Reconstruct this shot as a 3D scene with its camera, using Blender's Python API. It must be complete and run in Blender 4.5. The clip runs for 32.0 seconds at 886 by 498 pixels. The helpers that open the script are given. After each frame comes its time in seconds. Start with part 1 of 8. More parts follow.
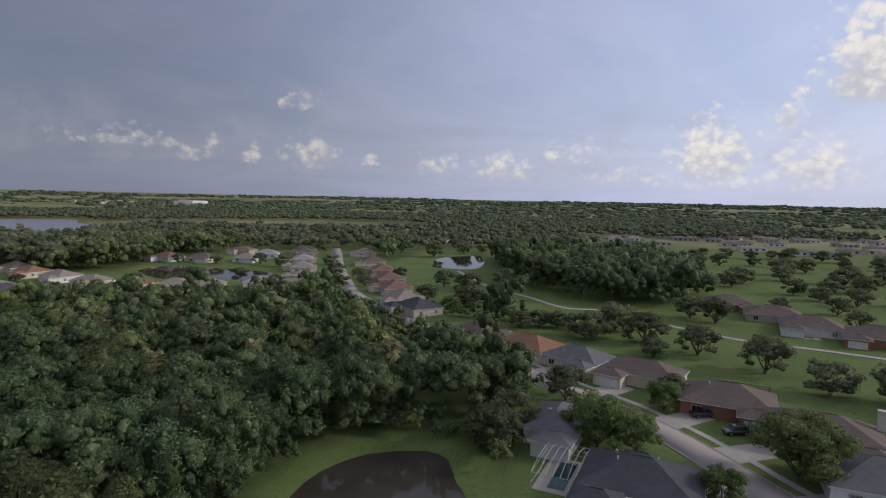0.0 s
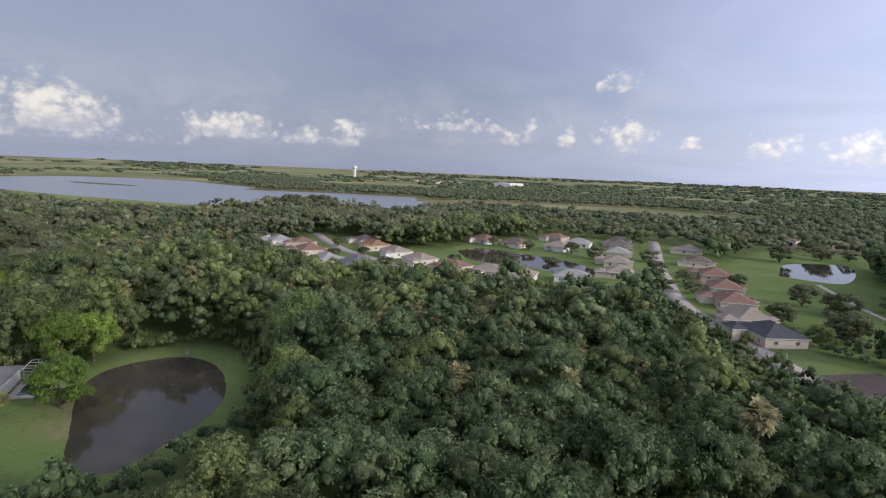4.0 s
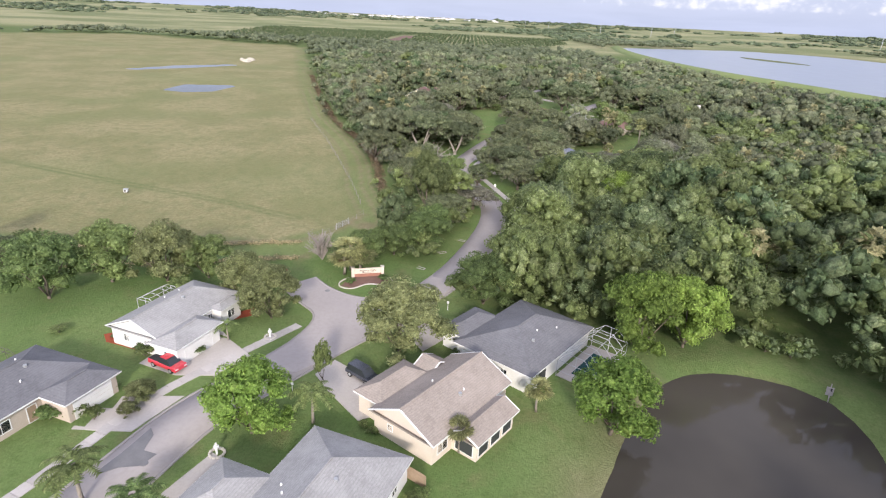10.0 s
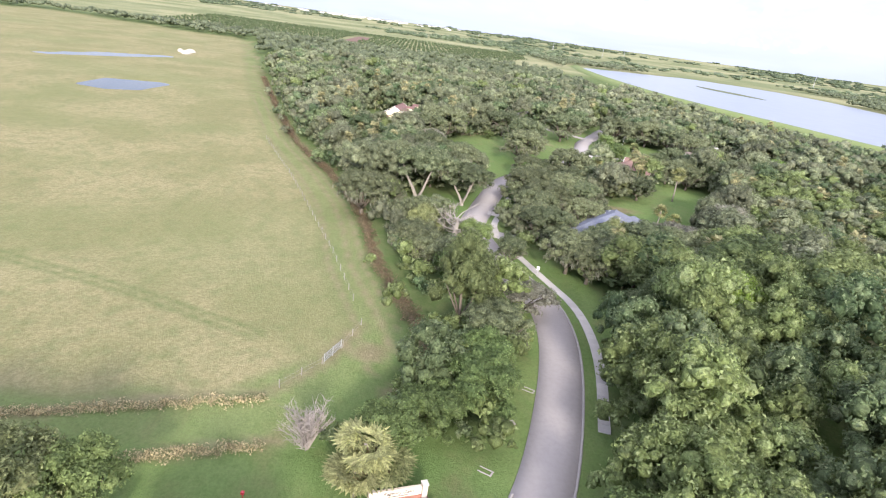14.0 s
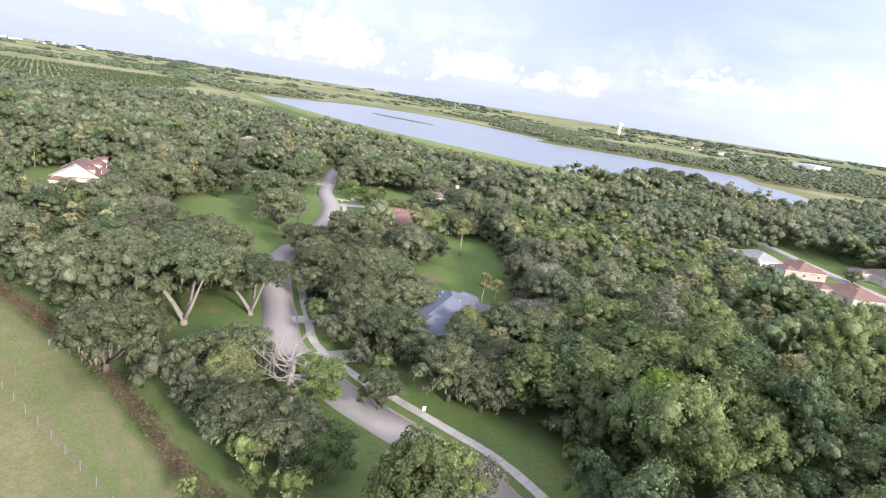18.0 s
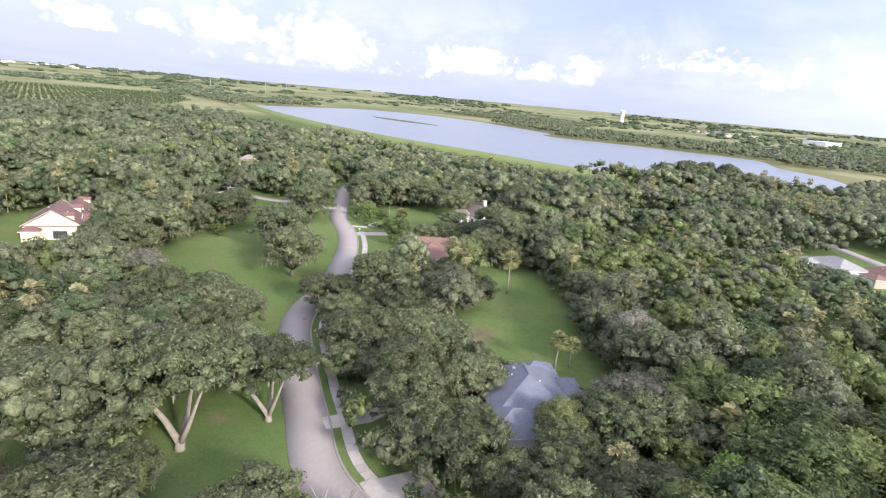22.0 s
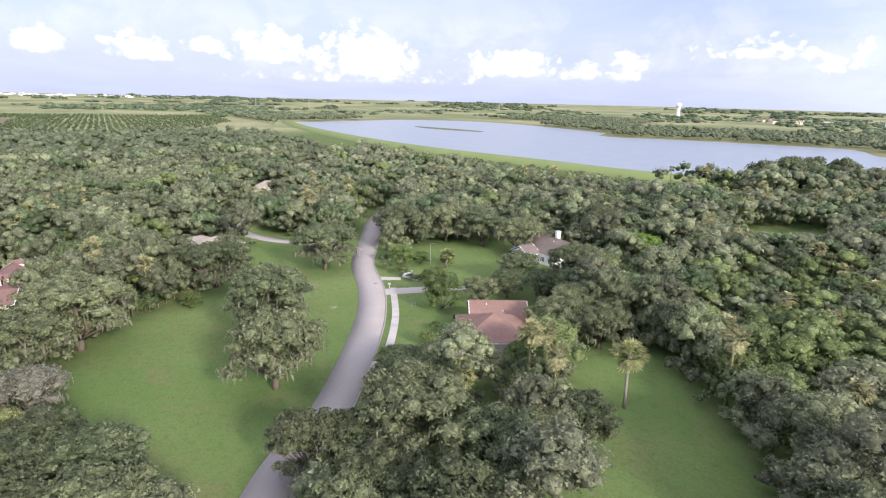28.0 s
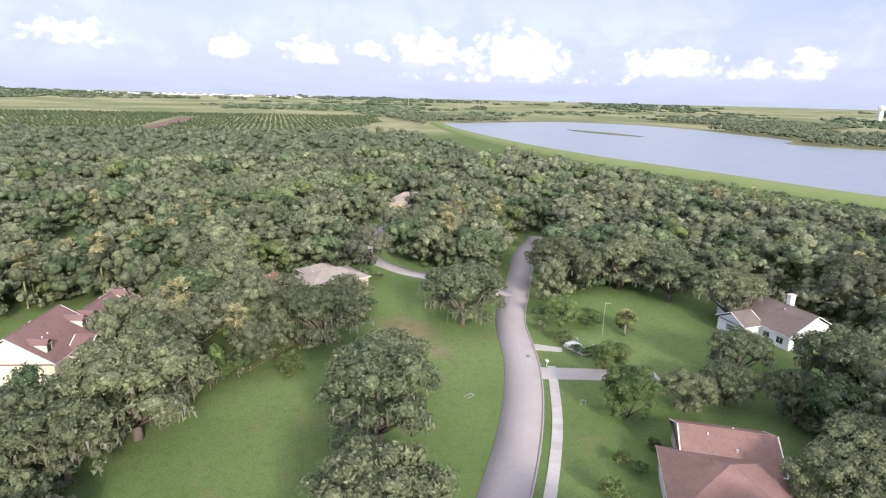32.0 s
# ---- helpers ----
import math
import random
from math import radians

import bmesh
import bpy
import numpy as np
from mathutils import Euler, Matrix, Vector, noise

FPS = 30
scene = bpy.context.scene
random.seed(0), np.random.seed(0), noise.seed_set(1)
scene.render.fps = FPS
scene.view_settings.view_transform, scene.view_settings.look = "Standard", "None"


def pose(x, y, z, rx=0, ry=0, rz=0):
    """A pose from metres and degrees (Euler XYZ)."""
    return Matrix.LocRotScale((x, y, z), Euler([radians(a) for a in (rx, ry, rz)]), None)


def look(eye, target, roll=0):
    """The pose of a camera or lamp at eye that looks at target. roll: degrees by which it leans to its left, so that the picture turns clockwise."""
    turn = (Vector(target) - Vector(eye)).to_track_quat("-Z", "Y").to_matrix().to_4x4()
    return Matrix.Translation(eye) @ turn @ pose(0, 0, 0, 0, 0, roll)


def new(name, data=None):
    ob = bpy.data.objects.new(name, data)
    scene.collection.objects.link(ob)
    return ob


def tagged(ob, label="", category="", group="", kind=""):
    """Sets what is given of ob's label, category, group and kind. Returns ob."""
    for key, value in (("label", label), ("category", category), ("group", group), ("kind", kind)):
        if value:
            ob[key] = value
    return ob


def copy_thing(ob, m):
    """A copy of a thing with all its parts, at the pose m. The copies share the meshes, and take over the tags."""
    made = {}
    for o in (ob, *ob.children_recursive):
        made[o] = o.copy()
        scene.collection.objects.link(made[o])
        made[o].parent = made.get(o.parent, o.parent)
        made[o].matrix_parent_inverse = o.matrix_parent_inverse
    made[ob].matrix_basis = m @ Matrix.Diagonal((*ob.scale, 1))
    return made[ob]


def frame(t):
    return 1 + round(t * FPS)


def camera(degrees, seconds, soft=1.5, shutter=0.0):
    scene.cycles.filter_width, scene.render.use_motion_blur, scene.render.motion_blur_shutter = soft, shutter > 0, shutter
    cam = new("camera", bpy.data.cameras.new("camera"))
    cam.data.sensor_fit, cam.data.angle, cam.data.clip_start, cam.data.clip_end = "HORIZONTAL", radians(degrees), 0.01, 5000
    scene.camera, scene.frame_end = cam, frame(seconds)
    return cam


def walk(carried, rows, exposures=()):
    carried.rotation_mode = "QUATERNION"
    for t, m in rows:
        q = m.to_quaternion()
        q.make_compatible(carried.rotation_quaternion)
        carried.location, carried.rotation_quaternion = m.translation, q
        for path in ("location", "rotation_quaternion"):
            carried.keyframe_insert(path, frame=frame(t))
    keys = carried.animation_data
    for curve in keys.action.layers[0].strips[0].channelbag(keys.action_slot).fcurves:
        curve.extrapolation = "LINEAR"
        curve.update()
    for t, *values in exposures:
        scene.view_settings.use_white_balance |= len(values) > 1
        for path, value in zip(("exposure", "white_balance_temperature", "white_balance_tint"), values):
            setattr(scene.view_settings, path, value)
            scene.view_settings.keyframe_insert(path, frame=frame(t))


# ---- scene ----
cam = camera(75.25, 32.0, soft=1.2)
# seconds, eye, turn about x, y and z
ROWS = [
    (0.0, -0.61, 2.22, 42.44, 84.87, -1.20, 3.34),
    (0.5, -1.14, 4.61, 42.52, 84.49, -1.46, 7.35),
    (1.0, -1.91, 7.08, 42.67, 84.12, -1.70, 10.96),
    (1.5, -3.11, 9.82, 42.86, 83.77, -1.90, 14.02),
    (2.0, -4.63, 12.70, 42.99, 83.45, -2.12, 17.15),
    (2.5, -6.31, 15.52, 43.24, 83.12, -2.33, 20.86),
    (3.0, -8.40, 18.65, 43.31, 82.81, -2.46, 24.72),
    (3.5, -10.49, 21.75, 43.55, 82.57, -2.47, 28.96),
    (5.5, -21.56, 34.60, 44.14, 81.72, -2.00, 46.97),
    (6.0, -25.16, 37.49, 44.09, 81.58, -1.89, 51.37),
    (6.5, -29.14, 40.55, 43.88, 81.36, -1.77, 56.51),
    (7.0, -33.42, 43.23, 43.68, 79.31, -1.64, 61.18),
    (7.5, -38.23, 45.66, 43.72, 75.98, -1.64, 65.61),
    (8.0, -43.50, 47.61, 43.60, 74.76, -1.74, 70.71),
    (8.5, -49.19, 49.10, 43.45, 72.69, -1.85, 76.25),
    (9.0, -54.83, 50.28, 43.42, 70.55, -1.96, 82.18),
    (9.5, -60.64, 50.76, 43.41, 69.15, -2.25, 87.79),
    (10.0, -66.43, 50.79, 43.43, 67.86, -2.56, 92.59),
    (10.5, -72.46, 50.17, 43.37, 67.25, -3.00, 94.94),
    (11.0, -78.56, 48.81, 43.21, 66.92, -3.46, 96.56),
    (11.5, -84.85, 46.96, 43.01, 66.66, -3.95, 97.89),
    (12.0, -91.14, 44.70, 42.92, 66.67, -4.50, 97.17),
    (12.5, -97.35, 41.91, 42.88, 66.83, -5.19, 96.12),
    (13.0, -103.60, 39.03, 42.85, 66.97, -5.82, 94.98),
    (13.5, -109.86, 35.97, 42.69, 67.68, -6.50, 92.15),
    (14.0, -116.08, 32.76, 42.62, 68.70, -7.16, 87.95),
    (14.5, -122.26, 29.68, 42.49, 69.94, -7.67, 82.15),
    (15.0, -128.27, 26.77, 42.60, 71.72, -7.84, 73.02),
    (15.5, -134.08, 24.08, 42.65, 73.14, -7.84, 65.25),
    (17.5, -154.30, 17.67, 43.20, 75.11, -8.45, 56.54),
    (18.0, -158.71, 16.92, 43.57, 75.32, -8.31, 56.11),
    (18.5, -162.94, 16.40, 44.04, 75.40, -7.98, 55.94),
    (19.0, -167.00, 16.23, 44.59, 75.43, -7.47, 55.73),
    (19.5, -170.77, 16.50, 45.00, 75.46, -7.02, 55.54),
    (20.0, -174.38, 17.30, 45.28, 75.48, -6.51, 55.25),
    (20.5, -177.74, 18.61, 45.55, 75.39, -6.00, 55.26),
    (21.0, -181.04, 20.39, 45.69, 75.27, -5.61, 55.42),
    (21.5, -184.33, 22.37, 45.86, 75.13, -5.29, 55.50),
    (22.0, -187.59, 24.59, 45.99, 75.06, -4.99, 55.70),
    (22.5, -190.77, 27.00, 45.99, 75.03, -4.64, 55.96),
    (23.0, -194.14, 29.44, 46.00, 75.07, -4.24, 56.24),
    (23.5, -197.80, 32.01, 46.03, 75.09, -3.87, 56.59),
    (24.0, -201.69, 34.73, 45.84, 75.16, -3.54, 56.73),
    (24.5, -205.59, 37.43, 45.52, 75.20, -3.27, 56.89),
    (25.0, -209.64, 40.01, 45.20, 75.24, -2.92, 56.97),
    (25.5, -213.78, 42.58, 44.93, 75.33, -2.58, 57.17),
    (27.5, -230.79, 51.79, 44.22, 75.43, -1.53, 58.76),
    (28.0, -235.14, 54.05, 44.05, 75.46, -1.35, 59.90),
    (28.5, -239.44, 56.26, 44.00, 75.49, -1.19, 61.54),
    (29.0, -243.87, 58.30, 44.00, 75.48, -1.14, 63.20),
    (29.5, -248.40, 60.19, 43.99, 75.45, -1.13, 65.02),
    (30.0, -253.07, 61.90, 43.98, 75.47, -1.17, 66.45),
    (30.5, -257.76, 63.31, 44.11, 75.41, -1.22, 68.14),
    (31.0, -262.43, 64.48, 44.35, 75.35, -1.32, 70.12),
    (31.5, -267.07, 65.46, 44.61, 75.27, -1.40, 72.16),
    (32.0, -271.89, 66.24, 44.84, 75.18, -1.48, 74.19),
]
EXPOSURES = [(0.0, -1.04), (3.0, -0.60), (6.0, 0.0), (9.0, 0.44), (11.0, 0.62), (13.0, 0.96), (15.0, 1.10), (18.0, 0.83), (25.0, 0.74), (32.0, 0.66)]
walk(cam, [(row[0], pose(*row[1:])) for row in ROWS], EXPOSURES)

# ---------------------------------------------------------------- light
SUN_DIR = Vector((0.96, 0.08, 0.41)).normalized()
sun = new("sun", bpy.data.lights.new("sun", "SUN"))
sun.data.energy, sun.data.angle, sun.data.color = 3.2, radians(8), (1.0, 0.925, 0.835)
sun.matrix_world = look(SUN_DIR * 100, (0, 0, 0))


class Nodes:
    """A short way to write node trees."""

    def __init__(self, tree):
        self.tree = tree
        tree.nodes.clear()

    def add(self, kind, **values):
        node = self.tree.nodes.new("ShaderNode" + kind)
        for key, value in values.items():
            if key in node.bl_rna.properties:
                setattr(node, key, value)
            else:
                self.set(node.inputs[1] if key == "Vector_001" else node.inputs[key.replace("_", " ")], value)
        return node

    def set(self, socket, value):
        if isinstance(value, bpy.types.NodeSocket):
            self.tree.links.new(value, socket)
        else:
            socket.default_value = (*value, 1) if socket.type == "RGBA" and len(value) == 3 else value

    def math(self, op, a, b=0.0, c=0.0, clamp=False):
        node = self.tree.nodes.new("ShaderNodeMath")
        node.operation, node.use_clamp = op, clamp
        for socket, value in zip(node.inputs, (a, b, c)):
            self.set(socket, value)
        return node.outputs[0]

    def mix(self, factor, a, b, blend="MIX"):
        node = self.tree.nodes.new("ShaderNodeMix")
        node.data_type, node.blend_type = "RGBA", blend
        for socket, value in ((node.inputs[0], factor), (node.inputs[6], a), (node.inputs[7], b)):
            self.set(socket, value)
        return node.outputs[2]

    def ramp(self, value, low, high, to_low=0.0, to_high=1.0):
        node = self.tree.nodes.new("ShaderNodeMapRange")
        node.interpolation_type = "SMOOTHSTEP"
        for socket, v in zip(node.inputs, (value, low, high, to_low, to_high)):
            self.set(socket, v)
        return node.outputs[0]

    def noise(self, vector, scale, detail=4.0, rough=0.55, distortion=0.0):
        node = self.tree.nodes.new("ShaderNodeTexNoise")
        self.set(node.inputs["Vector"], vector)
        for key, v in (("Scale", scale), ("Detail", detail), ("Roughness", rough), ("Distortion", distortion)):
            node.inputs[key].default_value = v
        return node.outputs["Fac"]


# sky: clear blue, a veil of high cloud and a ring of cumulus low over the land
# bearing (degrees, left of +y), height of the base, half width, height of the cloud, brightness
CUMULUS = [
    (-21.4, 2.6, 4.6, 6.2, 1.15), (-29.4, 1.8, 4.4, 4.8, 1.1), (-33.0, 9.6, 5.0, 8.6, 1.2), (-27.3, 6.8, 1.6, 3.4, 0.7), (-9.1, 3.9, 4.6, 2.2, 0.55), (-24.0, 1.4, 12.0, 2.4, 0.75), (-40.0, 2.6, 7.0, 6.5, 1.1), (-14.0, 1.9, 6.0, 2.0, 0.6),
    (17.2, 8.4, 2.4, 2.0, 0.6), (25.2, 3.4, 1.1, 1.8, 0.7), (21.6, 3.1, 1.2, 1.9, 0.8), (18.8, 3.2, 0.9, 1.3, 0.6), (16.1, 3.0, 2.9, 3.5, 0.85), (10.5, 3.2, 1.0, 1.3, 0.7), (4.0, 2.5, 2.6, 2.6, 0.7), (-2.6, 2.2, 4.2, 2.7, 0.9), (-9.2, 4.2, 4.4, 1.6, 0.5),
    (93.7, 3.3, 2.6, 1.9, 1.0), (86.6, 3.1, 3.5, 2.2, 1.0), (81.4, 3.8, 2.2, 1.6, 0.95), (75.7, 3.5, 4.6, 2.9, 1.0), (67.3, 2.6, 6.4, 4.3, 1.15), (53.8, 2.7, 5.2, 2.6, 1.1), (47.1, 2.4, 2.4, 1.8, 0.9), (43.0, 2.5, 2.3, 2.7, 1.0), (83.8, 9.5, 2.0, 1.5, 0.65),
    (32.0, 4.2, 6.5, 1.6, 0.5), (27.0, 3.2, 1.6, 2.0, 0.7), (66.0, 1.6, 14.0, 1.2, 0.45), (106.0, 3.6, 5.0, 2.4, 0.6), (126.0, 3.4, 7.0, 3.4, 0.8), (160.0, 3.4, 9.0, 4.4, 0.8), (-62.0, 3.0, 10.0, 6.0, 0.9),
]
world = bpy.data.worlds.new("sky")
scene.world = world
world.use_nodes = True
w = Nodes(world.node_tree)
coord = w.add("TexCoord").outputs["Generated"]
axes = w.add("SeparateXYZ", Vector=coord).outputs
elevation = w.math("MULTIPLY", w.math("ARCSINE", axes[2]), 57.2958)
bearing = w.math("MULTIPLY", w.math("ARCTAN2", w.math("MULTIPLY", axes[0], -1.0), axes[1]), 57.2958)
clear = w.add("TexSky", sky_type="NISHITA", sun_disc=False, sun_elevation=math.asin(SUN_DIR.z), sun_rotation=math.atan2(SUN_DIR.x, SUN_DIR.y), air_density=1.0, dust_density=1.6, ozone_density=1.5).outputs[0]
flat = w.add("CombineXYZ", X=w.math("DIVIDE", axes[0], w.math("ADD", w.math("MAXIMUM", axes[2], 0.0), 0.12)), Y=w.math("DIVIDE", axes[1], w.math("ADD", w.math("MAXIMUM", axes[2], 0.0), 0.12))).outputs[0]
sunside = w.ramp(axes[0], -0.66, 0.50, 1.02, 2.55)
veil = w.ramp(w.noise(flat, 0.55, 5.0, 0.6, 0.6), 0.30, 0.72)
sky_colour = w.mix(0.55, w.mix(1.0, clear, (0.098, 0.090, 0.092), "MULTIPLY"), (0.43, 0.485, 0.72))
sky_colour = w.mix(w.math("MULTIPLY", veil, 0.40), sky_colour, (0.58, 0.60, 0.77))
sky_colour = w.mix(w.ramp(elevation, 9.0, 0.0, 0.0, 0.55), sky_colour, (0.46, 0.51, 0.69))
sky_colour = w.mix(1.0, sky_colour, w.add("CombineColor", Red=sunside, Green=sunside, Blue=sunside).outputs[0], "MULTIPLY")
sky_colour = w.mix(w.ramp(elevation, 14.0, 70.0, 0.0, 0.85), sky_colour, (0.82, 0.80, 0.87))
plane = w.add("CombineXYZ", X=bearing, Y=w.math("MULTIPLY", elevation, 1.25)).outputs[0]
puffs = w.noise(plane, 0.62, 7.0, 0.60, 0.35)
billow = w.math("SUBTRACT", 0.62, w.add("TexVoronoi", Vector=w.add("VectorMath", operation="ADD", Vector=plane, Vector_001=w.add("TexNoise", Vector=plane, Scale=1.6, Detail=2.0).outputs["Color"]).outputs[0], Scale=1.05).outputs["Distance"])
body, lift = None, None
for at, base, half, tall, bright in CUMULUS:
    across = w.math("ABSOLUTE", w.math("DIVIDE", w.math("WRAP", w.math("SUBTRACT", bearing, at), 180.0, -180.0), half))
    height = w.math("DIVIDE", w.math("SUBTRACT", elevation, base), tall)
    up = w.math("MAXIMUM", height, w.math("MULTIPLY", height, -4.0))
    inside = w.math("MULTIPLY", w.math("SUBTRACT", 1.0, w.math("SQRT", w.math("ADD", w.math("POWER", across, 2.0), w.math("POWER", up, 2.0)))), bright)
    if body is None:
        body, lift = inside, height
    else:
        nearer = w.math("GREATER_THAN", inside, body)
        lift = w.math("ADD", w.math("MULTIPLY", nearer, height), w.math("MULTIPLY", w.math("SUBTRACT", 1.0, nearer), lift))
        body = w.math("MAXIMUM", body, inside)
edge = w.math("ADD", body, w.math("ADD", w.math("MULTIPLY", w.math("SUBTRACT", puffs, 0.52), 1.75), w.math("MULTIPLY", billow, 0.42)))
cloud = w.ramp(edge, 0.10, 0.80)
lit = w.ramp(w.math("ADD", w.math("ADD", w.math("MULTIPLY", lift, 0.55), w.math("MULTIPLY", billow, 0.6)), w.math("MULTIPLY", puffs, 0.7)), 0.25, 0.85)
cloud_colour = w.mix(lit, (0.74, 0.74, 0.82), (1.16, 1.10, 1.04))
low_veil = w.math("MULTIPLY", w.ramp(w.noise(plane, 0.16, 5.0, 0.6, 0.4), 0.44, 0.66), w.math("MULTIPLY", w.ramp(elevation, 1.0, 3.0), w.ramp(elevation, 11.0, 5.5)))
sky_colour = w.mix(w.math("MULTIPLY", low_veil, 0.22), sky_colour, (0.80, 0.79, 0.87))
haze = w.ramp(elevation, 0.8, 4.2, 0.35, 1.0)
sky_colour = w.mix(w.math("MULTIPLY", w.math("MULTIPLY", cloud, haze), 0.94), sky_colour, w.mix(1.0, cloud_colour, w.add("CombineColor", Red=w.ramp(axes[0], -0.5, 0.4, 1.0, 1.5), Green=w.ramp(axes[0], -0.5, 0.4, 1.0, 1.5), Blue=w.ramp(axes[0], -0.5, 0.4, 1.0, 1.5)).outputs[0], "MULTIPLY"))
background = w.add("Background", Color=sky_colour, Strength=1.0)
w.tree.links.new(background.outputs[0], w.add("OutputWorld").inputs["Surface"])


# ---------------------------------------------------------------- materials
def material(name, colour, rough=0.8, dark=None, scale=1.0, fine=None, bump=0.0, metal=0.0, spread=0.0, coat=0.0, blotch=0.5, specular=0.3):
    """A surface of two colours, blended in large stains and in fine grain; spread: how far single pieces differ."""
    m = bpy.data.materials.new(name)
    m.use_nodes = True
    k = Nodes(m.node_tree)
    at = k.add("NewGeometry").outputs["Position"] if scale < 0.5 else k.add("TexCoord").outputs["Object"]
    dark = dark or tuple(c * 0.72 for c in colour)
    fine = fine or scale * 14
    big, small = k.noise(at, scale, 4.0), k.noise(at, fine, 5.0, 0.65)
    c = k.mix(k.ramp(big, 0.30, 0.70, 0.0, blotch), colour, dark)
    c = k.mix(k.ramp(small, 0.35, 0.75, 0.0, 0.5), c, dark)
    if spread:
        rnd = k.add("ObjectInfo").outputs["Random"]
        c = k.mix(1.0, c, k.add("CombineColor", Red=k.ramp(rnd, 0, 1, 1 - spread, 1 + spread), Green=k.ramp(rnd, 0, 1, 1 - spread, 1 + spread), Blue=k.ramp(rnd, 0, 1, 1 - spread, 1 + spread)).outputs[0], "MULTIPLY")
    b = k.add("BsdfPrincipled", Base_Color=c, Metallic=metal)
    k.set(b.inputs["Roughness"], k.ramp(small, 0.2, 0.8, max(rough - 0.08, 0.02), min(rough + 0.08, 1.0)))
    b.inputs["Specular IOR Level"].default_value = specular
    b.inputs["Coat Weight"].default_value = coat
    if bump:
        k.set(b.inputs["Normal"], k.add("Bump", Strength=0.6, Distance=bump, Height=small).outputs[0])
    k.tree.links.new(b.outputs[0], k.add("OutputMaterial").inputs["Surface"])
    return m


def leaf_material(name, colour, other, tips, translucent=0.42, by_tree=False, spread=0.24, grain_scale=4.2):
    """Foliage: single clumps differ, trees differ; light comes partly through the leaves."""
    m = bpy.data.materials.new(name)
    m.use_nodes = True
    k = Nodes(m.node_tree)
    tree = k.add("Attribute", attribute_name="tint").outputs["Fac"] if by_tree else k.add("ObjectInfo").outputs["Random"]
    clump = k.add("NewGeometry").outputs["Random Per Island"]
    c = k.mix(k.ramp(tree, 0.15, 0.85), colour, other)
    if by_tree:
        c = k.mix(k.ramp(tree, 0.44, 0.56), colour, other)
        kind = k.math("FRACT", k.math("MULTIPLY", tree, 27.7))
        bright = k.math("MULTIPLY", k.ramp(kind, 0.62, 0.80, 0.0, 0.62), k.ramp(tree, 0.56, 0.44))
        c = k.mix(bright, c, (0.205, 0.252, 0.078))
        c = k.mix(k.math("MULTIPLY", k.ramp(kind, 0.30, 0.15, 0.0, 0.8), k.ramp(tree, 0.44, 0.56)), c, (0.192, 0.204, 0.132))
        c = k.mix(k.math("MULTIPLY", k.ramp(kind, 0.58, 0.50, 0.0, 0.8), k.ramp(kind, 0.34, 0.42)), c, (0.085, 0.140, 0.062))
    c = k.mix(k.math("MULTIPLY", k.ramp(clump, 0.50, 1.0), 0.35), c, tips)
    lift = k.math("MULTIPLY", k.ramp(clump, 0, 1, 1 - spread, 1 + spread), k.ramp(k.math("FRACT", k.math("MULTIPLY", tree, 7.31)), 0, 1, 0.78, 1.26))
    c = k.mix(1.0, c, k.add("CombineColor", Red=lift, Green=lift, Blue=lift).outputs[0], "MULTIPLY")
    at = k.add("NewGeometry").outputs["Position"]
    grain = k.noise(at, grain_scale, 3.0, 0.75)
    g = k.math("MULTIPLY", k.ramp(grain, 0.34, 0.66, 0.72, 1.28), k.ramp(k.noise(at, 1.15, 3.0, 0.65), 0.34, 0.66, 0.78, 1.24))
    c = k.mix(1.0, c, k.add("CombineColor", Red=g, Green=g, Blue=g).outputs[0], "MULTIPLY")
    leaf = k.add("BsdfPrincipled", Base_Color=c, Roughness=0.62)
    k.set(leaf.inputs["Normal"], k.add("Bump", Strength=0.8, Distance=0.5, Height=k.math("ADD", k.math("MULTIPLY", grain, 0.5), k.noise(at, 1.15, 3.0, 0.65))).outputs[0])
    leaf.inputs["Specular IOR Level"].default_value = 0.25
    glow = k.add("BsdfTranslucent", Color=c)
    out = k.add("MixShader", Fac=translucent)
    k.tree.links.new(leaf.outputs[0], out.inputs[1])
    k.tree.links.new(glow.outputs[0], out.inputs[2])
    k.tree.links.new(out.outputs[0], k.add("OutputMaterial").inputs["Surface"])
    return m


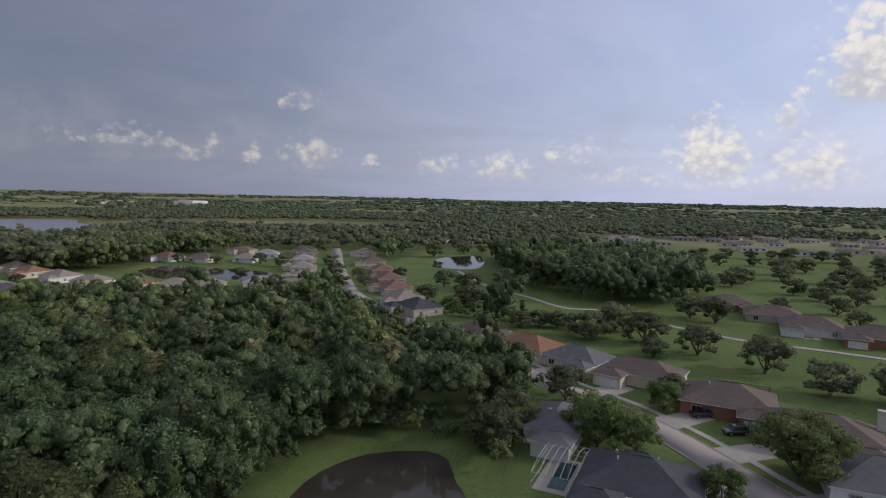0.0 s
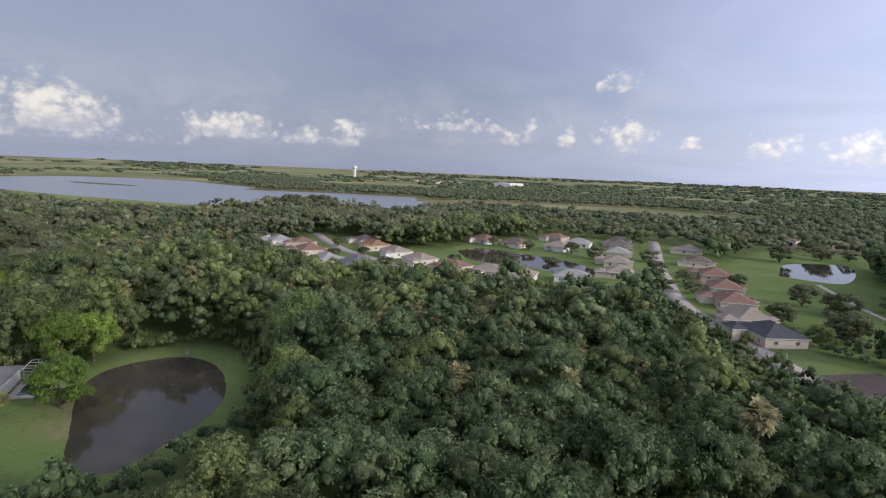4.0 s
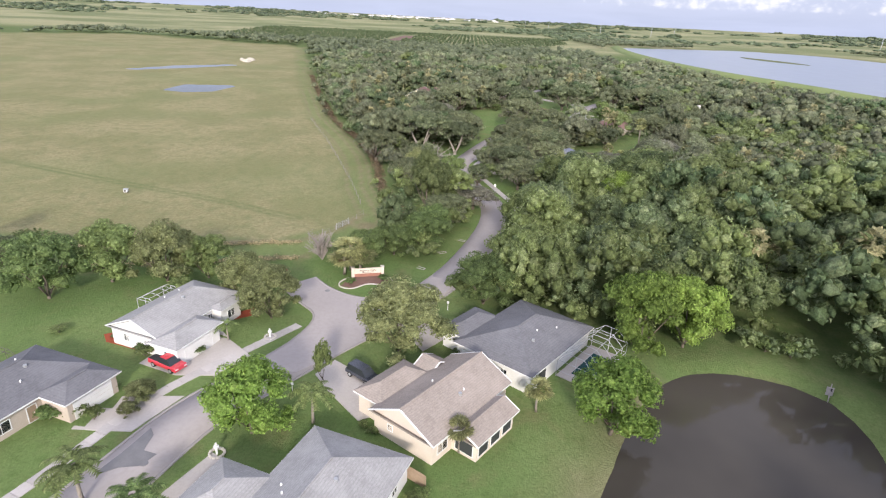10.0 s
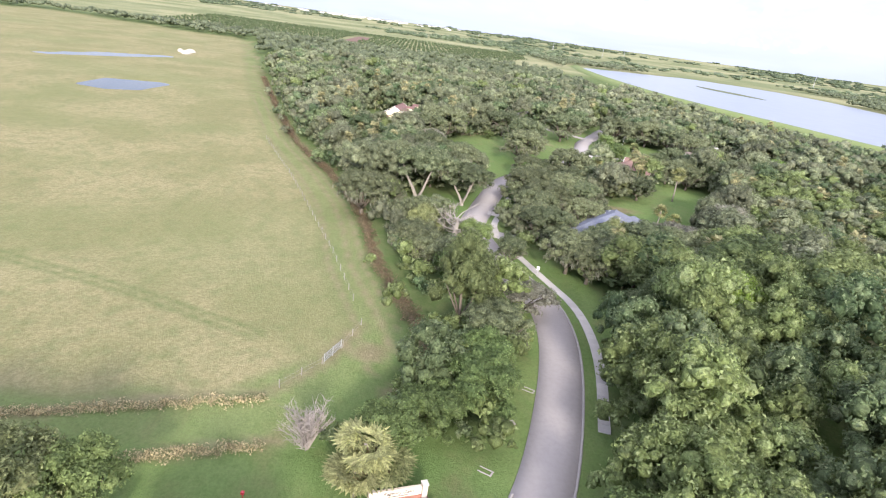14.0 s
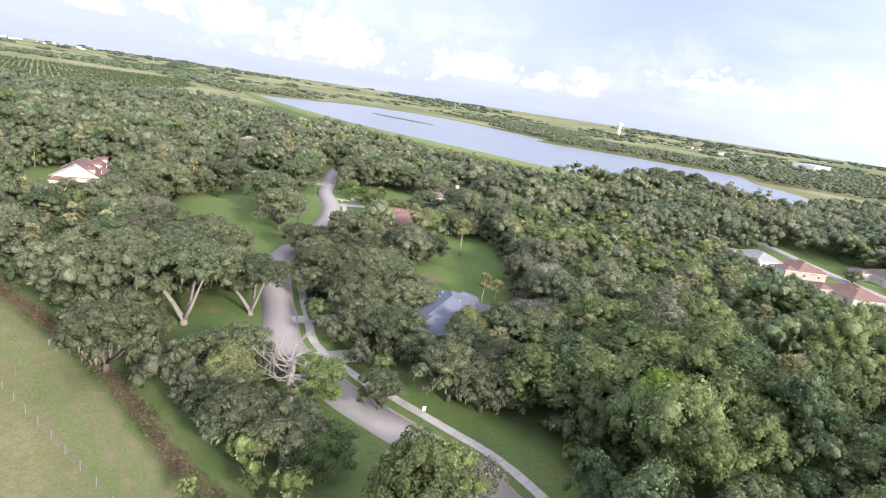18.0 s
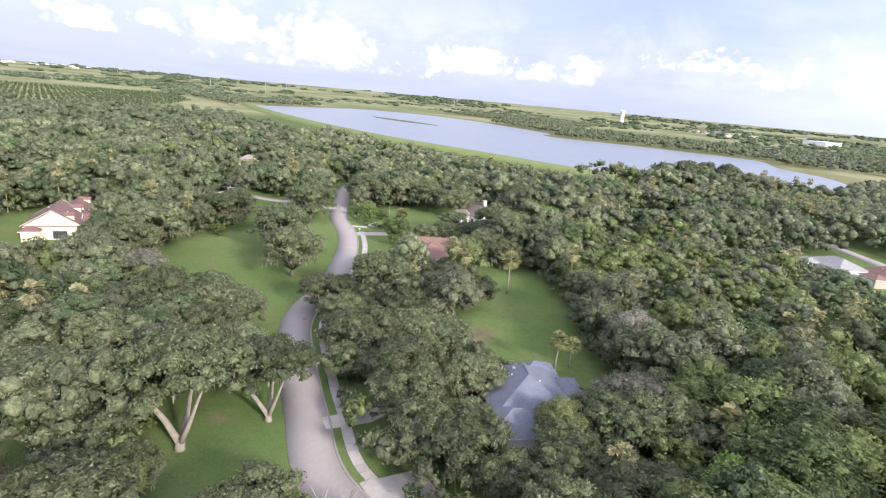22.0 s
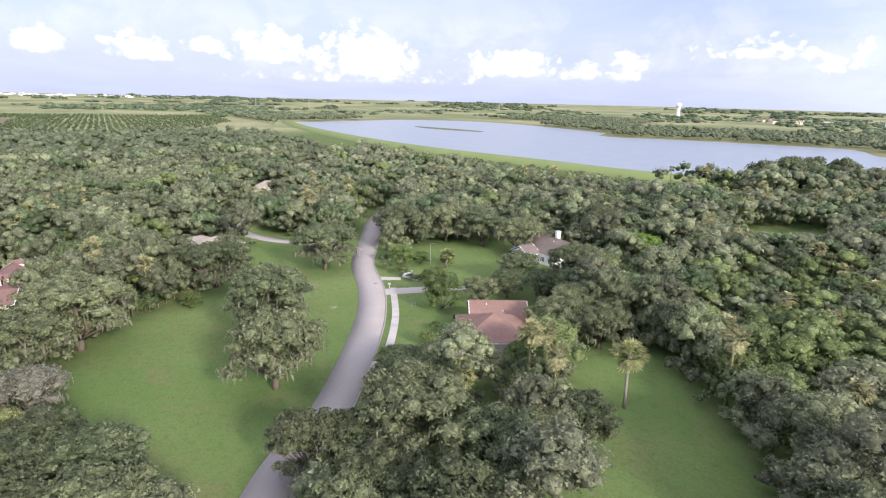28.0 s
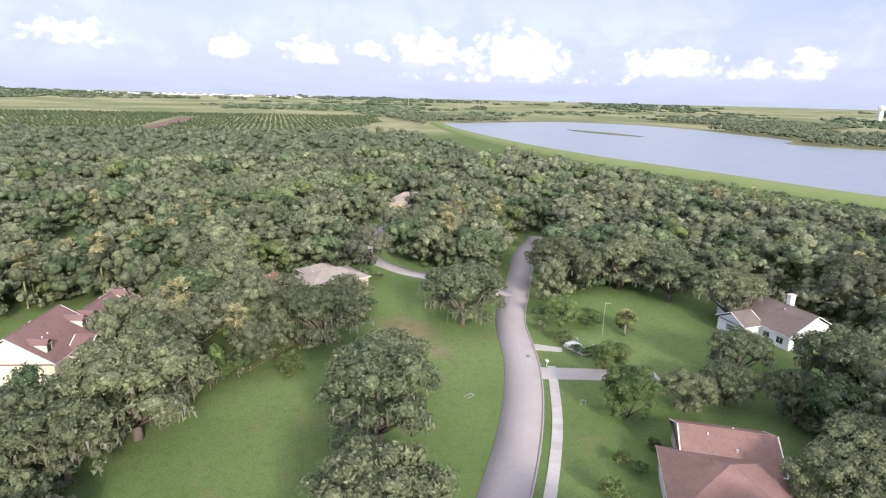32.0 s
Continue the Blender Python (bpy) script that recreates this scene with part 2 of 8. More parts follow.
def ground_material():
    """Woodland floor, mown lawn, dry hay field and bare earth, by the zones stored on the sheet."""
    m = bpy.data.materials.new("ground")
    m.use_nodes = True
    k = Nodes(m.node_tree)
    at = k.add("NewGeometry").outputs["Position"]
    zone = lambda n: k.add("Attribute", attribute_name=n).outputs["Fac"]
    tiny, mid, big, huge = k.noise(at, 2.6, 5.0, 0.75), k.noise(at, 0.30, 5.0, 0.65), k.noise(at, 0.035, 4.0), k.noise(at, 0.0035, 4.0)
    floor = k.mix(k.ramp(mid, 0.35, 0.7), (0.100, 0.150, 0.050), (0.150, 0.175, 0.074))
    # far pasture: distance haze is put into these paler colours
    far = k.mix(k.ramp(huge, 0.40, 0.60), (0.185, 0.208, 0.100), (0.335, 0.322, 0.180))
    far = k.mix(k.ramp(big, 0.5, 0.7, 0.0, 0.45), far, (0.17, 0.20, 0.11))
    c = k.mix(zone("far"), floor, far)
    lawn = k.mix(k.ramp(big, 0.32, 0.68), (0.126, 0.198, 0.062), (0.176, 0.236, 0.086))
    lawn = k.mix(k.ramp(mid, 0.45, 0.8, 0.0, 0.7), lawn, (0.178, 0.205, 0.082))
    lawn = k.mix(k.ramp(k.noise(at, 0.11, 4.0, 0.62, 0.5), 0.52, 0.72, 0.0, 0.55), lawn, (0.205, 0.190, 0.092))
    lawn = k.mix(k.ramp(k.noise(at, 0.75, 4.0, 0.7), 0.46, 0.72, 0.0, 0.5), lawn, (0.082, 0.138, 0.038))
    c = k.mix(zone("lawn"), c, lawn)
    hay = k.mix(k.ramp(big, 0.36, 0.64), (0.262, 0.246, 0.124), (0.360, 0.312, 0.178))
    hay = k.mix(k.ramp(mid, 0.40, 0.75, 0.0, 0.75), hay, (0.172, 0.198, 0.088))
    tussock = k.noise(k.add("Mapping", Vector=at, Rotation=(0.0, 0.0, 0.35), Scale=(1.0, 0.75, 1.0)).outputs[0], 1.35, 5.0, 0.75)
    hay = k.mix(k.ramp(tussock, 0.38, 0.66, 0.0, 0.62), hay, (0.180, 0.166, 0.075))
    hay = k.mix(k.ramp(k.noise(at, 0.011, 3.0), 0.48, 0.62, 0.0, 0.32), hay, (0.185, 0.215, 0.090))
    c = k.mix(zone("field"), c, hay)
    earth = k.mix(k.ramp(mid, 0.35, 0.7), (0.30, 0.235, 0.155), (0.20, 0.165, 0.10))
    c = k.mix(zone("bare"), c, earth)
    c = k.mix(k.ramp(tiny, 0.30, 0.72, 0.0, 0.32), c, (0.04, 0.055, 0.02))
    b = k.add("BsdfPrincipled", Base_Color=c, Roughness=0.95)
    b.inputs["Specular IOR Level"].default_value = 0.1
    k.set(b.inputs["Normal"], k.add("Bump", Strength=0.8, Distance=0.25, Height=tiny).outputs[0])
    k.tree.links.new(b.outputs[0], k.add("OutputMaterial").inputs["Surface"])
    return m


def water_material(name, colour, rough, ripple, vary=1.5):
    m = bpy.data.materials.new(name)
    m.use_nodes = True
    k = Nodes(m.node_tree)
    at = k.add("NewGeometry").outputs["Position"]
    b = k.add("BsdfPrincipled", Base_Color=k.mix(k.ramp(k.noise(at, 0.05, 3.0), 0.35, 0.65), colour, tuple(v * vary for v in colour)), Roughness=rough, IOR=1.33)
    k.set(b.inputs["Normal"], k.add("Bump", Strength=0.25, Distance=ripple, Height=k.noise(at, 1.4, 3.0)).outputs[0])
    k.tree.links.new(b.outputs[0], k.add("OutputMaterial").inputs["Surface"])
    return m


GROUND = ground_material()
WATER = water_material("pond_water", (0.044, 0.039, 0.033), 0.04, 0.015)
# lake: the sky's reflection is put into the pale blue base colour
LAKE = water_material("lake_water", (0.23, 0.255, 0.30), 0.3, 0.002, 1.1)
ROAD = material("concrete_street", (0.38, 0.347, 0.335), 0.9, (0.305, 0.278, 0.27), 0.08, 1.6, blotch=0.7, specular=0.15)
KERB = material("kerb_concrete", (0.335, 0.31, 0.295), 0.9, (0.26, 0.24, 0.23), 0.4, 5.0)
WALK = material("walk_concrete", (0.46, 0.43, 0.41), 0.88, (0.36, 0.335, 0.315), 0.3, 4.0, spread=0.08)
DRIVE = material("drive_concrete", (0.45, 0.415, 0.39), 0.86, (0.36, 0.33, 0.305), 0.25, 4.0, spread=0.05)
TAR = material("wet_tar", (0.20, 0.195, 0.20), 0.5, (0.13, 0.13, 0.135), 1.0)
BARK = material("bark", (0.165, 0.135, 0.105), 0.95, (0.09, 0.075, 0.06), 1.5, 12.0, 0.02)
PALE_BARK = material("palm_bark", (0.30, 0.265, 0.225), 0.95, (0.19, 0.165, 0.135), 1.5, 9.0, 0.02)
DEAD = material("dead_wood", (0.31, 0.28, 0.25), 0.95, (0.19, 0.17, 0.15), 1.2, 9.0, 0.01)
TWIG = material("bare_twig", (0.30, 0.265, 0.24), 0.95, (0.19, 0.165, 0.15), 1.2, 9.0)
MOSS = material("hanging_moss", (0.20, 0.195, 0.145), 1.0, (0.12, 0.12, 0.085), 1.0, 6.0)
WHITE = material("white_paint", (0.74, 0.73, 0.71), 0.6, (0.62, 0.61, 0.58), 0.6)
CREAM = material("cream_stucco", (0.67, 0.585, 0.49), 0.85, (0.56, 0.48, 0.39), 0.5)
YELLOW = material("yellow_stucco", (0.80, 0.73, 0.52), 0.85, (0.70, 0.62, 0.42), 0.5)
TAN = material("tan_stucco", (0.49, 0.42, 0.35), 0.85, (0.39, 0.33, 0.27), 0.5)
BRICK = material("brick", (0.36, 0.17, 0.12), 0.9, (0.22, 0.11, 0.085), 2.0, 9.0)
GLASS = material("window_glass", (0.03, 0.035, 0.04), 0.06, (0.02, 0.022, 0.025), 1.0, specular=0.6)
FRAME = material("white_frame", (0.78, 0.78, 0.76), 0.45)
CAGE = material("cage_bar", (0.50, 0.51, 0.52), 0.4)
BRONZE = material("bronze_bar", (0.10, 0.09, 0.08), 0.4)
ORCHARD_LEAF = leaf_material("grove_leaf", (0.12, 0.165, 0.075), (0.15, 0.195, 0.09), (0.19, 0.22, 0.11))
SCREEN = material("insect_screen", (0.05, 0.055, 0.055), 0.7)
POOL = water_material("pool_water", (0.022, 0.055, 0.058), 0.05, 0.01)
MULCH = material("red_mulch", (0.33, 0.075, 0.035), 0.95, (0.20, 0.045, 0.025), 1.0, 8.0, 0.02)
MULCH_DULL = material("brown_mulch", (0.20, 0.12, 0.095), 0.95, (0.13, 0.08, 0.065), 1.0, 8.0, 0.02)
SAND = material("pale_sand", (0.50, 0.46, 0.38), 0.95, (0.36, 0.32, 0.25), 0.2, 2.0)
REED = material("reeds", (0.16, 0.18, 0.07), 0.95, (0.09, 0.11, 0.04), 0.1, 1.0)
STONE = material("garden_stone", (0.60, 0.56, 0.50), 0.9, (0.42, 0.385, 0.34), 1.0, 6.0)
WOOD = material("weathered_wood", (0.36, 0.27, 0.19), 0.9, (0.24, 0.17, 0.115), 1.0, 9.0)
METAL = material("grey_metal", (0.55, 0.56, 0.57), 0.45, metal=0.6)
TYRE = material("tyre_rubber", (0.02, 0.02, 0.02), 0.8)


def shingle(name, colour):
    """Asphalt shingles: mottled tabs in courses, with faint dark streaks running down."""
    m = bpy.data.materials.new(name)
    m.use_nodes = True
    k = Nodes(m.node_tree)
    at = k.add("TexCoord").outputs["Object"]
    tabs = k.noise(k.add("Mapping", Vector=at, Scale=(3.0, 3.0, 14.0)).outputs[0], 1.0, 3.0, 0.7)
    stain = k.noise(k.add("Mapping", Vector=at, Scale=(0.9, 0.9, 0.25)).outputs[0], 1.0, 4.0, 0.6)
    wear = k.noise(at, 0.22, 3.0)
    course = k.add("TexWave", wave_type="BANDS", bands_direction="Z", Vector=at, Scale=2.6, Distortion=0.6, Detail=1.0).outputs["Fac"]
    c = k.mix(k.ramp(tabs, 0.32, 0.70, 0.0, 0.75), colour, tuple(v * 0.70 for v in colour))
    c = k.mix(k.ramp(stain, 0.45, 0.72, 0.0, 0.55), c, tuple(v * 0.66 for v in colour))
    c = k.mix(k.ramp(wear, 0.45, 0.70, 0.0, 0.45), c, tuple(min(v * 1.22, 0.8) for v in colour))
    c = k.mix(k.ramp(course, 0.0, 0.25, 0.22, 0.0), c, tuple(v * 0.5 for v in colour))
    b = k.add("BsdfPrincipled", Base_Color=c, Roughness=0.92)
    b.inputs["Specular IOR Level"].default_value = 0.2
    k.set(b.inputs["Normal"], k.add("Bump", Strength=0.5, Distance=0.02, Height=k.math("ADD", tabs, course)).outputs[0])
    k.tree.links.new(b.outputs[0], k.add("OutputMaterial").inputs["Surface"])
    return m


ROOF_LIGHT = shingle("light_grey_shingle", (0.345, 0.34, 0.335))
ROOF_GREY = shingle("grey_shingle", (0.172, 0.172, 0.184))
ROOF_TAN = shingle("tan_shingle", (0.33, 0.285, 0.25))
ROOF_BLUE = shingle("blue_grey_shingle", (0.175, 0.188, 0.235))
ROOF_RED = shingle("red_brown_shingle", (0.25, 0.155, 0.13))
ROOF_MAROON = shingle("maroon_shingle", (0.22, 0.135, 0.125))
ROOF_BROWN = shingle("brown_shingle", (0.18, 0.145, 0.13))
ROOF_ORANGE = shingle("terracotta_tile", (0.31, 0.175, 0.115))
ROOF_DARK = shingle("charcoal_shingle", (0.085, 0.09, 0.105))

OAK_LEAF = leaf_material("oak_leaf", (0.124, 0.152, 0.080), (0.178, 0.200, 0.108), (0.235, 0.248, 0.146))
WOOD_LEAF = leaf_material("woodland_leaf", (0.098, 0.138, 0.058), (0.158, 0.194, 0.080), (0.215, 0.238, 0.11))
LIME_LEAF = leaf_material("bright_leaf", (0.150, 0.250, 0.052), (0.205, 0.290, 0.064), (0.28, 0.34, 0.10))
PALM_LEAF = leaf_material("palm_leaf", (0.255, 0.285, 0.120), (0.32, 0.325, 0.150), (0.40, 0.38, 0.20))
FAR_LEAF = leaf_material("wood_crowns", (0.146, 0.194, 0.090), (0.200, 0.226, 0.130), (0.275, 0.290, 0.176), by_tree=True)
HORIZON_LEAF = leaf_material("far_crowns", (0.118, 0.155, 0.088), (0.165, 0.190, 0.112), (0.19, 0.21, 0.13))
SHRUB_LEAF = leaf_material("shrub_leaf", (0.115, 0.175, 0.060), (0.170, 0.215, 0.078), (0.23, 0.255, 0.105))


# ---------------------------------------------------------------- mesh helpers
def part(name, bm, mat, parent=None, label="", smooth=False):
    """Links a bmesh as ONE mesh object, under a thing or under a part."""
    me = bpy.data.meshes.new(name)
    bm.to_mesh(me)
    bm.free()
    me.materials.append(mat)
    if smooth:
        me.polygons.foreach_set("use_smooth", [True] * len(me.polygons))
    ob = new(name, me)
    ob.parent = parent
    if label:
        ob["label"] = label
    return ob


def quads(name, verts, faces, mat, parent=None, values=None, smooth=False):
    """A mesh object from arrays of corners and of faces with 3 or 4 corners; values: named numbers for each corner."""
    me = bpy.data.meshes.new(name)
    verts, faces = np.asarray(verts, np.float32), np.asarray(faces, np.int32)
    k = faces.shape[1]
    me.vertices.add(len(verts))
    me.vertices.foreach_set("co", verts.ravel())
    me.loops.add(faces.size)
    me.loops.foreach_set("vertex_index", faces.ravel())
    me.polygons.add(len(faces))
    me.polygons.foreach_set("loop_start", np.arange(0, faces.size, k, dtype=np.int32))
    for key, v in (values or {}).items():
        me.attributes.new(key, "FLOAT", "POINT").data.foreach_set("value", np.asarray(v, np.float32))
    me.materials.append(mat)
    me.update(calc_edges=True)
    if smooth:
        me.polygons.foreach_set("use_smooth", np.ones(len(faces), bool))
    ob = new(name, me)
    ob.parent = parent
    return ob


def empty(name, m, label, category, group="", kind=""):
    ob = new(name)
    ob.matrix_basis = m
    return tagged(ob, label, category, group, kind)


def box(bm, x0, x1, y0, y1, z0, z1, m=None, bevel=0.0):
    made = bmesh.ops.create_cube(bm, size=1, matrix=Matrix.LocRotScale(((x0 + x1) / 2, (y0 + y1) / 2, (z0 + z1) / 2), None, (abs(x1 - x0), abs(y1 - y0), abs(z1 - z0))))
    if bevel:
        bmesh.ops.bevel(bm, geom=list({e for v in made["verts"] for e in v.link_edges}), offset=bevel, segments=1, affect="EDGES")
    elif m:
        bmesh.ops.transform(bm, matrix=m, verts=made["verts"])
    return bm


def tube(bm, points, radii, sides=7):
    """A bent, tapering limb through the points."""
    rings, points = [], [Vector(p) for p in points]
    for i, (p, r) in enumerate(zip(points, radii)):
        along = (points[min(i + 1, len(points) - 1)] - points[max(i - 1, 0)]).normalized()
        side = along.orthogonal().normalized()
        other = along.cross(side)
        rings.append([bm.verts.new(p + (side * math.cos(a) + other * math.sin(a)) * r) for a in (2 * math.pi * j / sides for j in range(sides))])
    for a, b in zip(rings, rings[1:]):
        for j in range(sides):
            bm.faces.new((a[j], a[(j + 1) % sides], b[(j + 1) % sides], b[j]))
    bm.faces.new(rings[0][::-1])
    bm.faces.new(rings[-1])
    return bm


def disc(bm, r, z0, z1, n=24, x=0.0, y=0.0):
    bmesh.ops.create_cone(bm, cap_ends=True, segments=n, radius1=r, radius2=r, depth=z1 - z0, matrix=Matrix.Translation((x, y, (z0 + z1) / 2)))
    return bm


def curve(points, step=2.0):
    """A smooth line through the points of a plan, in even steps."""
    p = np.array(points, float)
    p = np.vstack([2 * p[0] - p[1], p, 2 * p[-1] - p[-2]])
    out = []
    for a, b, c, d in zip(p, p[1:], p[2:], p[3:]):
        n = max(int(np.hypot(*(c - b)) / step), 1)
        for t in np.arange(n) / n:
            out.append(0.5 * (2 * b + (c - a) * t + (2 * a - 5 * b + 4 * c - d) * t * t + (3 * b - a - 3 * c + d) * t ** 3))
    out.append(p[-2])
    return np.array(out)


def beside(line, off):
    """The line moved sideways: plus is to its left."""
    d = np.gradient(line, axis=0)
    d /= np.linalg.norm(d, axis=1)[:, None]
    return line + np.stack([-d[:, 1], d[:, 0]], 1) * off


def ribbon(name, line, left, right, z, mat, parent=None, crown=0.0):
    """A paved strip along a line with thickness, from 'right' to 'left' of it."""
    a, b = beside(line, left), beside(line, right)
    n = len(line)
    top = lambda p, h: np.column_stack([p, np.full(n, h)])
    v = np.vstack([top(a, -0.3), top(a, z), top((a + b) / 2, z + crown), top(b, z), top(b, -0.3)])
    f = [(k * n + i, (k + 1) * n + i, (k + 1) * n + i + 1, k * n + i + 1) for k in range(4) for i in range(n - 1)]
    return quads(name, v, f, mat, parent)


def slab(name, corners, z, mat, parent=None, low=-0.3):
    bm = bmesh.new()
    face = bm.faces.new([bm.verts.new((x, y, z)) for x, y in corners])
    if face.normal.z < 0 or sum(x0 * y1 - x1 * y0 for (x0, y0), (x1, y1) in zip(corners, corners[1:] + corners[:1])) < 0:
        face.normal_flip()
    made = bmesh.ops.extrude_face_region(bm, geom=[face])
    bmesh.ops.translate(bm, vec=(0, 0, low - z), verts=[g for g in made["geom"] if isinstance(g, bmesh.types.BMVert)])
    bmesh.ops.recalc_face_normals(bm, faces=bm.faces)
    return part(name, bm, mat, parent)


def outside(x, y, corners):
    """Metres from each place to the edge of an area: minus inside it."""
    p = np.array(corners, float)
    q = np.roll(p, -1, 0)
    best, odd = np.full(np.shape(x), 1e9), np.zeros(np.shape(x), bool)
    for (ax, ay), (bx, by) in zip(p, q):
        ex, ey = bx - ax, by - ay
        t = np.clip(((x - ax) * ex + (y - ay) * ey) / (ex * ex + ey * ey + 1e-9), 0, 1)
        best = np.minimum(best, np.hypot(x - ax - t * ex, y - ay - t * ey))
        odd ^= ((ay > y) != (by > y)) & (x < (bx - ax) * (y - ay) / (by - ay + 1e-12) + ax)
    return np.where(odd, -best, best)


def from_line(x, y, line):
    """Metres from each place to a line."""
    p = np.array(line, float)
    best = np.full(np.shape(x), 1e9)
    for (ax, ay), (bx, by) in zip(p, p[1:]):
        ex, ey = bx - ax, by - ay
        t = np.clip(((x - ax) * ex + (y - ay) * ey) / (ex * ex + ey * ey + 1e-9), 0, 1)
        best = np.minimum(best, np.hypot(x - ax - t * ex, y - ay - t * ey))
    return best


# ---------------------------------------------------------------- the plan
MAIN = [(-143, 39), (-151, 44.8), (-161, 50), (-172.5, 54), (-185, 57.3), (-195, 58.8), (-204, 58.6), (-212, 56.3), (-226, 52), (-243, 49.6), (-257, 53), (-267, 55.8), (-286, 62),
        (-297, 68.5), (-307, 77.8), (-322.5, 88.3), (-339, 98), (-356, 105.5), (-376, 111.5), (-392, 119.5), (-408, 127.5), (-425, 136), (-445, 150)]
SOUTH = [(-60, 0), (-90, 12), (-106, 18), (-118.5, 22), (-127, 27.4), (-136, 33.5), (-143, 39)]
STUB = [(-144, 37.5), (-149, 31), (-154.2, 24.2)]
EAST = [(58, 40), (48.8, 70), (43.3, 85), (38.5, 99), (33.6, 110), (28, 119.5), (19.5, 130.5), (11, 144), (-1, 162), (-20, 192), (-40, 222), (-55, 252), (-66, 287), (-80, 332), (-100, 411), (-112, 455)]
SUB = [(-290, 296), (-270, 281), (-224, 252), (-187, 238), (-163, 230), (-140, 228), (-110, 236), (-60, 262)]
SIDE = [(-390, 118.5), (-399, 111), (-407, 104), (-416, 96), (-432, 90), (-452, 94), (-476, 107), (-490, 118)]
GOLF_PATH = [(-10.5, 334), (7.6, 274), (22, 253), (35, 229), (52, 224), (71, 196), (85, 182), (101, 174), (130, 158), (170, 140)]
POND_A = [(-92, 62), (-100, 61), (-110, 66), (-117.5, 69.8), (-125, 73.8), (-132, 79.5), (-135, 86), (-134, 94), (-130, 99.8), (-121, 100.4), (-111, 96), (-102.5, 89), (-97.8, 82), (-94.5, 72)]
POND_B = [(-27, 70), (-26, 80), (-24, 87), (-18.6, 93.5), (-11.4, 96), (-5, 95), (-2.6, 86), (-0.6, 80), (-1, 68), (-10, 60), (-22, 60)]
POND_C = [(-184, 302), (-180, 323), (-150, 321), (-118, 312), (-97, 290), (-96, 276), (-113, 276), (-134, 280), (-158, 277)]
POND_D = [(-27, 352), (-26, 405), (0, 430), (6, 400), (-1, 350)]
HAY_POND = [(-378, -113), (-405, -113), (-412, -90), (-408, -84), (-381, -87), (-374, -98)]
HAY_POND_2 = [(-470, -185), (-510, -168), (-540, -136), (-536, -130), (-500, -150), (-465, -178)]
POND_A, POND_B, POND_C, POND_D = ([tuple(p) for p in curve(edge + edge[:1], 3.0)[:-1]] for edge in (POND_A, POND_B, POND_C, POND_D))
LAKE_EDGE = [(-1260, 345), (-1040, 312), (-828, 300), (-680, 308), (-560, 334), (-478, 352), (-440, 385), (-412, 450), (-380, 500), (-395, 600), (-442, 668), (-511, 713), (-575, 790), (-650, 765),
             (-735, 724), (-806, 668), (-850, 672), (-905, 735), (-1040, 760), (-1160, 780), (-1310, 760), (-1400, 640), (-1330, 480)]
FIELD = [(-165, 21), (-176, 31), (-190, 34.5), (-215, 27), (-235, 23), (-250, 19), (-261, 15), (-278, 8.5), (-321, -10.5), (-474, -58.5), (-800, -152), (-900, -420), (-700, -620), (-250, -420), (-165, -140), (-160, -30)]
DITCH = [(-184, 39), (-193, 37), (-215, 29.5), (-235, 25.5), (-250, 21.5), (-261, 17.5), (-278, 11), (-321, -8), (-474, -56), (-782, -145)]
FRONT_LOTS = [(-160, 22), (-170, 40), (-163, 44), (-150, 52), (-148, 62), (-141, 70), (-138, 80), (-138, 97), (-129, 104), (-118, 105), (-104, 96), (-95, 84), (-90, 70), (-88, 50), (-60, 20), (-50, -60), (-150, -70), (-160, -20)]
BANK_B = [(-32, 60), (-31, 80), (-27, 93), (-19, 99.5), (-9, 101), (2, 98), (6, 84), (6, 60), (-10, 52), (-26, 54)]
LAWN_1 = [(-290, 56), (-303, 52), (-320, 44.6), (-338, 42.9), (-356, 53), (-366, 68), (-384, 84), (-402, 84), (-412, 92), (-390, 116), (-356, 102), (-338, 94), (-322, 84), (-306, 74)]
LAWN_2 = [(-268, 88), (-277, 94), (-290, 110), (-302, 116), (-308, 130), (-306, 139), (-288, 131), (-270, 119), (-250, 107), (-236, 100), (-238, 92)]
YARD_6 = [(-322, 94), (-345, 106), (-362, 114), (-384, 124), (-392, 150), (-376, 168), (-356, 178), (-340, 160), (-330, 136), (-305, 128), (-307, 112), (-304, 100), (-312, 93)]
YARD_5 = [(-228, 60), (-246, 57), (-262, 61), (-262, 80), (-246, 86), (-236, 84), (-226, 74)]
VERGE = [(-196, 62), (-210, 62), (-226, 58), (-226, 66), (-205, 74), (-192, 70)]
GOLF = [(-60, 350), (-34, 260), (-8, 205), (8, 208), (30, 190), (60, 165), (90, 130), (140, 90), (330, 60), (520, 160), (460, 420), (190, 560), (-40, 470)]
EAST_LOTS = [(4, 88), (8, 112), (14, 128), (4, 150), (-30, 196), (-60, 245), (-84, 300), (-112, 430), (-80, 440), (-36, 300), (-8, 205), (30, 190), (60, 165), (100, 120), (110, 40), (30, 30), (6, 60)]
SUB_LOTS = [(-285, 250), (-262, 228), (-228, 213), (-185, 200), (-140, 214), (-100, 232), (-66, 222), (-76, 300), (-96, 350), (-118, 430), (-175, 420), (-196, 340), (-190, 296), (-214, 276), (-262, 300)]
WEST_YARD = [(-318, 218), (-346, 218), (-357, 256), (-346, 279), (-322, 256)]
YARD_7 = [(-332, 166), (-351, 186), (-336, 196), (-328, 182)]
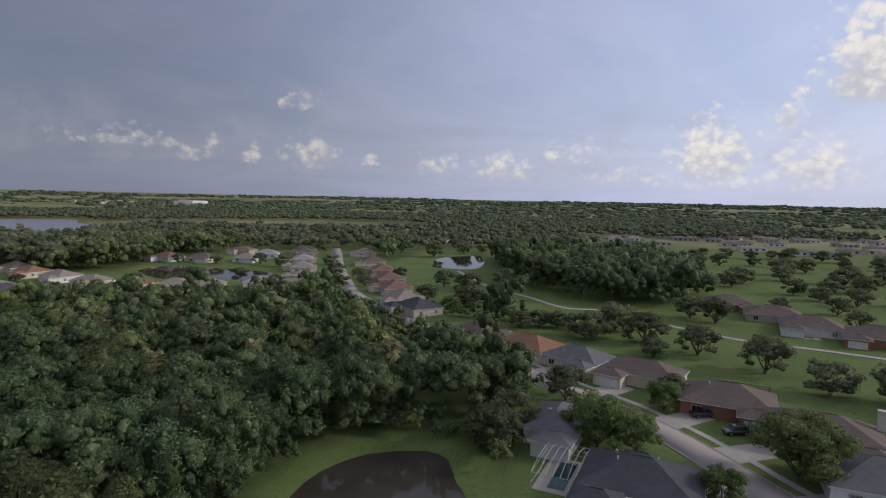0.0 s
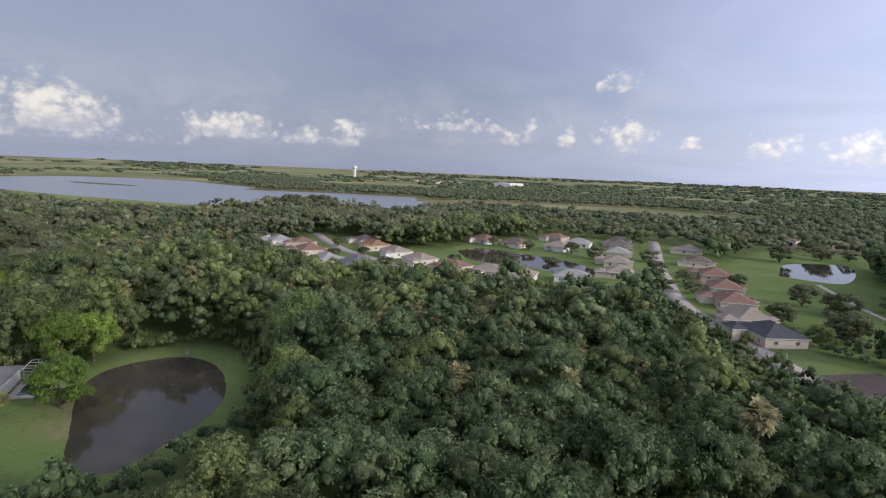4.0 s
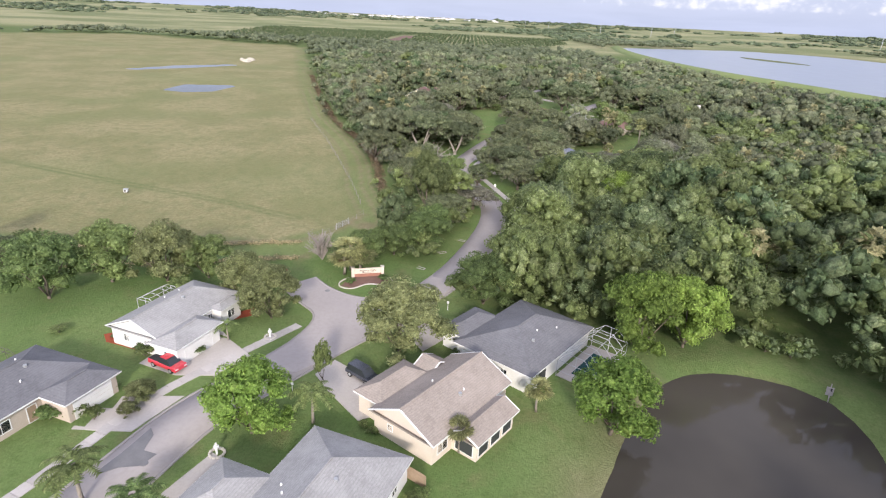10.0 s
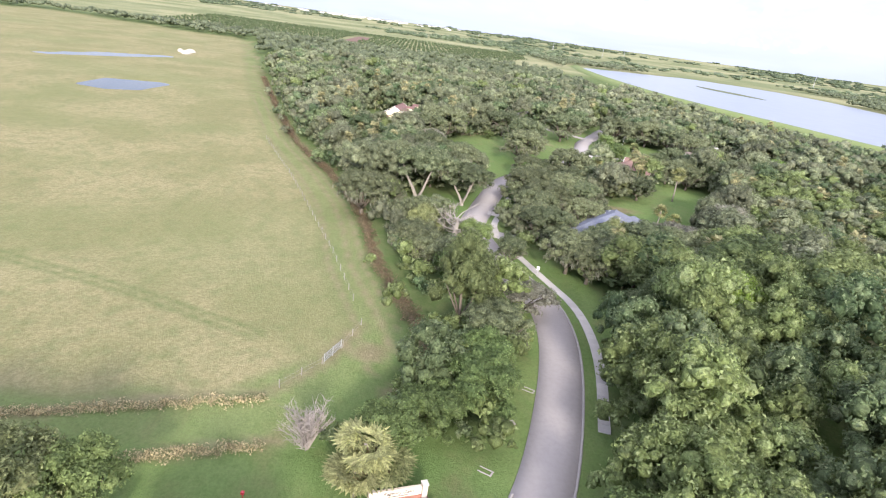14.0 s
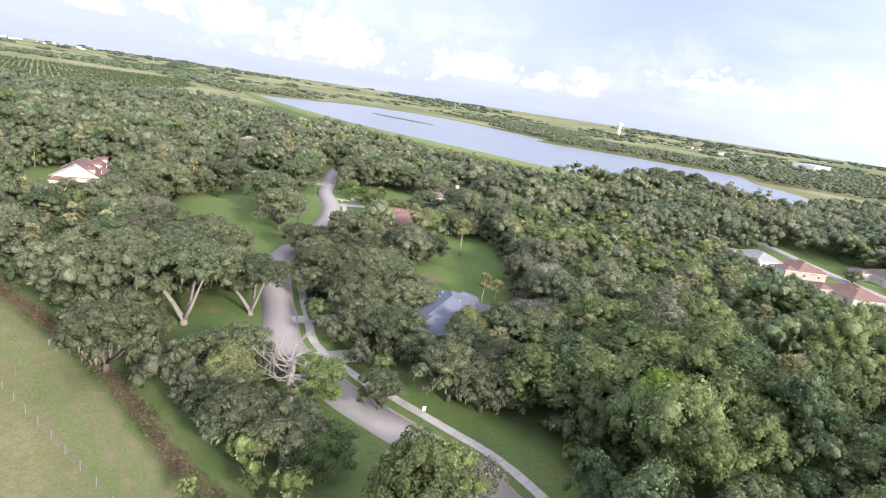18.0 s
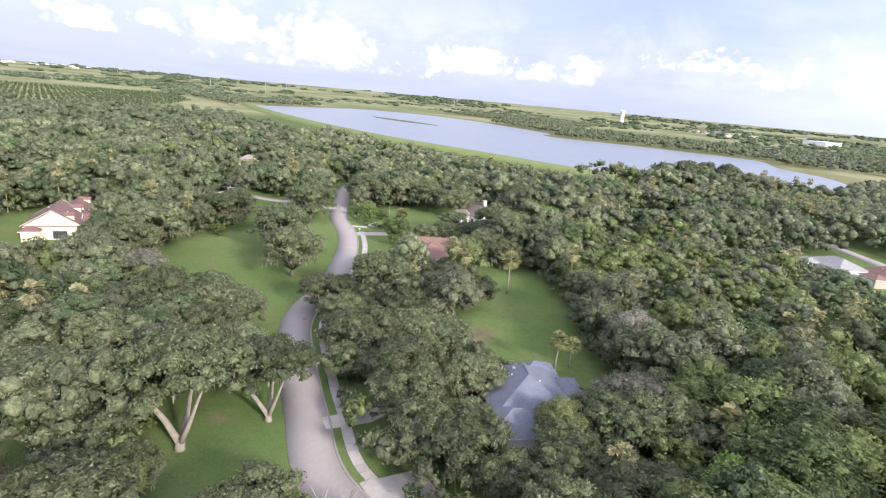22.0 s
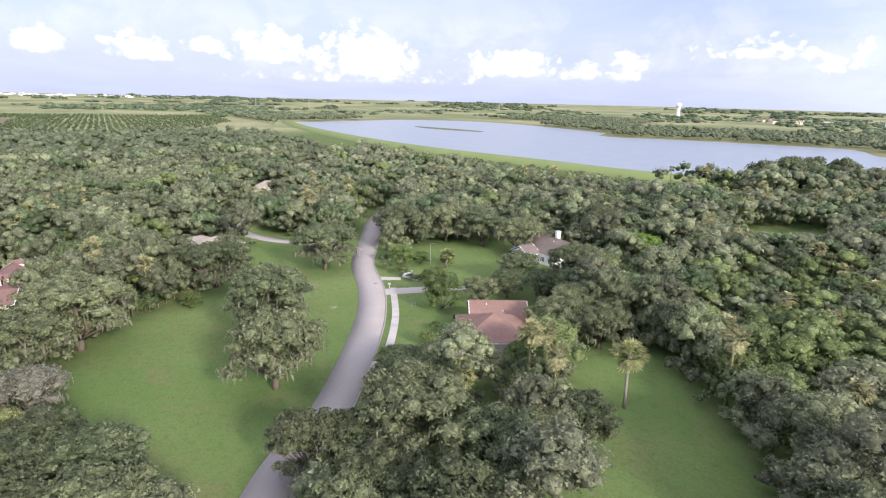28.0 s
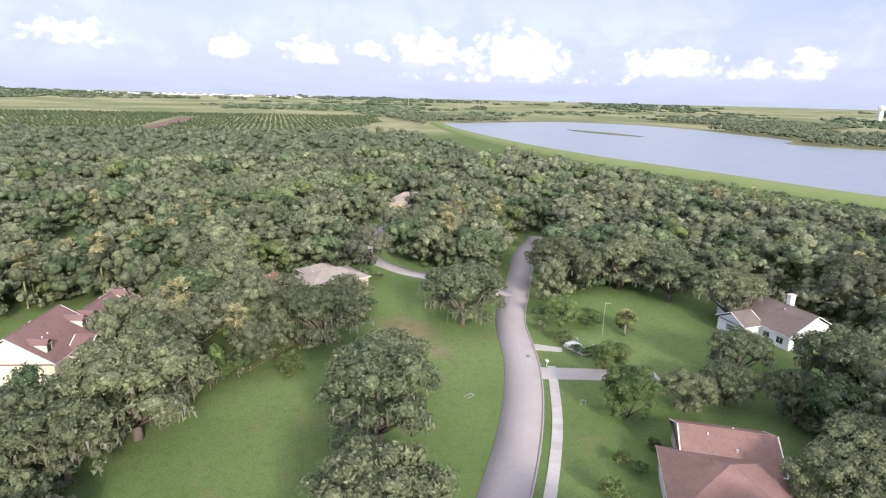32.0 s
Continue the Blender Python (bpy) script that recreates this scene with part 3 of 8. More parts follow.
YARD_9 = [(-324, 20), (-330, 12), (-348, 8), (-362, 10), (-376, 12), (-402, 12), (-404, 34), (-384, 42), (-366, 36), (-352, 33), (-330, 30)]
MEADOW_W = [(-430, 6), (-470, 0), (-470, 30), (-440, 36)]
WOOD_ISLAND = [(8, 440), (16, 300), (38, 252), (68, 230), (100, 250), (122, 313), (150, 440), (100, 520)]
PATH = [(0, 2), (-5, 13), (-22, 35), (-43, 48), (-66, 51), (-104, 39), (-134, 24), (-159, 17), (-181, 20), (-210, 40), (-235, 54), (-272, 66)]
PONDS = (POND_A, POND_B, POND_C, POND_D, HAY_POND, HAY_POND_2)
STREETS = [curve(MAIN), curve(SOUTH), curve(STUB, 1.0), curve(EAST), curve(SUB), curve(SIDE)]
# scrub with no tall trees: before the suburb, before the levee and before the great lawn
SCRUB = ([(-285, 250), (-262, 228), (-228, 213), (-185, 200), (-140, 214), (-100, 232), (-66, 222), (-62, 196), (-110, 178), (-180, 158), (-235, 176), (-290, 205)],
         [(-330, 440), (-400, 330), (-480, 320), (-560, 304), (-680, 280), (-828, 270), (-1040, 285), (-1040, 225), (-830, 205), (-640, 215), (-480, 240), (-390, 280), (-300, 400)],
         [(-286, 54), (-303, 51), (-320, 44), (-338, 42), (-356, 52), (-362, 40), (-330, 30), (-296, 38)],
         [(-222, 70), (-240, 62), (-262, 84), (-268, 88), (-238, 92), (-222, 84)],
         [(-62, 196), (-40, 160), (-4, 126), (8, 150), (-22, 205), (-60, 250)],
         [(-240, 112), (-262, 122), (-298, 142), (-316, 172), (-318, 206), (-262, 197), (-225, 165)],
         [(-92, 48), (-60, 40), (-66, 66), (-80, 80), (-88, 92), (-94, 102), (-88, 84), (-90, 66)],
         [(-228, 32), (-244, 28), (-252, 36), (-246, 46), (-232, 47)])
STRIP = [(-150, -200), (-160, -20), (-158, 22), (-166, 30), (-185, 36), (-195, 36), (-182, 26), (-172, 10), (-168, -30), (-172, -200)]
UNDER_OAK = [(-246, 30), (-256, 30), (-264, 36), (-268, 46), (-262, 50), (-250, 46), (-244, 38)]
GABLE_YARD = [(-326, 150), (-352, 154), (-350, 172), (-336, 172), (-322, 164)]
YARD_8 = [(-384, 58), (-396, 56), (-412, 60), (-415, 84), (-404, 88), (-390, 82), (-381, 70)]
WEST_HOMES = [(-545, 25), (-558, 46), (-620, 60), (-566, 148), (-505, 120)]
HOME_YARDS = tuple([(x + 13, y - 11), (x + 17, y + 11), (x - 9, y + 11), (x - 9, y - 11)] for x, y in WEST_HOMES)
VERGE_2 = [(-217, 41), (-219, 51.5), (-204.5, 55), (-200, 54.5), (-203, 41)]
DEAD_YARD = [(-232, 40), (-230, 47), (-224, 49), (-220, 46), (-219, 40), (-224, 37.5)]
LAWNS = HOME_YARDS + (GABLE_YARD, DEAD_YARD, VERGE_2, YARD_8, STRIP, UNDER_OAK, FRONT_LOTS, BANK_B, LAWN_1, LAWN_2, YARD_6, YARD_5, VERGE, GOLF, EAST_LOTS, SUB_LOTS, WEST_YARD, YARD_7, YARD_9, MEADOW_W)


def soft(d, width):
    """1 inside an area, 0 outside, over a border of that width."""
    return np.clip(0.5 - d / width, 0, 1)


# ---------------------------------------------------------------- ground and water
def build_ground():
    def axis(a, b, low, high, fine, step=3.2):
        near = np.concatenate([np.arange(a, fine[0], step), np.arange(fine[0], fine[1], 1.15), np.arange(fine[1], b + 0.1, step)])
        out = [near]
        for start, end, sign in ((a, low, -1), (b, high, 1)):
            d, p, s = [], start, step
            while abs(p) < abs(end) and (end - p) * sign > 0:
                s *= 1.09
                p += sign * s
                d.append(p)
            d[-1] = end
            out.append(np.array(d))
        return np.sort(np.concatenate(out))

    xs, ys = axis(-480, 110, -4400, 4200, (-300, -155)), axis(-130, 420, -4200, 4400, (-42, 42))
    x, y = np.meshgrid(xs, ys)
    rng = np.random.default_rng(3)
    wob = lambda f, a: a * (np.sin(x * f + 1.3 * np.sin(y * f * 0.7)) + np.sin(y * f * 1.3 + 2 * np.sin(x * f * 0.6)))
    z = wob(0.05, 0.05) + wob(0.21, 0.02)
    lawn, field, bare = np.zeros_like(x), np.zeros_like(x), np.zeros_like(x)
    jit = wob(0.35, 0.8)
    for area in LAWNS:
        lawn = np.maximum(lawn, soft(outside(x, y, area) + jit, 3.0))
    for line in STREETS:
        lawn = np.maximum(lawn, soft(from_line(x, y, line) - 6.5 + jit, 3.0))
    field = soft(outside(x, y, FIELD) + jit, 4.0)
    edge = from_line(x, y, DITCH)
    strip = soft(edge - 10.5 + 0.4 * jit, 3.0)
    lawn = np.maximum(lawn, strip * field)
    field = field * (1 - 0.5 * strip) * (1 - 0.8 * soft(outside(x, y, STRIP) + jit, 3.0))
    cross = from_line(x, y, [(-230, -108), (-203.5, -30), (-195.4, -6.3), (-186.5, 14.3)])
    field = field * (1 - 0.8 * soft(np.abs(cross - 0.95) - 0.35, 0.9))
    for line, width in (([(-160, -40), (-167, -2.8), (-169.8, 3.6), (-174.2, 20.2), (-180.7, 24.8), (-191.6, 28.6)], 0.7), ([(-153, -20), (-159.6, 4.6), (-162.7, 12.4), (-165.7, 22.2)], 0.6)):
        bare = np.maximum(bare, soft(from_line(x, y, line) - width + 0.3 * jit, 1.0) * 0.7)
    for cx, cy, cr in ((-194.7, 30.9, 1.6), (-183.5, 31.3, 2.2), (-185.4, 35.5, 1.8), (-176, 33.6, 1.0), (-262, 42, 2.5), (-288, 96, 2.0), (-239, 92, 2.2), (-374, 88, 6.0), (-271, 93, 3.5), (-366, 92, 3.0)):
        bare = np.maximum(bare, soft(np.hypot(x - cx, y - cy) - cr + jit, 1.6) * 0.8)
    bare = np.maximum(bare, soft(np.abs(edge - 0.2) - 0.5 + 0.4 * jit, 1.4) * 0.85)
    for k, off in ((0.95, 2.9), (0.95, 5.3), (0.9, 9.2)):
        bare = np.maximum(bare, soft(np.abs(edge - off) - 0.32, 1.0) * (outside(x, y, FIELD) < 0) * (x < -178) * k)
    for area in (POND_A,):
        bare = np.maximum(bare, 0.55 * soft(outside(x, y, area) - 3 + jit, 3.0) * (x < -110) * (y < 80))
    z -= 0.9 * soft(np.abs(edge) - 0.6, 2.0)
    for house_line in STREETS:
        z = np.where(from_line(x, y, house_line) < 9, np.minimum(z, 0.0) * 0.3, z)
    for area in (EAST_LOTS, SUB_LOTS):
        z = np.where(outside(x, y, area) < 0, z * 0.5, z)
    for pond in PONDS:
        d = outside(x, y, pond)
        z = np.where(d < 5, np.minimum(z, -0.55 + np.clip(d, -2.5, 5) * 0.16), z)
    d = outside(x, y, LAKE_EDGE)
    z = np.where(d < 30, -0.25 + np.clip(d, -30, 30) * 0.02, z)
    r = np.hypot(x + 150, y - 50)
    z += 31 * np.clip((r - 1500) / 3000, 0, 1) ** 1.5
    shore = soft(d - 40, 30) * (y > 480)
    levee = soft(np.abs(d - 12) - 9, 8) * (y < 480)
    lawn, field = np.maximum(lawn, levee), np.maximum(field, shore * (d > 2))
    # where the haze-paled far colour sets in, growing with distance
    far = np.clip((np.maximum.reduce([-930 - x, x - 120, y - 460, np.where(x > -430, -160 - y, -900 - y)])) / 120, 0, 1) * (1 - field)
    n, m = x.shape
    i = np.arange(n * m).reshape(n, m)
    faces = np.stack([i[:-1, :-1], i[:-1, 1:], i[1:, 1:], i[1:, :-1]], -1).reshape(-1, 4)
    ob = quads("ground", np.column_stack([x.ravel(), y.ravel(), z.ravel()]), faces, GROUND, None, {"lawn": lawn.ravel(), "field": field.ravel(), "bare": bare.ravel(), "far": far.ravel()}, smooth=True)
    tagged(ob, "flat ground of mown lawn, dry hay field and woodland floor", "ground", kind="structure")


build_ground()


def water(name, corners, z, mat, label, grow=2.0):
    c = curve(list(corners) + [corners[0]], 1.5)[:-1]
    mid = c.mean(0)
    d = c - mid
    c = mid + d * (1 + grow / np.linalg.norm(d, axis=1))[:, None]
    bm = bmesh.new()
    bm.faces.new([bm.verts.new((px, py, z)) for px, py in c])
    bmesh.ops.recalc_face_normals(bm, faces=bm.faces)
    for f in bm.faces:
        if f.normal.z < 0:
            f.normal_flip()
    bmesh.ops.triangulate(bm, faces=bm.faces)
    return tagged(part(name, bm, mat), label, "water", kind="structure")


water("water_1", POND_A, -0.55, WATER, "dark still pond with a grass bank")
water("water_2", POND_B, -0.55, WATER, "dark still pond below the woodland edge")
water("water_3", POND_C, -0.55, WATER, "pond behind suburban houses")
water("water_4", POND_D, -0.55, WATER, "golf course pond")
water("water_5", HAY_POND, -0.5, WATER, "shallow pond in the hay field")
water("water_6", HAY_POND_2, -0.5, WATER, "narrow pond in the hay field")
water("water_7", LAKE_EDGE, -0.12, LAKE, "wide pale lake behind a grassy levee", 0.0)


LEVEE_GRASS = material("levee_grass", (0.205, 0.245, 0.095), 0.95, (0.145, 0.195, 0.065), 0.05, 0.8)
shore = curve(LAKE_EDGE[:9], 12.0)
tagged(ribbon("levee", shore, 4.0, -22.0, -0.2, LEVEE_GRASS, None, 4.6), "long grassy levee along the lake shore", "levee", kind="structure")


# ---------------------------------------------------------------- streets, kerbs, walks, drives
def street(name, line, half, label, left=None, right=None):
    """A concrete carriageway; left and right: the stretches of the line with a rolled kerb."""
    top = tagged(ribbon(name, line, half, -half, 0.06, ROAD, None, 0.05), label, "road", kind="structure")
    for sub, a, b in ((left, half + 0.28, half - 0.02), (right, -half + 0.02, -half - 0.28)):
        if sub is not None:
            tagged(ribbon("kerb", sub, a, b, 0.12, KERB, None), "low rolled concrete kerb beside the street", "kerb", kind="structure")
    return top


main, south, east = STREETS[0][2:], STREETS[1], STREETS[3]
street("road_1", main, 3.0, "pale concrete residential street winding between oaks", None, main)
street("road_2", south, 3.3, "pale concrete residential street", south[south[:, 0] > -129], south)
street("road_3", STREETS[2], 2.6, "short concrete street stub")
street("road_4", east, 3.3, "grey concrete suburban street", east, east)
street("road_5", STREETS[4], 3.2, "pale concrete suburban street")
street("road_6", STREETS[5], 2.4, "narrow pale side lane")
CORNER = curve([(-128.6, 24.8), (-131.6, 26.4), (-135.6, 28.4), (-140.6, 29.8), (-144.0, 29.2), (-147.0, 26.4), (-152.2, 21.8)], 0.6)
ISLAND = curve([(-156.5, 26.2), (-152.7, 29.7), (-150.3, 33.6), (-149.7, 37.3), (-150.8, 40.6), (-154.4, 43.7), (-160.2, 46.8)], 0.6)
slab("road_7", [tuple(p) for p in CORNER[::3]] + [tuple(p) for p in ISLAND[::3]] + [(-158, 51.0), (-150, 47.6), (-142.5, 42.8), (-136, 38), (-128, 31)], 0.118, ROAD)
for line, a, b in ((CORNER, 0.0, 0.28), (ISLAND, 0.0, 0.28)):
    tagged(ribbon("kerb", line, max(a, b), min(a, b), 0.165, KERB, None), "low rolled concrete kerb round the junction", "kerb", kind="structure")
tagged(bpy.data.objects["road_7"], "concrete street junction beside the entrance sign", "road", kind="structure")


def paving(name, line, half, label, piece=1.55, z=0.09):
    """A walk of single concrete flags along a line, with open joints."""
    thing = empty(name, Matrix(), label, "pavement", kind="structure")
    bm = bmesh.new()
    box(bm, -piece / 2 + 0.025, piece / 2 - 0.025, -half, half, -0.3, 0.0)
    me = bpy.data.meshes.new("flag")
    bm.to_mesh(me)
    bm.free()
    me.materials.append(WALK)
    run = np.concatenate([[0], np.cumsum(np.linalg.norm(np.diff(line, axis=0), axis=1))])
    rng = random.Random(len(line))
    for s in np.arange(piece / 2, run[-1], piece):
        p = [np.interp(s, run, line[:, k]) for k in (0, 1)]
        q = [np.interp(s + 0.3, run, line[:, k]) - v for k, v in ((0, p[0]), (1, p[1]))]
        ob = new("flag", me)
        ob.parent = thing
        ob.matrix_basis = pose(p[0], p[1], z + rng.uniform(-0.012, 0.012), 0, 0, math.degrees(math.atan2(q[1], q[0])))
    return thing


def drive(corners, label, z=0.085):
    """A concrete drive with its slabs."""
    return tagged(slab("driveway", corners, z, DRIVE), label, "driveway", kind="structure")


# ---------------------------------------------------------------- houses
def roof_mesh(x0, x1, y0, y1, h, kind, pitch, over=0.45, thick=0.18):
    """A hipped or gabled roof over a block, with its overhang and fascia."""
    ax, bx, ay, by = x0 - over, x1 + over, y0 - over, y1 + over
    along_x = (x1 - x0) >= (y1 - y0) if kind in ("hip", "hip_a", "hip_b") else kind.endswith("x")
    half = ((by - ay) if along_x else (bx - ax)) / 2
    top = h + thick + half * pitch
    inset = {"hip": (half, half), "hip_a": (0, half), "hip_b": (half, 0)}.get(kind, (0, 0))
    if along_x:
        m = (ay + by) / 2
        r0, r1 = (ax + inset[0], m, top), (bx - inset[1], m, top)
    else:
        m = (ax + bx) / 2
        r0, r1 = (m, ay + inset[0], top), (m, by - inset[1], top)
    bm = bmesh.new()
    e = [bm.verts.new((x, y, h + thick)) for x, y in ((ax, ay), (bx, ay), (bx, by), (ax, by))]
    b = [bm.verts.new((x, y, h - 0.02)) for x, y in ((ax, ay), (bx, ay), (bx, by), (ax, by))]
    p, q = bm.verts.new(r0), bm.verts.new(r1)
    if along_x:
        faces = [(e[0], e[1], q, p), (e[2], e[3], p, q), (e[1], e[2], q), (e[3], e[0], p)]
    else:
        faces = [(e[1], e[2], q, p), (e[3], e[0], p, q), (e[0], e[1], p), (e[2], e[3], q)]
    for f in faces[:2] + [g for g, deep in zip(faces[2:], inset[::-1] if along_x else inset) if deep]:
        bm.faces.new(f)
    for i in range(4):
        bm.faces.new((e[i], b[i], b[(i + 1) % 4], e[(i + 1) % 4]))
    bm.faces.new(b[::-1])
    bmesh.ops.recalc_face_normals(bm, faces=bm.faces)
    return bm, top, (p.co.copy(), q.co.copy()), along_x


def wall_panel(bm, a, b, z0, z1, thick=0.1, out=0.0):
    """A flat box on the line from a to b, standing proud to its right by out."""
    a, b = Vector((*a, 0)), Vector((*b, 0))
    d = (b - a).normalized()
    n = Vector((d.y, -d.x, 0))
    o, i = n * out, n * (out - thick)
    v = [bm.verts.new((p + s + Vector((0, 0, z)))) for p in (a, b) for s in (o, i) for z in (z0, z1)]
    for f in ((0, 1, 5, 4), (2, 6, 7, 3), (0, 4, 6, 2), (1, 3, 7, 5), (0, 2, 3, 1), (4, 5, 7, 6)):
        bm.faces.new([v[k] for k in f])
    bmesh.ops.recalc_face_normals(bm, faces=bm.faces)


def opening(house, kind, a, b, at, width, sill, head, deep=0.05):
    """A window or door in the wall from a to b: a frame, and its pane or panels."""
    a, b = Vector(a), Vector(b)
    d = (b - a).normalized()
    p, q = a + d * (at - width / 2), a + d * (at + width / 2)
    bm = bmesh.new()
    fr = 0.09
    for u, v, z0, z1 in ((p, p + d * fr, sill, head), (q - d * fr, q, sill, head), (p + d * fr, q - d * fr, sill, sill + fr), (p + d * fr, q - d * fr, head - fr, head)):
        wall_panel(bm, u, v, z0, z1, 0.12, deep)
    if kind == "window":
        wall_panel(bm, (p + q) / 2 - d * 0.03, (p + q) / 2 + d * 0.03, sill + fr, head - fr, 0.1, deep - 0.01)
        ob = part("window", bm, FRAME, house)
        bm = bmesh.new()
        wall_panel(bm, p + d * fr, q - d * fr, sill + fr, head - fr, 0.03, deep - 0.05)
        part("pane", bm, GLASS, ob)
        return
    if kind == "garage":
        ob = part("garage_door", bm, FRAME, house, "white panelled garage door")
        n = 4
        for k in range(n):
            z0, z1 = sill + fr + (head - fr * 2 - sill) * k / n + 0.015, sill + fr + (head - fr * 2 - sill) * (k + 1) / n - 0.015
            bm = bmesh.new()
            wall_panel(bm, p + d * fr, q - d * fr, z0, z1, 0.05, deep - 0.03)
            part("panel", bm, WHITE, ob)
        return
    ob = part("door", bm, FRAME, house)
    bm = bmesh.new()
    wall_panel(bm, p + d * fr, q - d * fr, sill, head - fr, 0.05, deep - 0.03)
    part("leaf", bm, WOOD if kind == "door" else SCREEN, ob)


def house(x, y, turn, blocks, walls, roofs, label, openings=(), pitch=0.42, h=2.7, vents=3, group="houses", fascia=None, extra=None):
    """A one-storey house. blocks: x0, x1, y0, y1, roof form, rise of the eaves. openings: block, side, kind, place, width, sill, head."""
    ob = empty("house", pose(x, y, 0, 0, 0, turn), label, "house", group)
    rng = random.Random(int(x * 7 + y * 3))
    tops = []
    for x0, x1, y0, y1, kind, *more in blocks:
        hh = h + (more[0] if more else 0)
        bm, top, ridge, along = roof_mesh(x0, x1, y0, y1, hh, kind, pitch)
        part("roof", bm, roofs, ob)
        bm = bmesh.new()
        box(bm, x0, x1, y0, y1, -0.3, hh + 0.05)
        for end, gable in ((0, ridge[0]), (1, ridge[1])):
            edge = abs((gable.x - (x0, x1)[end]) if along else (gable.y - (y0, y1)[end]))
            if edge < 0.8:
                s = (x0, x1)[end] if along else (y0, y1)[end]
                tri = [((s, y0), (s, y1)), ((x0, s), (x1, s))][0 if along else 1]
                z = top - 0.45 * pitch - 0.2
                peak = ((s, (y0 + y1) / 2) if along else ((x0 + x1) / 2, s))
                inner = 0.25 * (-1 if end else 1)
                lo = [bm.verts.new((*p, hh)) for p in tri] + [bm.verts.new((*peak, z))]
                hi = [bm.verts.new((v.co.x + (inner if along else 0), v.co.y + (0 if along else inner), v.co.z)) for v in lo]
                bm.faces.new(lo)
                bm.faces.new(hi[::-1])
                for i in range(3):
                    bm.faces.new((lo[i], lo[(i + 1) % 3], hi[(i + 1) % 3], hi[i]))
        bmesh.ops.recalc_face_normals(bm, faces=bm.faces)
        part("wall", bm, walls, ob)
        tops.append((top, ridge, along, (x0, x1, y0, y1), hh))
        # white boards along the eaves and the gables
        o = 0.47
        corners = ((x0 - o, y0 - o), (x1 + o, y0 - o), (x1 + o, y1 + o), (x0 - o, y1 + o))
        for i, (a, b) in enumerate(zip(corners, corners[1:] + corners[:1])):
            end = {(True, 1): 1, (True, 3): 0, (False, 0): 0, (False, 2): 1}.get((along, i))
            away = 9.0 if end is None else abs((ridge[end].x - a[0]) if along else (ridge[end].y - a[1]))
            if away > 0.8:
                bm = bmesh.new()
                wall_panel(bm, a, b, hh - 0.03, hh + 0.15, 0.03, 0.012)
                part("eaves_board", bm, fascia or FRAME, ob)
            else:
                for c in (a, b):
                    bm = bmesh.new()
                    tube(bm, [(*c, hh + 0.12), ridge[end] - Vector((0, 0, 0.06))], (0.10, 0.10), 4)
                    part("gable_board", bm, fascia or FRAME, ob)
        # ridge cap
        if (ridge[1] - ridge[0]).length > 0.5:
            bm = bmesh.new()
            tube(bm, [ridge[0] + Vector((0, 0, 0.0)), ridge[1] + Vector((0, 0, 0.0))], (0.11, 0.11), 6)
            part("ridge_cap", bm, roofs, ob)
    for k in range(vents):
        top, ridge, along, (x0, x1, y0, y1), hh = tops[0]
        f, s = rng.uniform(0.25, 0.75), rng.choice((-1, 1)) * rng.uniform(0.15, 0.6)
        if along:
            px, py = x0 + (x1 - x0) * f, (y0 + y1) / 2 + s * (y1 - y0) / 2
            pz = top - abs(s) * (y1 - y0) / 2 * pitch
        else:
            px, py = (x0 + x1) / 2 + s * (x1 - x0) / 2, y0 + (y1 - y0) * f
            pz = top - abs(s) * (x1 - x0) / 2 * pitch
        bm = bmesh.new()
        disc(bm, 0.10 if k else 0.22, pz - 0.5, pz + 0.22, 8, px, py)
        part("roof_vent", bm, FRAME if k else METAL, ob)
    for block, side, kind, at, width, sill, head in openings:
        x0, x1, y0, y1 = blocks[block][:4]
        a, b = {"s": ((x0, y0), (x1, y0)), "e": ((x1, y0), (x1, y1)), "n": ((x1, y1), (x0, y1)), "w": ((x0, y1), (x0, y0))}[side]
        opening(ob, kind, a, b, at, width, sill, head)
    return ob


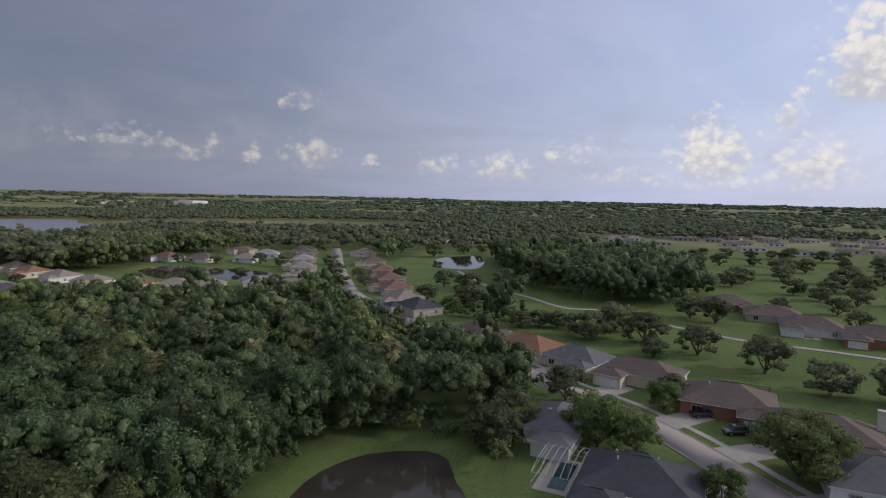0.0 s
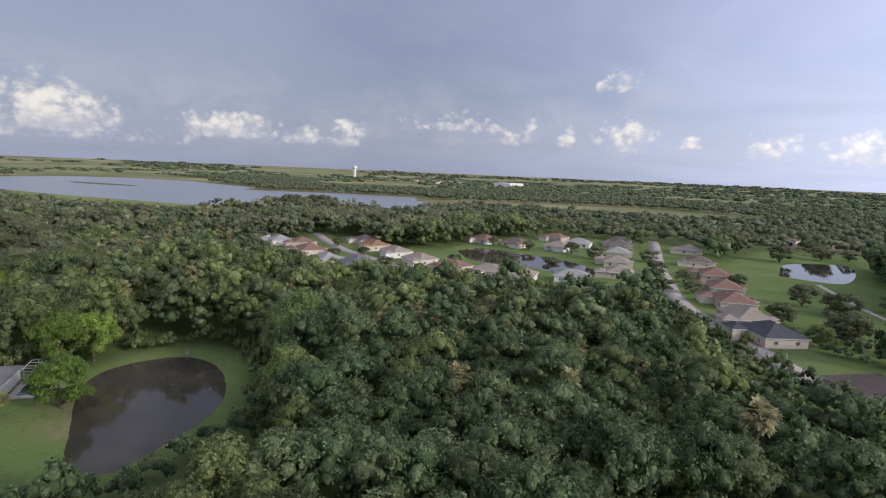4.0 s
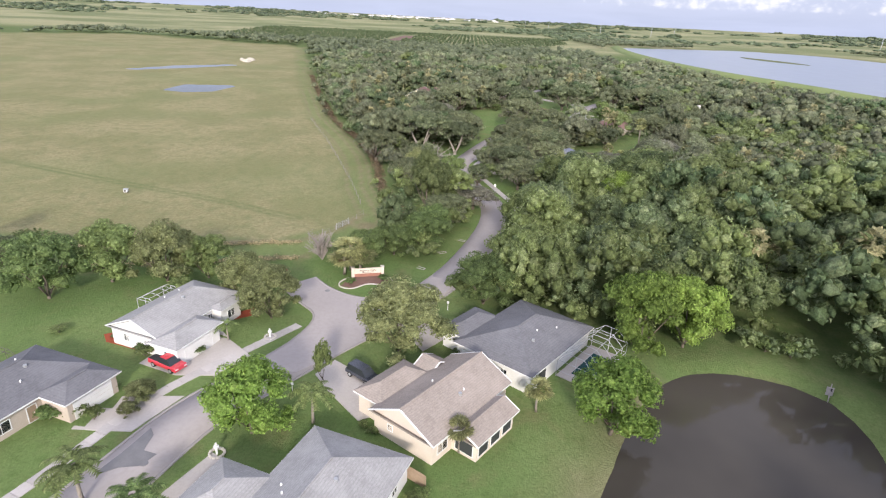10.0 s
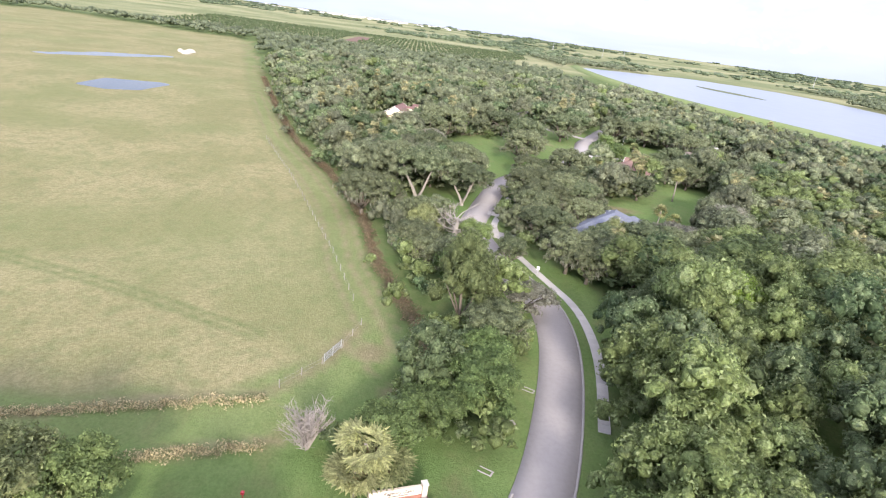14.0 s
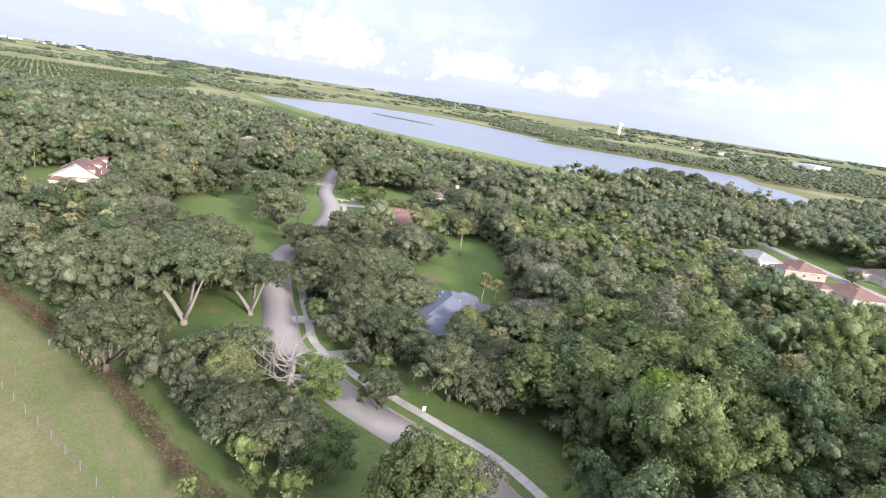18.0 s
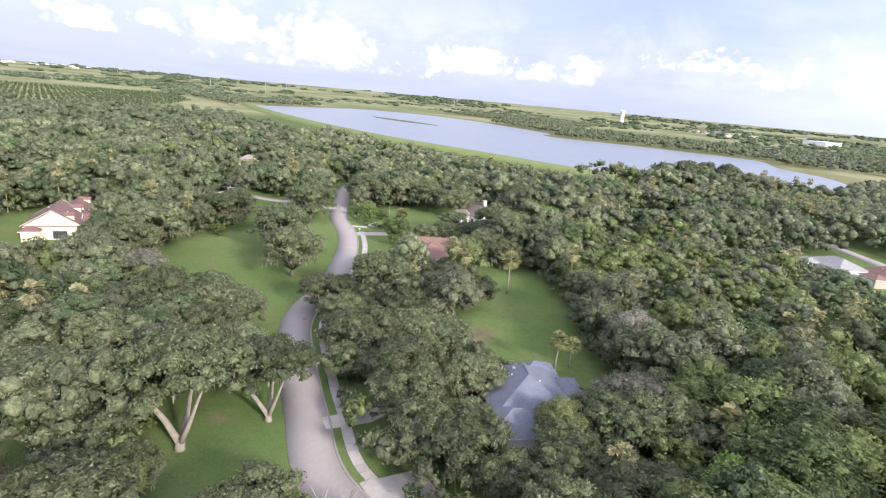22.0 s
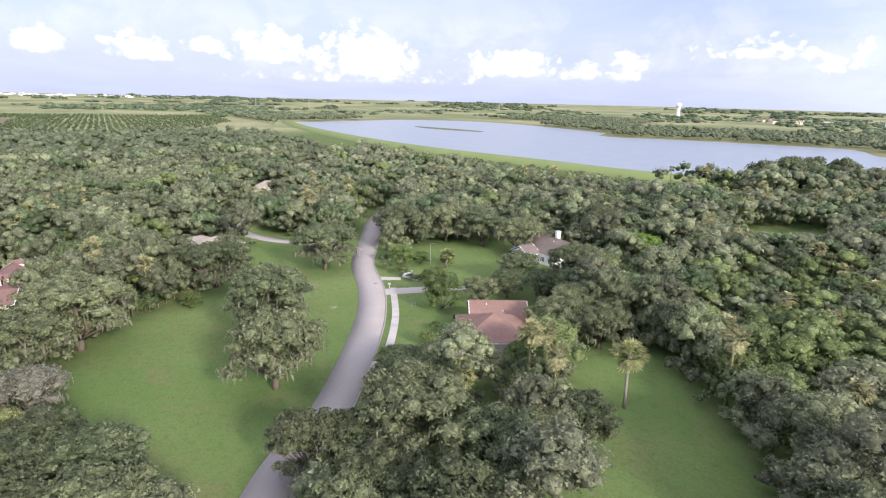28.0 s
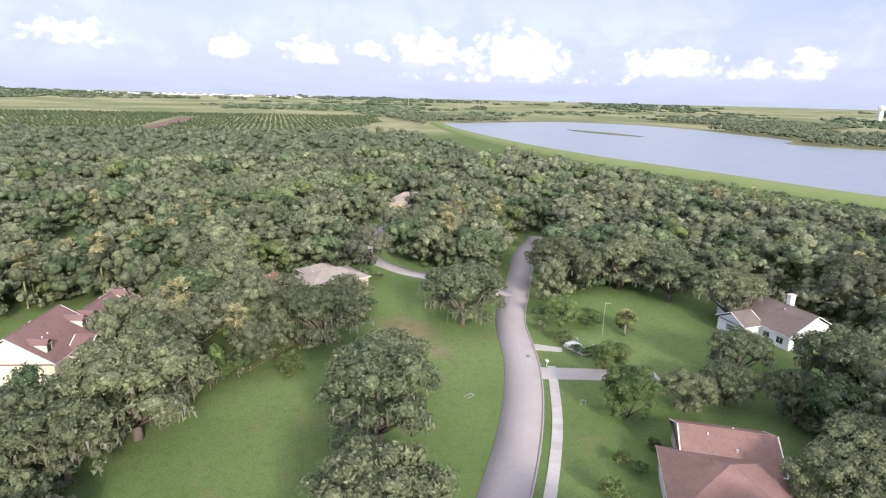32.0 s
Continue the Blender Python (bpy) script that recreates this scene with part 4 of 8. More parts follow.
def pool_cage(x, y, turn, x0, x1, y0, y1, h, bars=CAGE, water=True, rise=1.2, bays=5):
    """A screened pool enclosure: thin metal bars round and over a paved pool."""
    ob = empty("pool_cage", pose(x, y, 0, 0, 0, turn), "metal-framed screened pool enclosure behind a house", "pool cage", "pool cages")
    r = 0.036

    def bar(a, b, name="bar"):
        bm = bmesh.new()
        tube(bm, [a, b], (r, r), 5)
        part(name, bm, bars, ob)

    m = (y0 + y1) / 2
    for k in range(bays + 1):
        px = x0 + (x1 - x0) * k / bays
        bar((px, y1, 0), (px, y1, h), "post")
        bar((px, y0, h), (px, y0 + (y1 - y0) * 0.3, h + rise))
        bar((px, y0 + (y1 - y0) * 0.3, h + rise), (px, y0 + (y1 - y0) * 0.7, h + rise))
        bar((px, y0 + (y1 - y0) * 0.7, h + rise), (px, y1, h))
    for px in (x0, x1):
        for k in (0, 1, 2):
            bar((px, y0 + (y1 - y0) * k / 2, 0), (px, y0 + (y1 - y0) * k / 2, h + (rise if k == 1 else 0)), "post")
        bar((px, y0, h), (px, y1, h))
        bar((px, y0, 1.0), (px, y1, 1.0))
    for py, pz in ((y0, h), (y1, h), (y0 + (y1 - y0) * 0.3, h + rise), (y0 + (y1 - y0) * 0.7, h + rise), (y1, 1.0)):
        bar((x0, py, pz), (x1, py, pz))
    bm = bmesh.new()
    box(bm, x0 + 0.1, x1 - 0.1, y0, y1 - 0.1, -0.25, 0.08)
    part("pool_deck", bm, DRIVE, ob)
    if water:
        bm = bmesh.new()
        box(bm, x0 + 2.0, x1 - 1.8, y0 + 1.3, y1 - 1.0, -0.2, 0.095)
        part("pool_water", bm, POOL, ob, "turquoise pool water")
    return ob


def row(block, side, length, count=3, width=1.3, sill=0.9, head=2.1):
    """Evenly spaced windows along one wall."""
    return [(block, side, "window", length * (k + 0.5) / count, width, sill, head) for k in range(count)]


# houses round the entrance street
house(-132.3, 4.8, -19, [(-15, 0, 0, 8.4, "hip_b"), (-6.6, 0.9, 8.4, 12.2, "hip"), (-13.6, -9.6, 8.4, 10.0, "hip")], WHITE, ROOF_LIGHT, "white house with a pale grey shingle roof and a double garage",
      [(1, "n", "garage", 3.7, 4.9, 0.05, 2.25), (1, "e", "window", 2.0, 0.9, 1.0, 2.0), (0, "e", "window", 2.6, 1.1, 1.0, 2.1), (0, "e", "window", 6.2, 1.1, 1.0, 2.1), (0, "n", "door", 7.7, 1.4, 0.05, 2.15), (0, "n", "window", 9.1, 0.9, 0.6, 2.1), (2, "n", "window", 2.0, 1.5, 0.8, 2.1)] + row(0, "s", 15, 4), h=2.75)
pool_cage(-132.3, 4.8, -19, -12.4, -7.6, -3.8, -0.45, 2.4, bays=3, rise=0.5, water=False)
house(-125.6, -0.1, -17.8, [(0, 17, -1, 8.2, "hip"), (0, 6.3, 8.2, 12.1, "hip")], TAN, ROOF_GREY, "tan house with a grey shingle roof and a garage",
      [(1, "n", "garage", 3.1, 4.9, 0.05, 2.25), (0, "n", "door", 9.5, 1.2, 0.05, 2.15), (0, "n", "window", 6.2, 2.0, 0.7, 2.1), (0, "n", "window", 2.2, 2.0, 0.7, 2.1)] + row(0, "w", 8, 2))
pool_cage(-125.6, -0.1, -17.8, 2, 9, -5.5, -1.5, 2.6, bars=BRONZE, bays=4, rise=0.6)
house(-113.3, 49.4, -35.9, [(-14, 0, -8.3, 0, "gable_x"), (-9.0, -1.2, -12.0, -8.3, "hip"), (-12.6, -9.4, -10.2, -8.3, "gable_y", -0.1), (-10.6, -3.4, 0, 3.2, "gable_x", -0.45)], CREAM, ROOF_TAN, "cream house with a tan shingle roof and a lit gable",
           [(0, "e", "window", 2.4, 0.8, 1.2, 2.1), (0, "n", "window", 1.7, 1.8, 0.8, 2.1), (1, "s", "garage", 3.6, 4.9, 0.05, 2.2), (2, "s", "door", 1.6, 1.1, 0.05, 2.1), (3, "n", "screen", 1.3, 1.9, 0.35, 2.05), (3, "n", "screen", 3.6, 1.9, 0.35, 2.05), (3, "n", "screen", 5.9, 1.9, 0.35, 2.05), (3, "e", "screen", 1.6, 2.4, 0.35, 2.05), (3, "w", "screen", 1.6, 2.4, 0.35, 2.05), (0, "w", "window", 4, 1.4, 0.9, 2.1)], pitch=0.5, h=2.8)
house(-110.9, 47.1, -19, [(0, 16.5, -10.5, 0, "hip"), (7.6, 14.6, -16.0, -10.5, "hip")], WHITE, ROOF_LIGHT, "white house with a mottled pale grey shingle roof",
      [(0, "n", "window", 13.6, 1.2, 0.9, 2.1), (0, "n", "screen", 9.6, 2.8, 0.2, 2.2), (0, "n", "screen", 6.5, 2.8, 0.2, 2.2), (0, "n", "window", 2.5, 1.4, 0.9, 2.1), (1, "s", "garage", 3.5, 4.9, 0.05, 2.2), (0, "w", "window", 5.0, 1.4, 0.9, 2.1)], pitch=0.45)
house(-126.7, 60.7, -37, [(-16.2, 0, -11.5, 0, "hip"), (-9.2, -1.6, -15.2, -11.5, "hip")], WHITE, ROOF_GREY, "white house with a grey hipped shingle roof by the pond",
      [(0, "e", "window", 3.2, 1.1, 1.2, 2.0), (0, "e", "window", 7.6, 1.1, 1.2, 2.0), (1, "e", "window", 2.0, 1.0, 1.0, 2.0), (0, "n", "screen", 3.0, 2.2, 0.1, 2.2), (1, "s", "garage", 3.8, 4.9, 0.05, 2.2), (0, "w", "window", 5, 1.4, 0.9, 2.1)], pitch=0.36)
pool_cage(-126.7, 60.7, -37, -16.5, -6.0, 0.5, 5.6, 2.5, bays=6, rise=1.4)
# houses along the winding street
house(-244.5, 83.0, -27.6, [(-7.5, 7.5, -6, 6, "hip", 0.3), (-10.0, -5.0, 1.0, 7.0, "hip"), (-4.5, 1.5, 5.8, 9.5, "hip"), (5.0, 12.0, -7.5, 1.5, "hip")], WHITE, ROOF_BLUE, "house with a many-hipped blue-grey shingle roof under oaks",
      [(3, "s", "garage", 3.5, 4.9, 0.05, 2.2), (0, "n", "window", 3, 1.6, 0.8, 2.1), (0, "e", "window", 9, 1.2, 0.8, 2.1), (2, "n", "window", 3, 1.6, 0.6, 2.1)] + row(0, "s", 15, 3), pitch=0.55, h=2.9)
house(-330.6, 116.3, -29, [(0.4, 9.5, 0.4, 11.2, "gable_y"), (7.6, 20.2, -2.2, 10.6, "hip")], TAN, ROOF_RED, "house with a red-brown shingle roof patched with new shingles",
           [(0, "s", "window", 3, 1.8, 0.7, 2.1), (0, "w", "window", 4.5, 1.6, 0.8, 2.1), (1, "s", "garage", 4.0, 4.9, 0.05, 2.2), (1, "e", "window", 4, 1.4, 0.9, 2.1)] + row(1, "n", 12, 3), pitch=0.46, h=2.9)
house(-350.7, 163.6, 4, [(-13.5, 0, -6.2, 6.2, "gable_x"), (-13.0, -6.5, -10.5, -6.2, "gable_y", -0.1), (-19.5, -13.5, -4.2, 4.2, "hip_b")], WHITE, ROOF_BROWN, "white gabled house with a brown shingle roof and a tall chimney",
      [(0, "s", "window", 8.5, 1.6, 0.7, 2.1), (0, "s", "window", 11.5, 1.6, 0.7, 2.1), (1, "s", "window", 3.2, 2.2, 0.7, 2.1), (0, "e", "window", 3, 1.2, 0.9, 2.0)], pitch=0.52, h=2.8)
house(-403.4, 63.9, 26, [(-3.9, 3.9, -3.0, 3.0, "hip", 0.5)], TAN, ROOF_ORANGE, "small outbuilding with a tan hipped roof", [(0, "e", "window", 2, 1.2, 0.9, 2.0), (0, "s", "window", 2, 1.2, 0.9, 2.0)], pitch=0.35)
house(-404.5, 77.0, 26, [(-5, 5, -7.5, 7.5, "hip"), (-10, -5, -3, 5, "hip")], TAN, ROOF_TAN, "low tan house with a pinkish tile roof among trees", row(0, "e", 14, 4), pitch=0.36)
h9 = house(-381.0, 28.5, -12, [(0.5, 14.5, -6.5, 6.5, "gable_x", 0.7), (-15.5, 0.5, -1.5, 6.2, "gable_x", 0.3), (4.0, 10.5, 6.5, 9.0, "gable_y", 0.2), (-9.0, -3.5, 6.2, 8.6, "gable_y", 0.1), (14.5, 17.0, -6.5, -2.5, "hip", -0.2)], YELLOW, ROOF_MAROON, "long cream house with a maroon roof and cream dormers",
           [(3, "n", "garage", 2.7, 4.2, 0.05, 2.3), (2, "n", "window", 3.2, 2.0, 0.6, 2.2), (0, "e", "screen", 8.2, 3.4, 0.2, 2.5), (0, "e", "window", 11.4, 1.2, 0.9, 2.2)] + row(1, "n", 16, 3) + row(0, "s", 14, 4), pitch=0.6, h=3.0)
for dx, y1, z0 in ((-13.0, 5.0, 3.9), (-1.5, 5.0, 3.9), (2.4, 5.0, 4.6), (12.6, 5.0, 4.6)):
    bm = bmesh.new()
    box(bm, dx - 0.75, dx + 0.75, y1 - 2.2, y1, z0 - 0.3, z0 + 1.7)
    d = part("dormer", bm, YELLOW, h9, "small cream dormer with a pitched roof")
    bm, *_ = roof_mesh(dx - 0.7, dx + 0.7, y1 - 3.0, y1, z0 + 1.7, "gable_y", 0.8, 0.2, 0.08)
    part("dormer_roof", bm, ROOF_MAROON, d)
    bm = bmesh.new()
    wall_panel(bm, (dx + 0.45, y1), (dx - 0.45, y1), z0 + 0.15, z0 + 1.5, 0.05, 0.03)
    part("dormer_window", bm, GLASS, d)
slab("drive_yard", [(-405, 33), (-404, 40), (-392, 44), (-380, 42), (-376, 38), (-382, 35.5), (-392, 35)], 0.09, DRIVE)
tagged(bpy.data.objects["drive_yard"], "wide pale concrete yard beside the cream house", "driveway", kind="structure")


for (x, y), turn, roof, wall in zip(WEST_HOMES, (20, -15, 35, 5, 60), (ROOF_LIGHT, ROOF_GREY, ROOF_RED, ROOF_DARK, ROOF_TAN), (TAN, WHITE, CREAM, WHITE, TAN)):
    house(x, y, turn, [(-9, 9, -5.5, 5.5, "hip"), (1, 7, -9.5, -5.5, "gable_y")], wall, roof, "house with a broad roof half hidden in oak woods", row(0, "n", 18, 4) + row(0, "e", 11, 2) + row(1, "s", 6, 2), pitch=0.5)


def chimney(x, y, z0, z1, sx, sy, turn, mat, label):
    ob = empty("chimney", pose(x, y, 0, 0, 0, turn), label, "chimney")
    bm = bmesh.new()
    box(bm, -sx / 2, sx / 2, -sy / 2, sy / 2, z0, z1)
    part("shaft", bm, mat, ob)
    bm = bmesh.new()
    box(bm, -sx / 2 - 0.12, sx / 2 + 0.12, -sy / 2 - 0.12, sy / 2 + 0.12, z1, z1 + 0.2)
    part("cap", bm, STONE, ob)


chimney(-357.5, 164.2, 4.6, 8.2, 0.9, 1.3, 4, WHITE, "tall white chimney on a gabled house")
for x, y, t, L, D, mat, wall, label in (
        (-557, 149, 30, 15, 11, ROOF_DARK, WHITE, "dark-roofed white house among trees"), (-461, 175, 70, 14, 11, ROOF_GREY, TAN, "grey-roofed house among oaks"), (-608, -44, 70, 12, 9, ROOF_ORANGE, WHITE, "house with an orange-red roof in the woods"),
        (-553, 31, 60, 14, 9, ROOF_LIGHT, WHITE, "pale-roofed house in the woods"), (-562, 49, 60, 12, 9, ROOF_GREY, WHITE, "grey-roofed house in the woods"), (-675, 41, 45, 16, 12, ROOF_RED, TAN, "brown-roofed house in the woods"),
        (-331, 238, 80, 15, 11, ROOF_BROWN, TAN, "brown-roofed house near the lake"), (-289, 247, 35, 14, 10, ROOF_GREY, WHITE, "grey-roofed house at the street end")):
    house(x, y, t, [(-L / 2, L / 2, -D / 2, D / 2, "hip"), (-L / 2, 0, -D / 2 - 3.5, -D / 2, "hip")], wall, mat, label, row(0, "n", L, 3) + row(1, "s", L / 2, 2) + row(0, "w", D, 2) + row(0, "e", D, 2), vents=2)

# houses of the eastern street and round the suburb pond
EAST_HOUSES = [
    (24.2, 83.6, -22, 16, 13, ROOF_DARK, WHITE), (15.4, 105, -22, 9, 14, ROOF_GREY, WHITE), (52, 120.5, -24, 17, 13, ROOF_BROWN, BRICK), (61, 105, -24, 19, 13, ROOF_BROWN, WHITE), (61, 87, -20, 17, 13, ROOF_GREY, WHITE),
    (40, 138, -33, 17, 11, ROOF_BROWN, CREAM), (26.5, 148.5, -40, 15, 11, ROOF_GREY, CREAM), (15, 159, -45, 17, 12, ROOF_ORANGE, CREAM), (1.5, 171, -52, 16, 13, ROOF_BROWN, TAN),
    (-21, 210, -55, 15, 12, ROOF_DARK, CREAM), (-29, 228, -60, 16, 12, ROOF_TAN, TAN), (-36, 253, -68, 16, 12, ROOF_RED, CREAM), (-42.5, 280, -72, 15, 12, ROOF_RED, TAN), (-51, 312, -74, 15, 12, ROOF_RED, TAN), (-64, 352, -76, 15, 12, ROOF_BROWN, CREAM), (-79, 405, -76, 16, 12, ROOF_TAN, CREAM),
    (-119, 395, -76, 15, 12, ROOF_BROWN, TAN), (-97, 316, -74, 14, 12, ROOF_TAN, CREAM), (-86, 284, -72, 14, 12, ROOF_TAN, TAN), (-70, 230, -62, 15, 12, ROOF_ORANGE, TAN), (-108, 354, -75, 15, 12, ROOF_LIGHT, CREAM),
    (102, 238, -10, 17, 12, ROOF_BROWN, BRICK), (109, 217, -20, 18, 12, ROOF_BROWN, TAN), (112, 198, -25, 18, 13, ROOF_BROWN, WHITE), (124, 184, -30, 17, 13, ROOF_BROWN, BRICK),
]
SUB_HOUSES = [
    (-263.5, 242, -30, 15, 11, ROOF_LIGHT, WHITE), (-250, 246, -32, 14, 11, ROOF_RED, TAN), (-226, 229, -30, 15, 12, ROOF_RED, CREAM), (-199, 214, -22, 14, 11, ROOF_LIGHT, WHITE), (-181, 213, -15, 15, 12, ROOF_GREY, TAN),
    (-234, 281, -30, 14, 11, ROOF_BROWN, CREAM), (-216, 268, -28, 15, 11, ROOF_ORANGE, CREAM), (-193, 257, -22, 15, 11, ROOF_TAN, WHITE), (-170, 246, -14, 14, 11, ROOF_TAN, CREAM), (-148, 241, -4, 14, 11, ROOF_RED, CREAM), (-130, 242, 10, 14, 11, ROOF_TAN, CREAM),
    (-190, 345, -25, 16, 12, ROOF_RED, WHITE), (-168, 346, -10, 15, 11, ROOF_BROWN, CREAM), (-164, 398, -10, 15, 11, ROOF_RED, TAN), (-143, 352, 0, 14, 11, ROOF_TAN, WHITE), (-140, 378, 10, 15, 12, ROOF_LIGHT, WHITE), (-124, 410, 10, 15, 12, ROOF_BROWN, CREAM),
    (-116, 245, 15, 12, 10, ROOF_TAN, WHITE), (-98, 257, 20, 15, 10, ROOF_LIGHT, WHITE),
]
for k, (x, y, t, L, D, mat, wall) in enumerate(EAST_HOUSES + SUB_HOUSES):
    rng = random.Random(k)
    s = rng.choice((-1, 1))
    tone = {ROOF_DARK: "charcoal", ROOF_GREY: "grey", ROOF_BROWN: "brown", ROOF_ORANGE: "terracotta", ROOF_TAN: "tan", ROOF_RED: "red-brown", ROOF_LIGHT: "pale grey"}[mat]
    skin = {WHITE: "white", CREAM: "cream", TAN: "tan", BRICK: "brick"}[wall]
    a, b = (-L / 2, -L / 2 + 6.4) if s > 0 else (L / 2 - 6.4, L / 2)
    house(x, y, t, [(-L / 2, L / 2, -D / 2, D / 2, "hip"), (a, b, -D / 2 - 4.5, -D / 2, "hip"), (-s * 1.0 - 2.2, -s * 1.0 + 2.2, D / 2, D / 2 + 2.0, "hip", -0.2)], wall, mat, f"{skin} suburban house with a {tone} shingle roof",
          [(1, "s", "garage", 3.2, 4.8, 0.05, 2.2), (0, "n", "window", 2.5, 1.6, 0.6, 2.1), (0, "n", "window", L - 2.5, 1.6, 0.6, 2.1), (2, "n", "screen", 2.2, 2.6, 0.05, 2.1)] + row(0, "e", D, 2) + row(0, "w", D, 2) + [(0, "s", "window", L - 3 if s > 0 else 3, 1.8, 0.6, 2.1)], vents=2, group="suburban houses", pitch=0.44)
pool_cage(24.2, 83.6, -22, -14.8, -8.4, -5.5, 6.5, 2.6, bars=CAGE, bays=6, rise=0.8)
pool_cage(52, 120.5, -24, -4, 8, 6.9, 12.5, 2.6, bars=BRONZE, bays=6, rise=1.0, water=False)
pool_cage(112, 198, -25, -8, 2, -11.5, -6.9, 2.6, bars=CAGE, bays=5, rise=0.8)
pool_cage(1.5, 171, -52, -7, 6, 7, 11, 2.6, bars=BRONZE, bays=5, rise=0.8)
pool_cage(15, 159, -45, -2, 8, 7, 11, 2.6, bars=BRONZE, bays=5, rise=0.8)
chimney(71.5, 104.5, 3.2, 6.6, 1.2, 1.0, -24, STONE, "square stone chimney on a suburban house")

# walks and drives
paving("pavement_1", beside(curve(MAIN[3:9]), -5.7), 0.75, "concrete footpath beside the winding street")
paving("pavement_2", beside(curve(MAIN[8:18]), -5.2), 0.75, "concrete footpath under oaks beside the street")
paving("pavement_3", beside(curve(SOUTH[:6]), 6.8), 0.7, "concrete footpath beside front lawns")
paving("pavement_4", beside(curve(EAST[1:9]), -6.2), 0.7, "concrete footpath along the eastern street")
paving("pavement_5", curve(GOLF_PATH), 1.1, "pale cart path winding over the golf course", 3.0)
drive([(-131.2, 24.0), (-126.4, 21.4), (-125.9, 16.2), (-127.9, 10.6), (-131.0, 11.5), (-129.6, 15.6), (-135.6, 16.9), (-135.0, 19.6)], "pale concrete driveway with a parked pickup")
drive([(-121.9, 19.3), (-115.3, 16.6), (-115.0, 9.8), (-121.0, 11.7)], "pale concrete driveway before a garage")
drive([(-128.0, 33.5), (-124.6, 36.0), (-119.5, 40.6), (-122.0, 44.6), (-129.4, 38.2), (-131.5, 35.3)], "concrete driveway beside a cream house")
drive([(-113.0, 26.5), (-109.8, 31.8), (-104.4, 33.0), (-101.0, 29.0), (-104.9, 23.6), (-107.2, 24.0)], "pale concrete driveway beside a lawn")
drive([(-147, 46.5), (-139.5, 50.3), (-135.0, 46.8), (-143.6, 41.2)], "concrete driveway behind a large oak")
drive([(-255.8, 54.8), (-252.8, 54.2), (-251.6, 60.5), (-252.4, 63.8), (-254.8, 63.2)], "concrete driveway apron crossing the footpath")
drive([(-240.5, 53.2), (-236.5, 53.0), (-233.2, 66.5), (-232.3, 77.5), (-238.0, 79.5), (-238.2, 68.5)], "concrete driveway curving under oaks to a garage")
drive([(-354.5, 108.0), (-350.6, 106.6), (-347.4, 117.5), (-345.5, 126.2), (-349.0, 127.0)], "concrete driveway across a lawn")
drive([(-363.8, 111.4), (-361.2, 110.6), (-359.4, 115.0), (-361.0, 115.8)], "short concrete apron beside a letterbox")
drive([(-319.8, 90.2), (-314.8, 87.2), (-311.0, 94.8), (-311.5, 108.0), (-317.5, 109.0), (-316.6, 95.6)], "concrete driveway to a red-roofed house")
drive([(-384, 38), (-376, 37), (-374, 44), (-381, 47), (-392, 44)], "pale driveway beside a yellow house")
drive([(-398, 40), (-388, 43), (-390, 47), (-400, 45)], "pale parking pad among trees")
for k, (x, y, t, L, D, mat, wall) in enumerate(EAST_HOUSES[:9]):
    c, s = math.cos(radians(t)), math.sin(radians(t))
    side = -1 if (x, y) in ((24.2, 83.6), (15.4, 105)) else 1
    near = min(STREETS[3], key=lambda p: (p[0] - x) ** 2 + (p[1] - y) ** 2)
    d = Vector((near[0] - x, near[1] - y)).normalized()
    n = Vector((-d.y, d.x)) * 2.7
    a, b = Vector((x, y)) + d * 7.0, Vector(near) - d * 2.6
    drive([tuple(a - n), tuple(b - n * 1.15), tuple(b + n * 1.15), tuple(a + n)], "concrete driveway to a suburban house", 0.08)
tagged(slab("garden_path", [(-326.2, 112.4), (-328.6, 110.6), (-327.0, 107.0), (-323.5, 104.4), (-322.6, 105.4), (-325.6, 107.8), (-327.0, 110.2), (-325.4, 111.2)], 0.08, WALK), "curved pale garden path to a front door", "path", kind="structure")
tagged(slab("garden_path", [(-135.4, 19.4), (-136.6, 16.7), (-139.0, 15.9), (-138.8, 17.0), (-137.2, 17.6)], 0.08, WALK), "short pale path to a front door", "path", kind="structure")


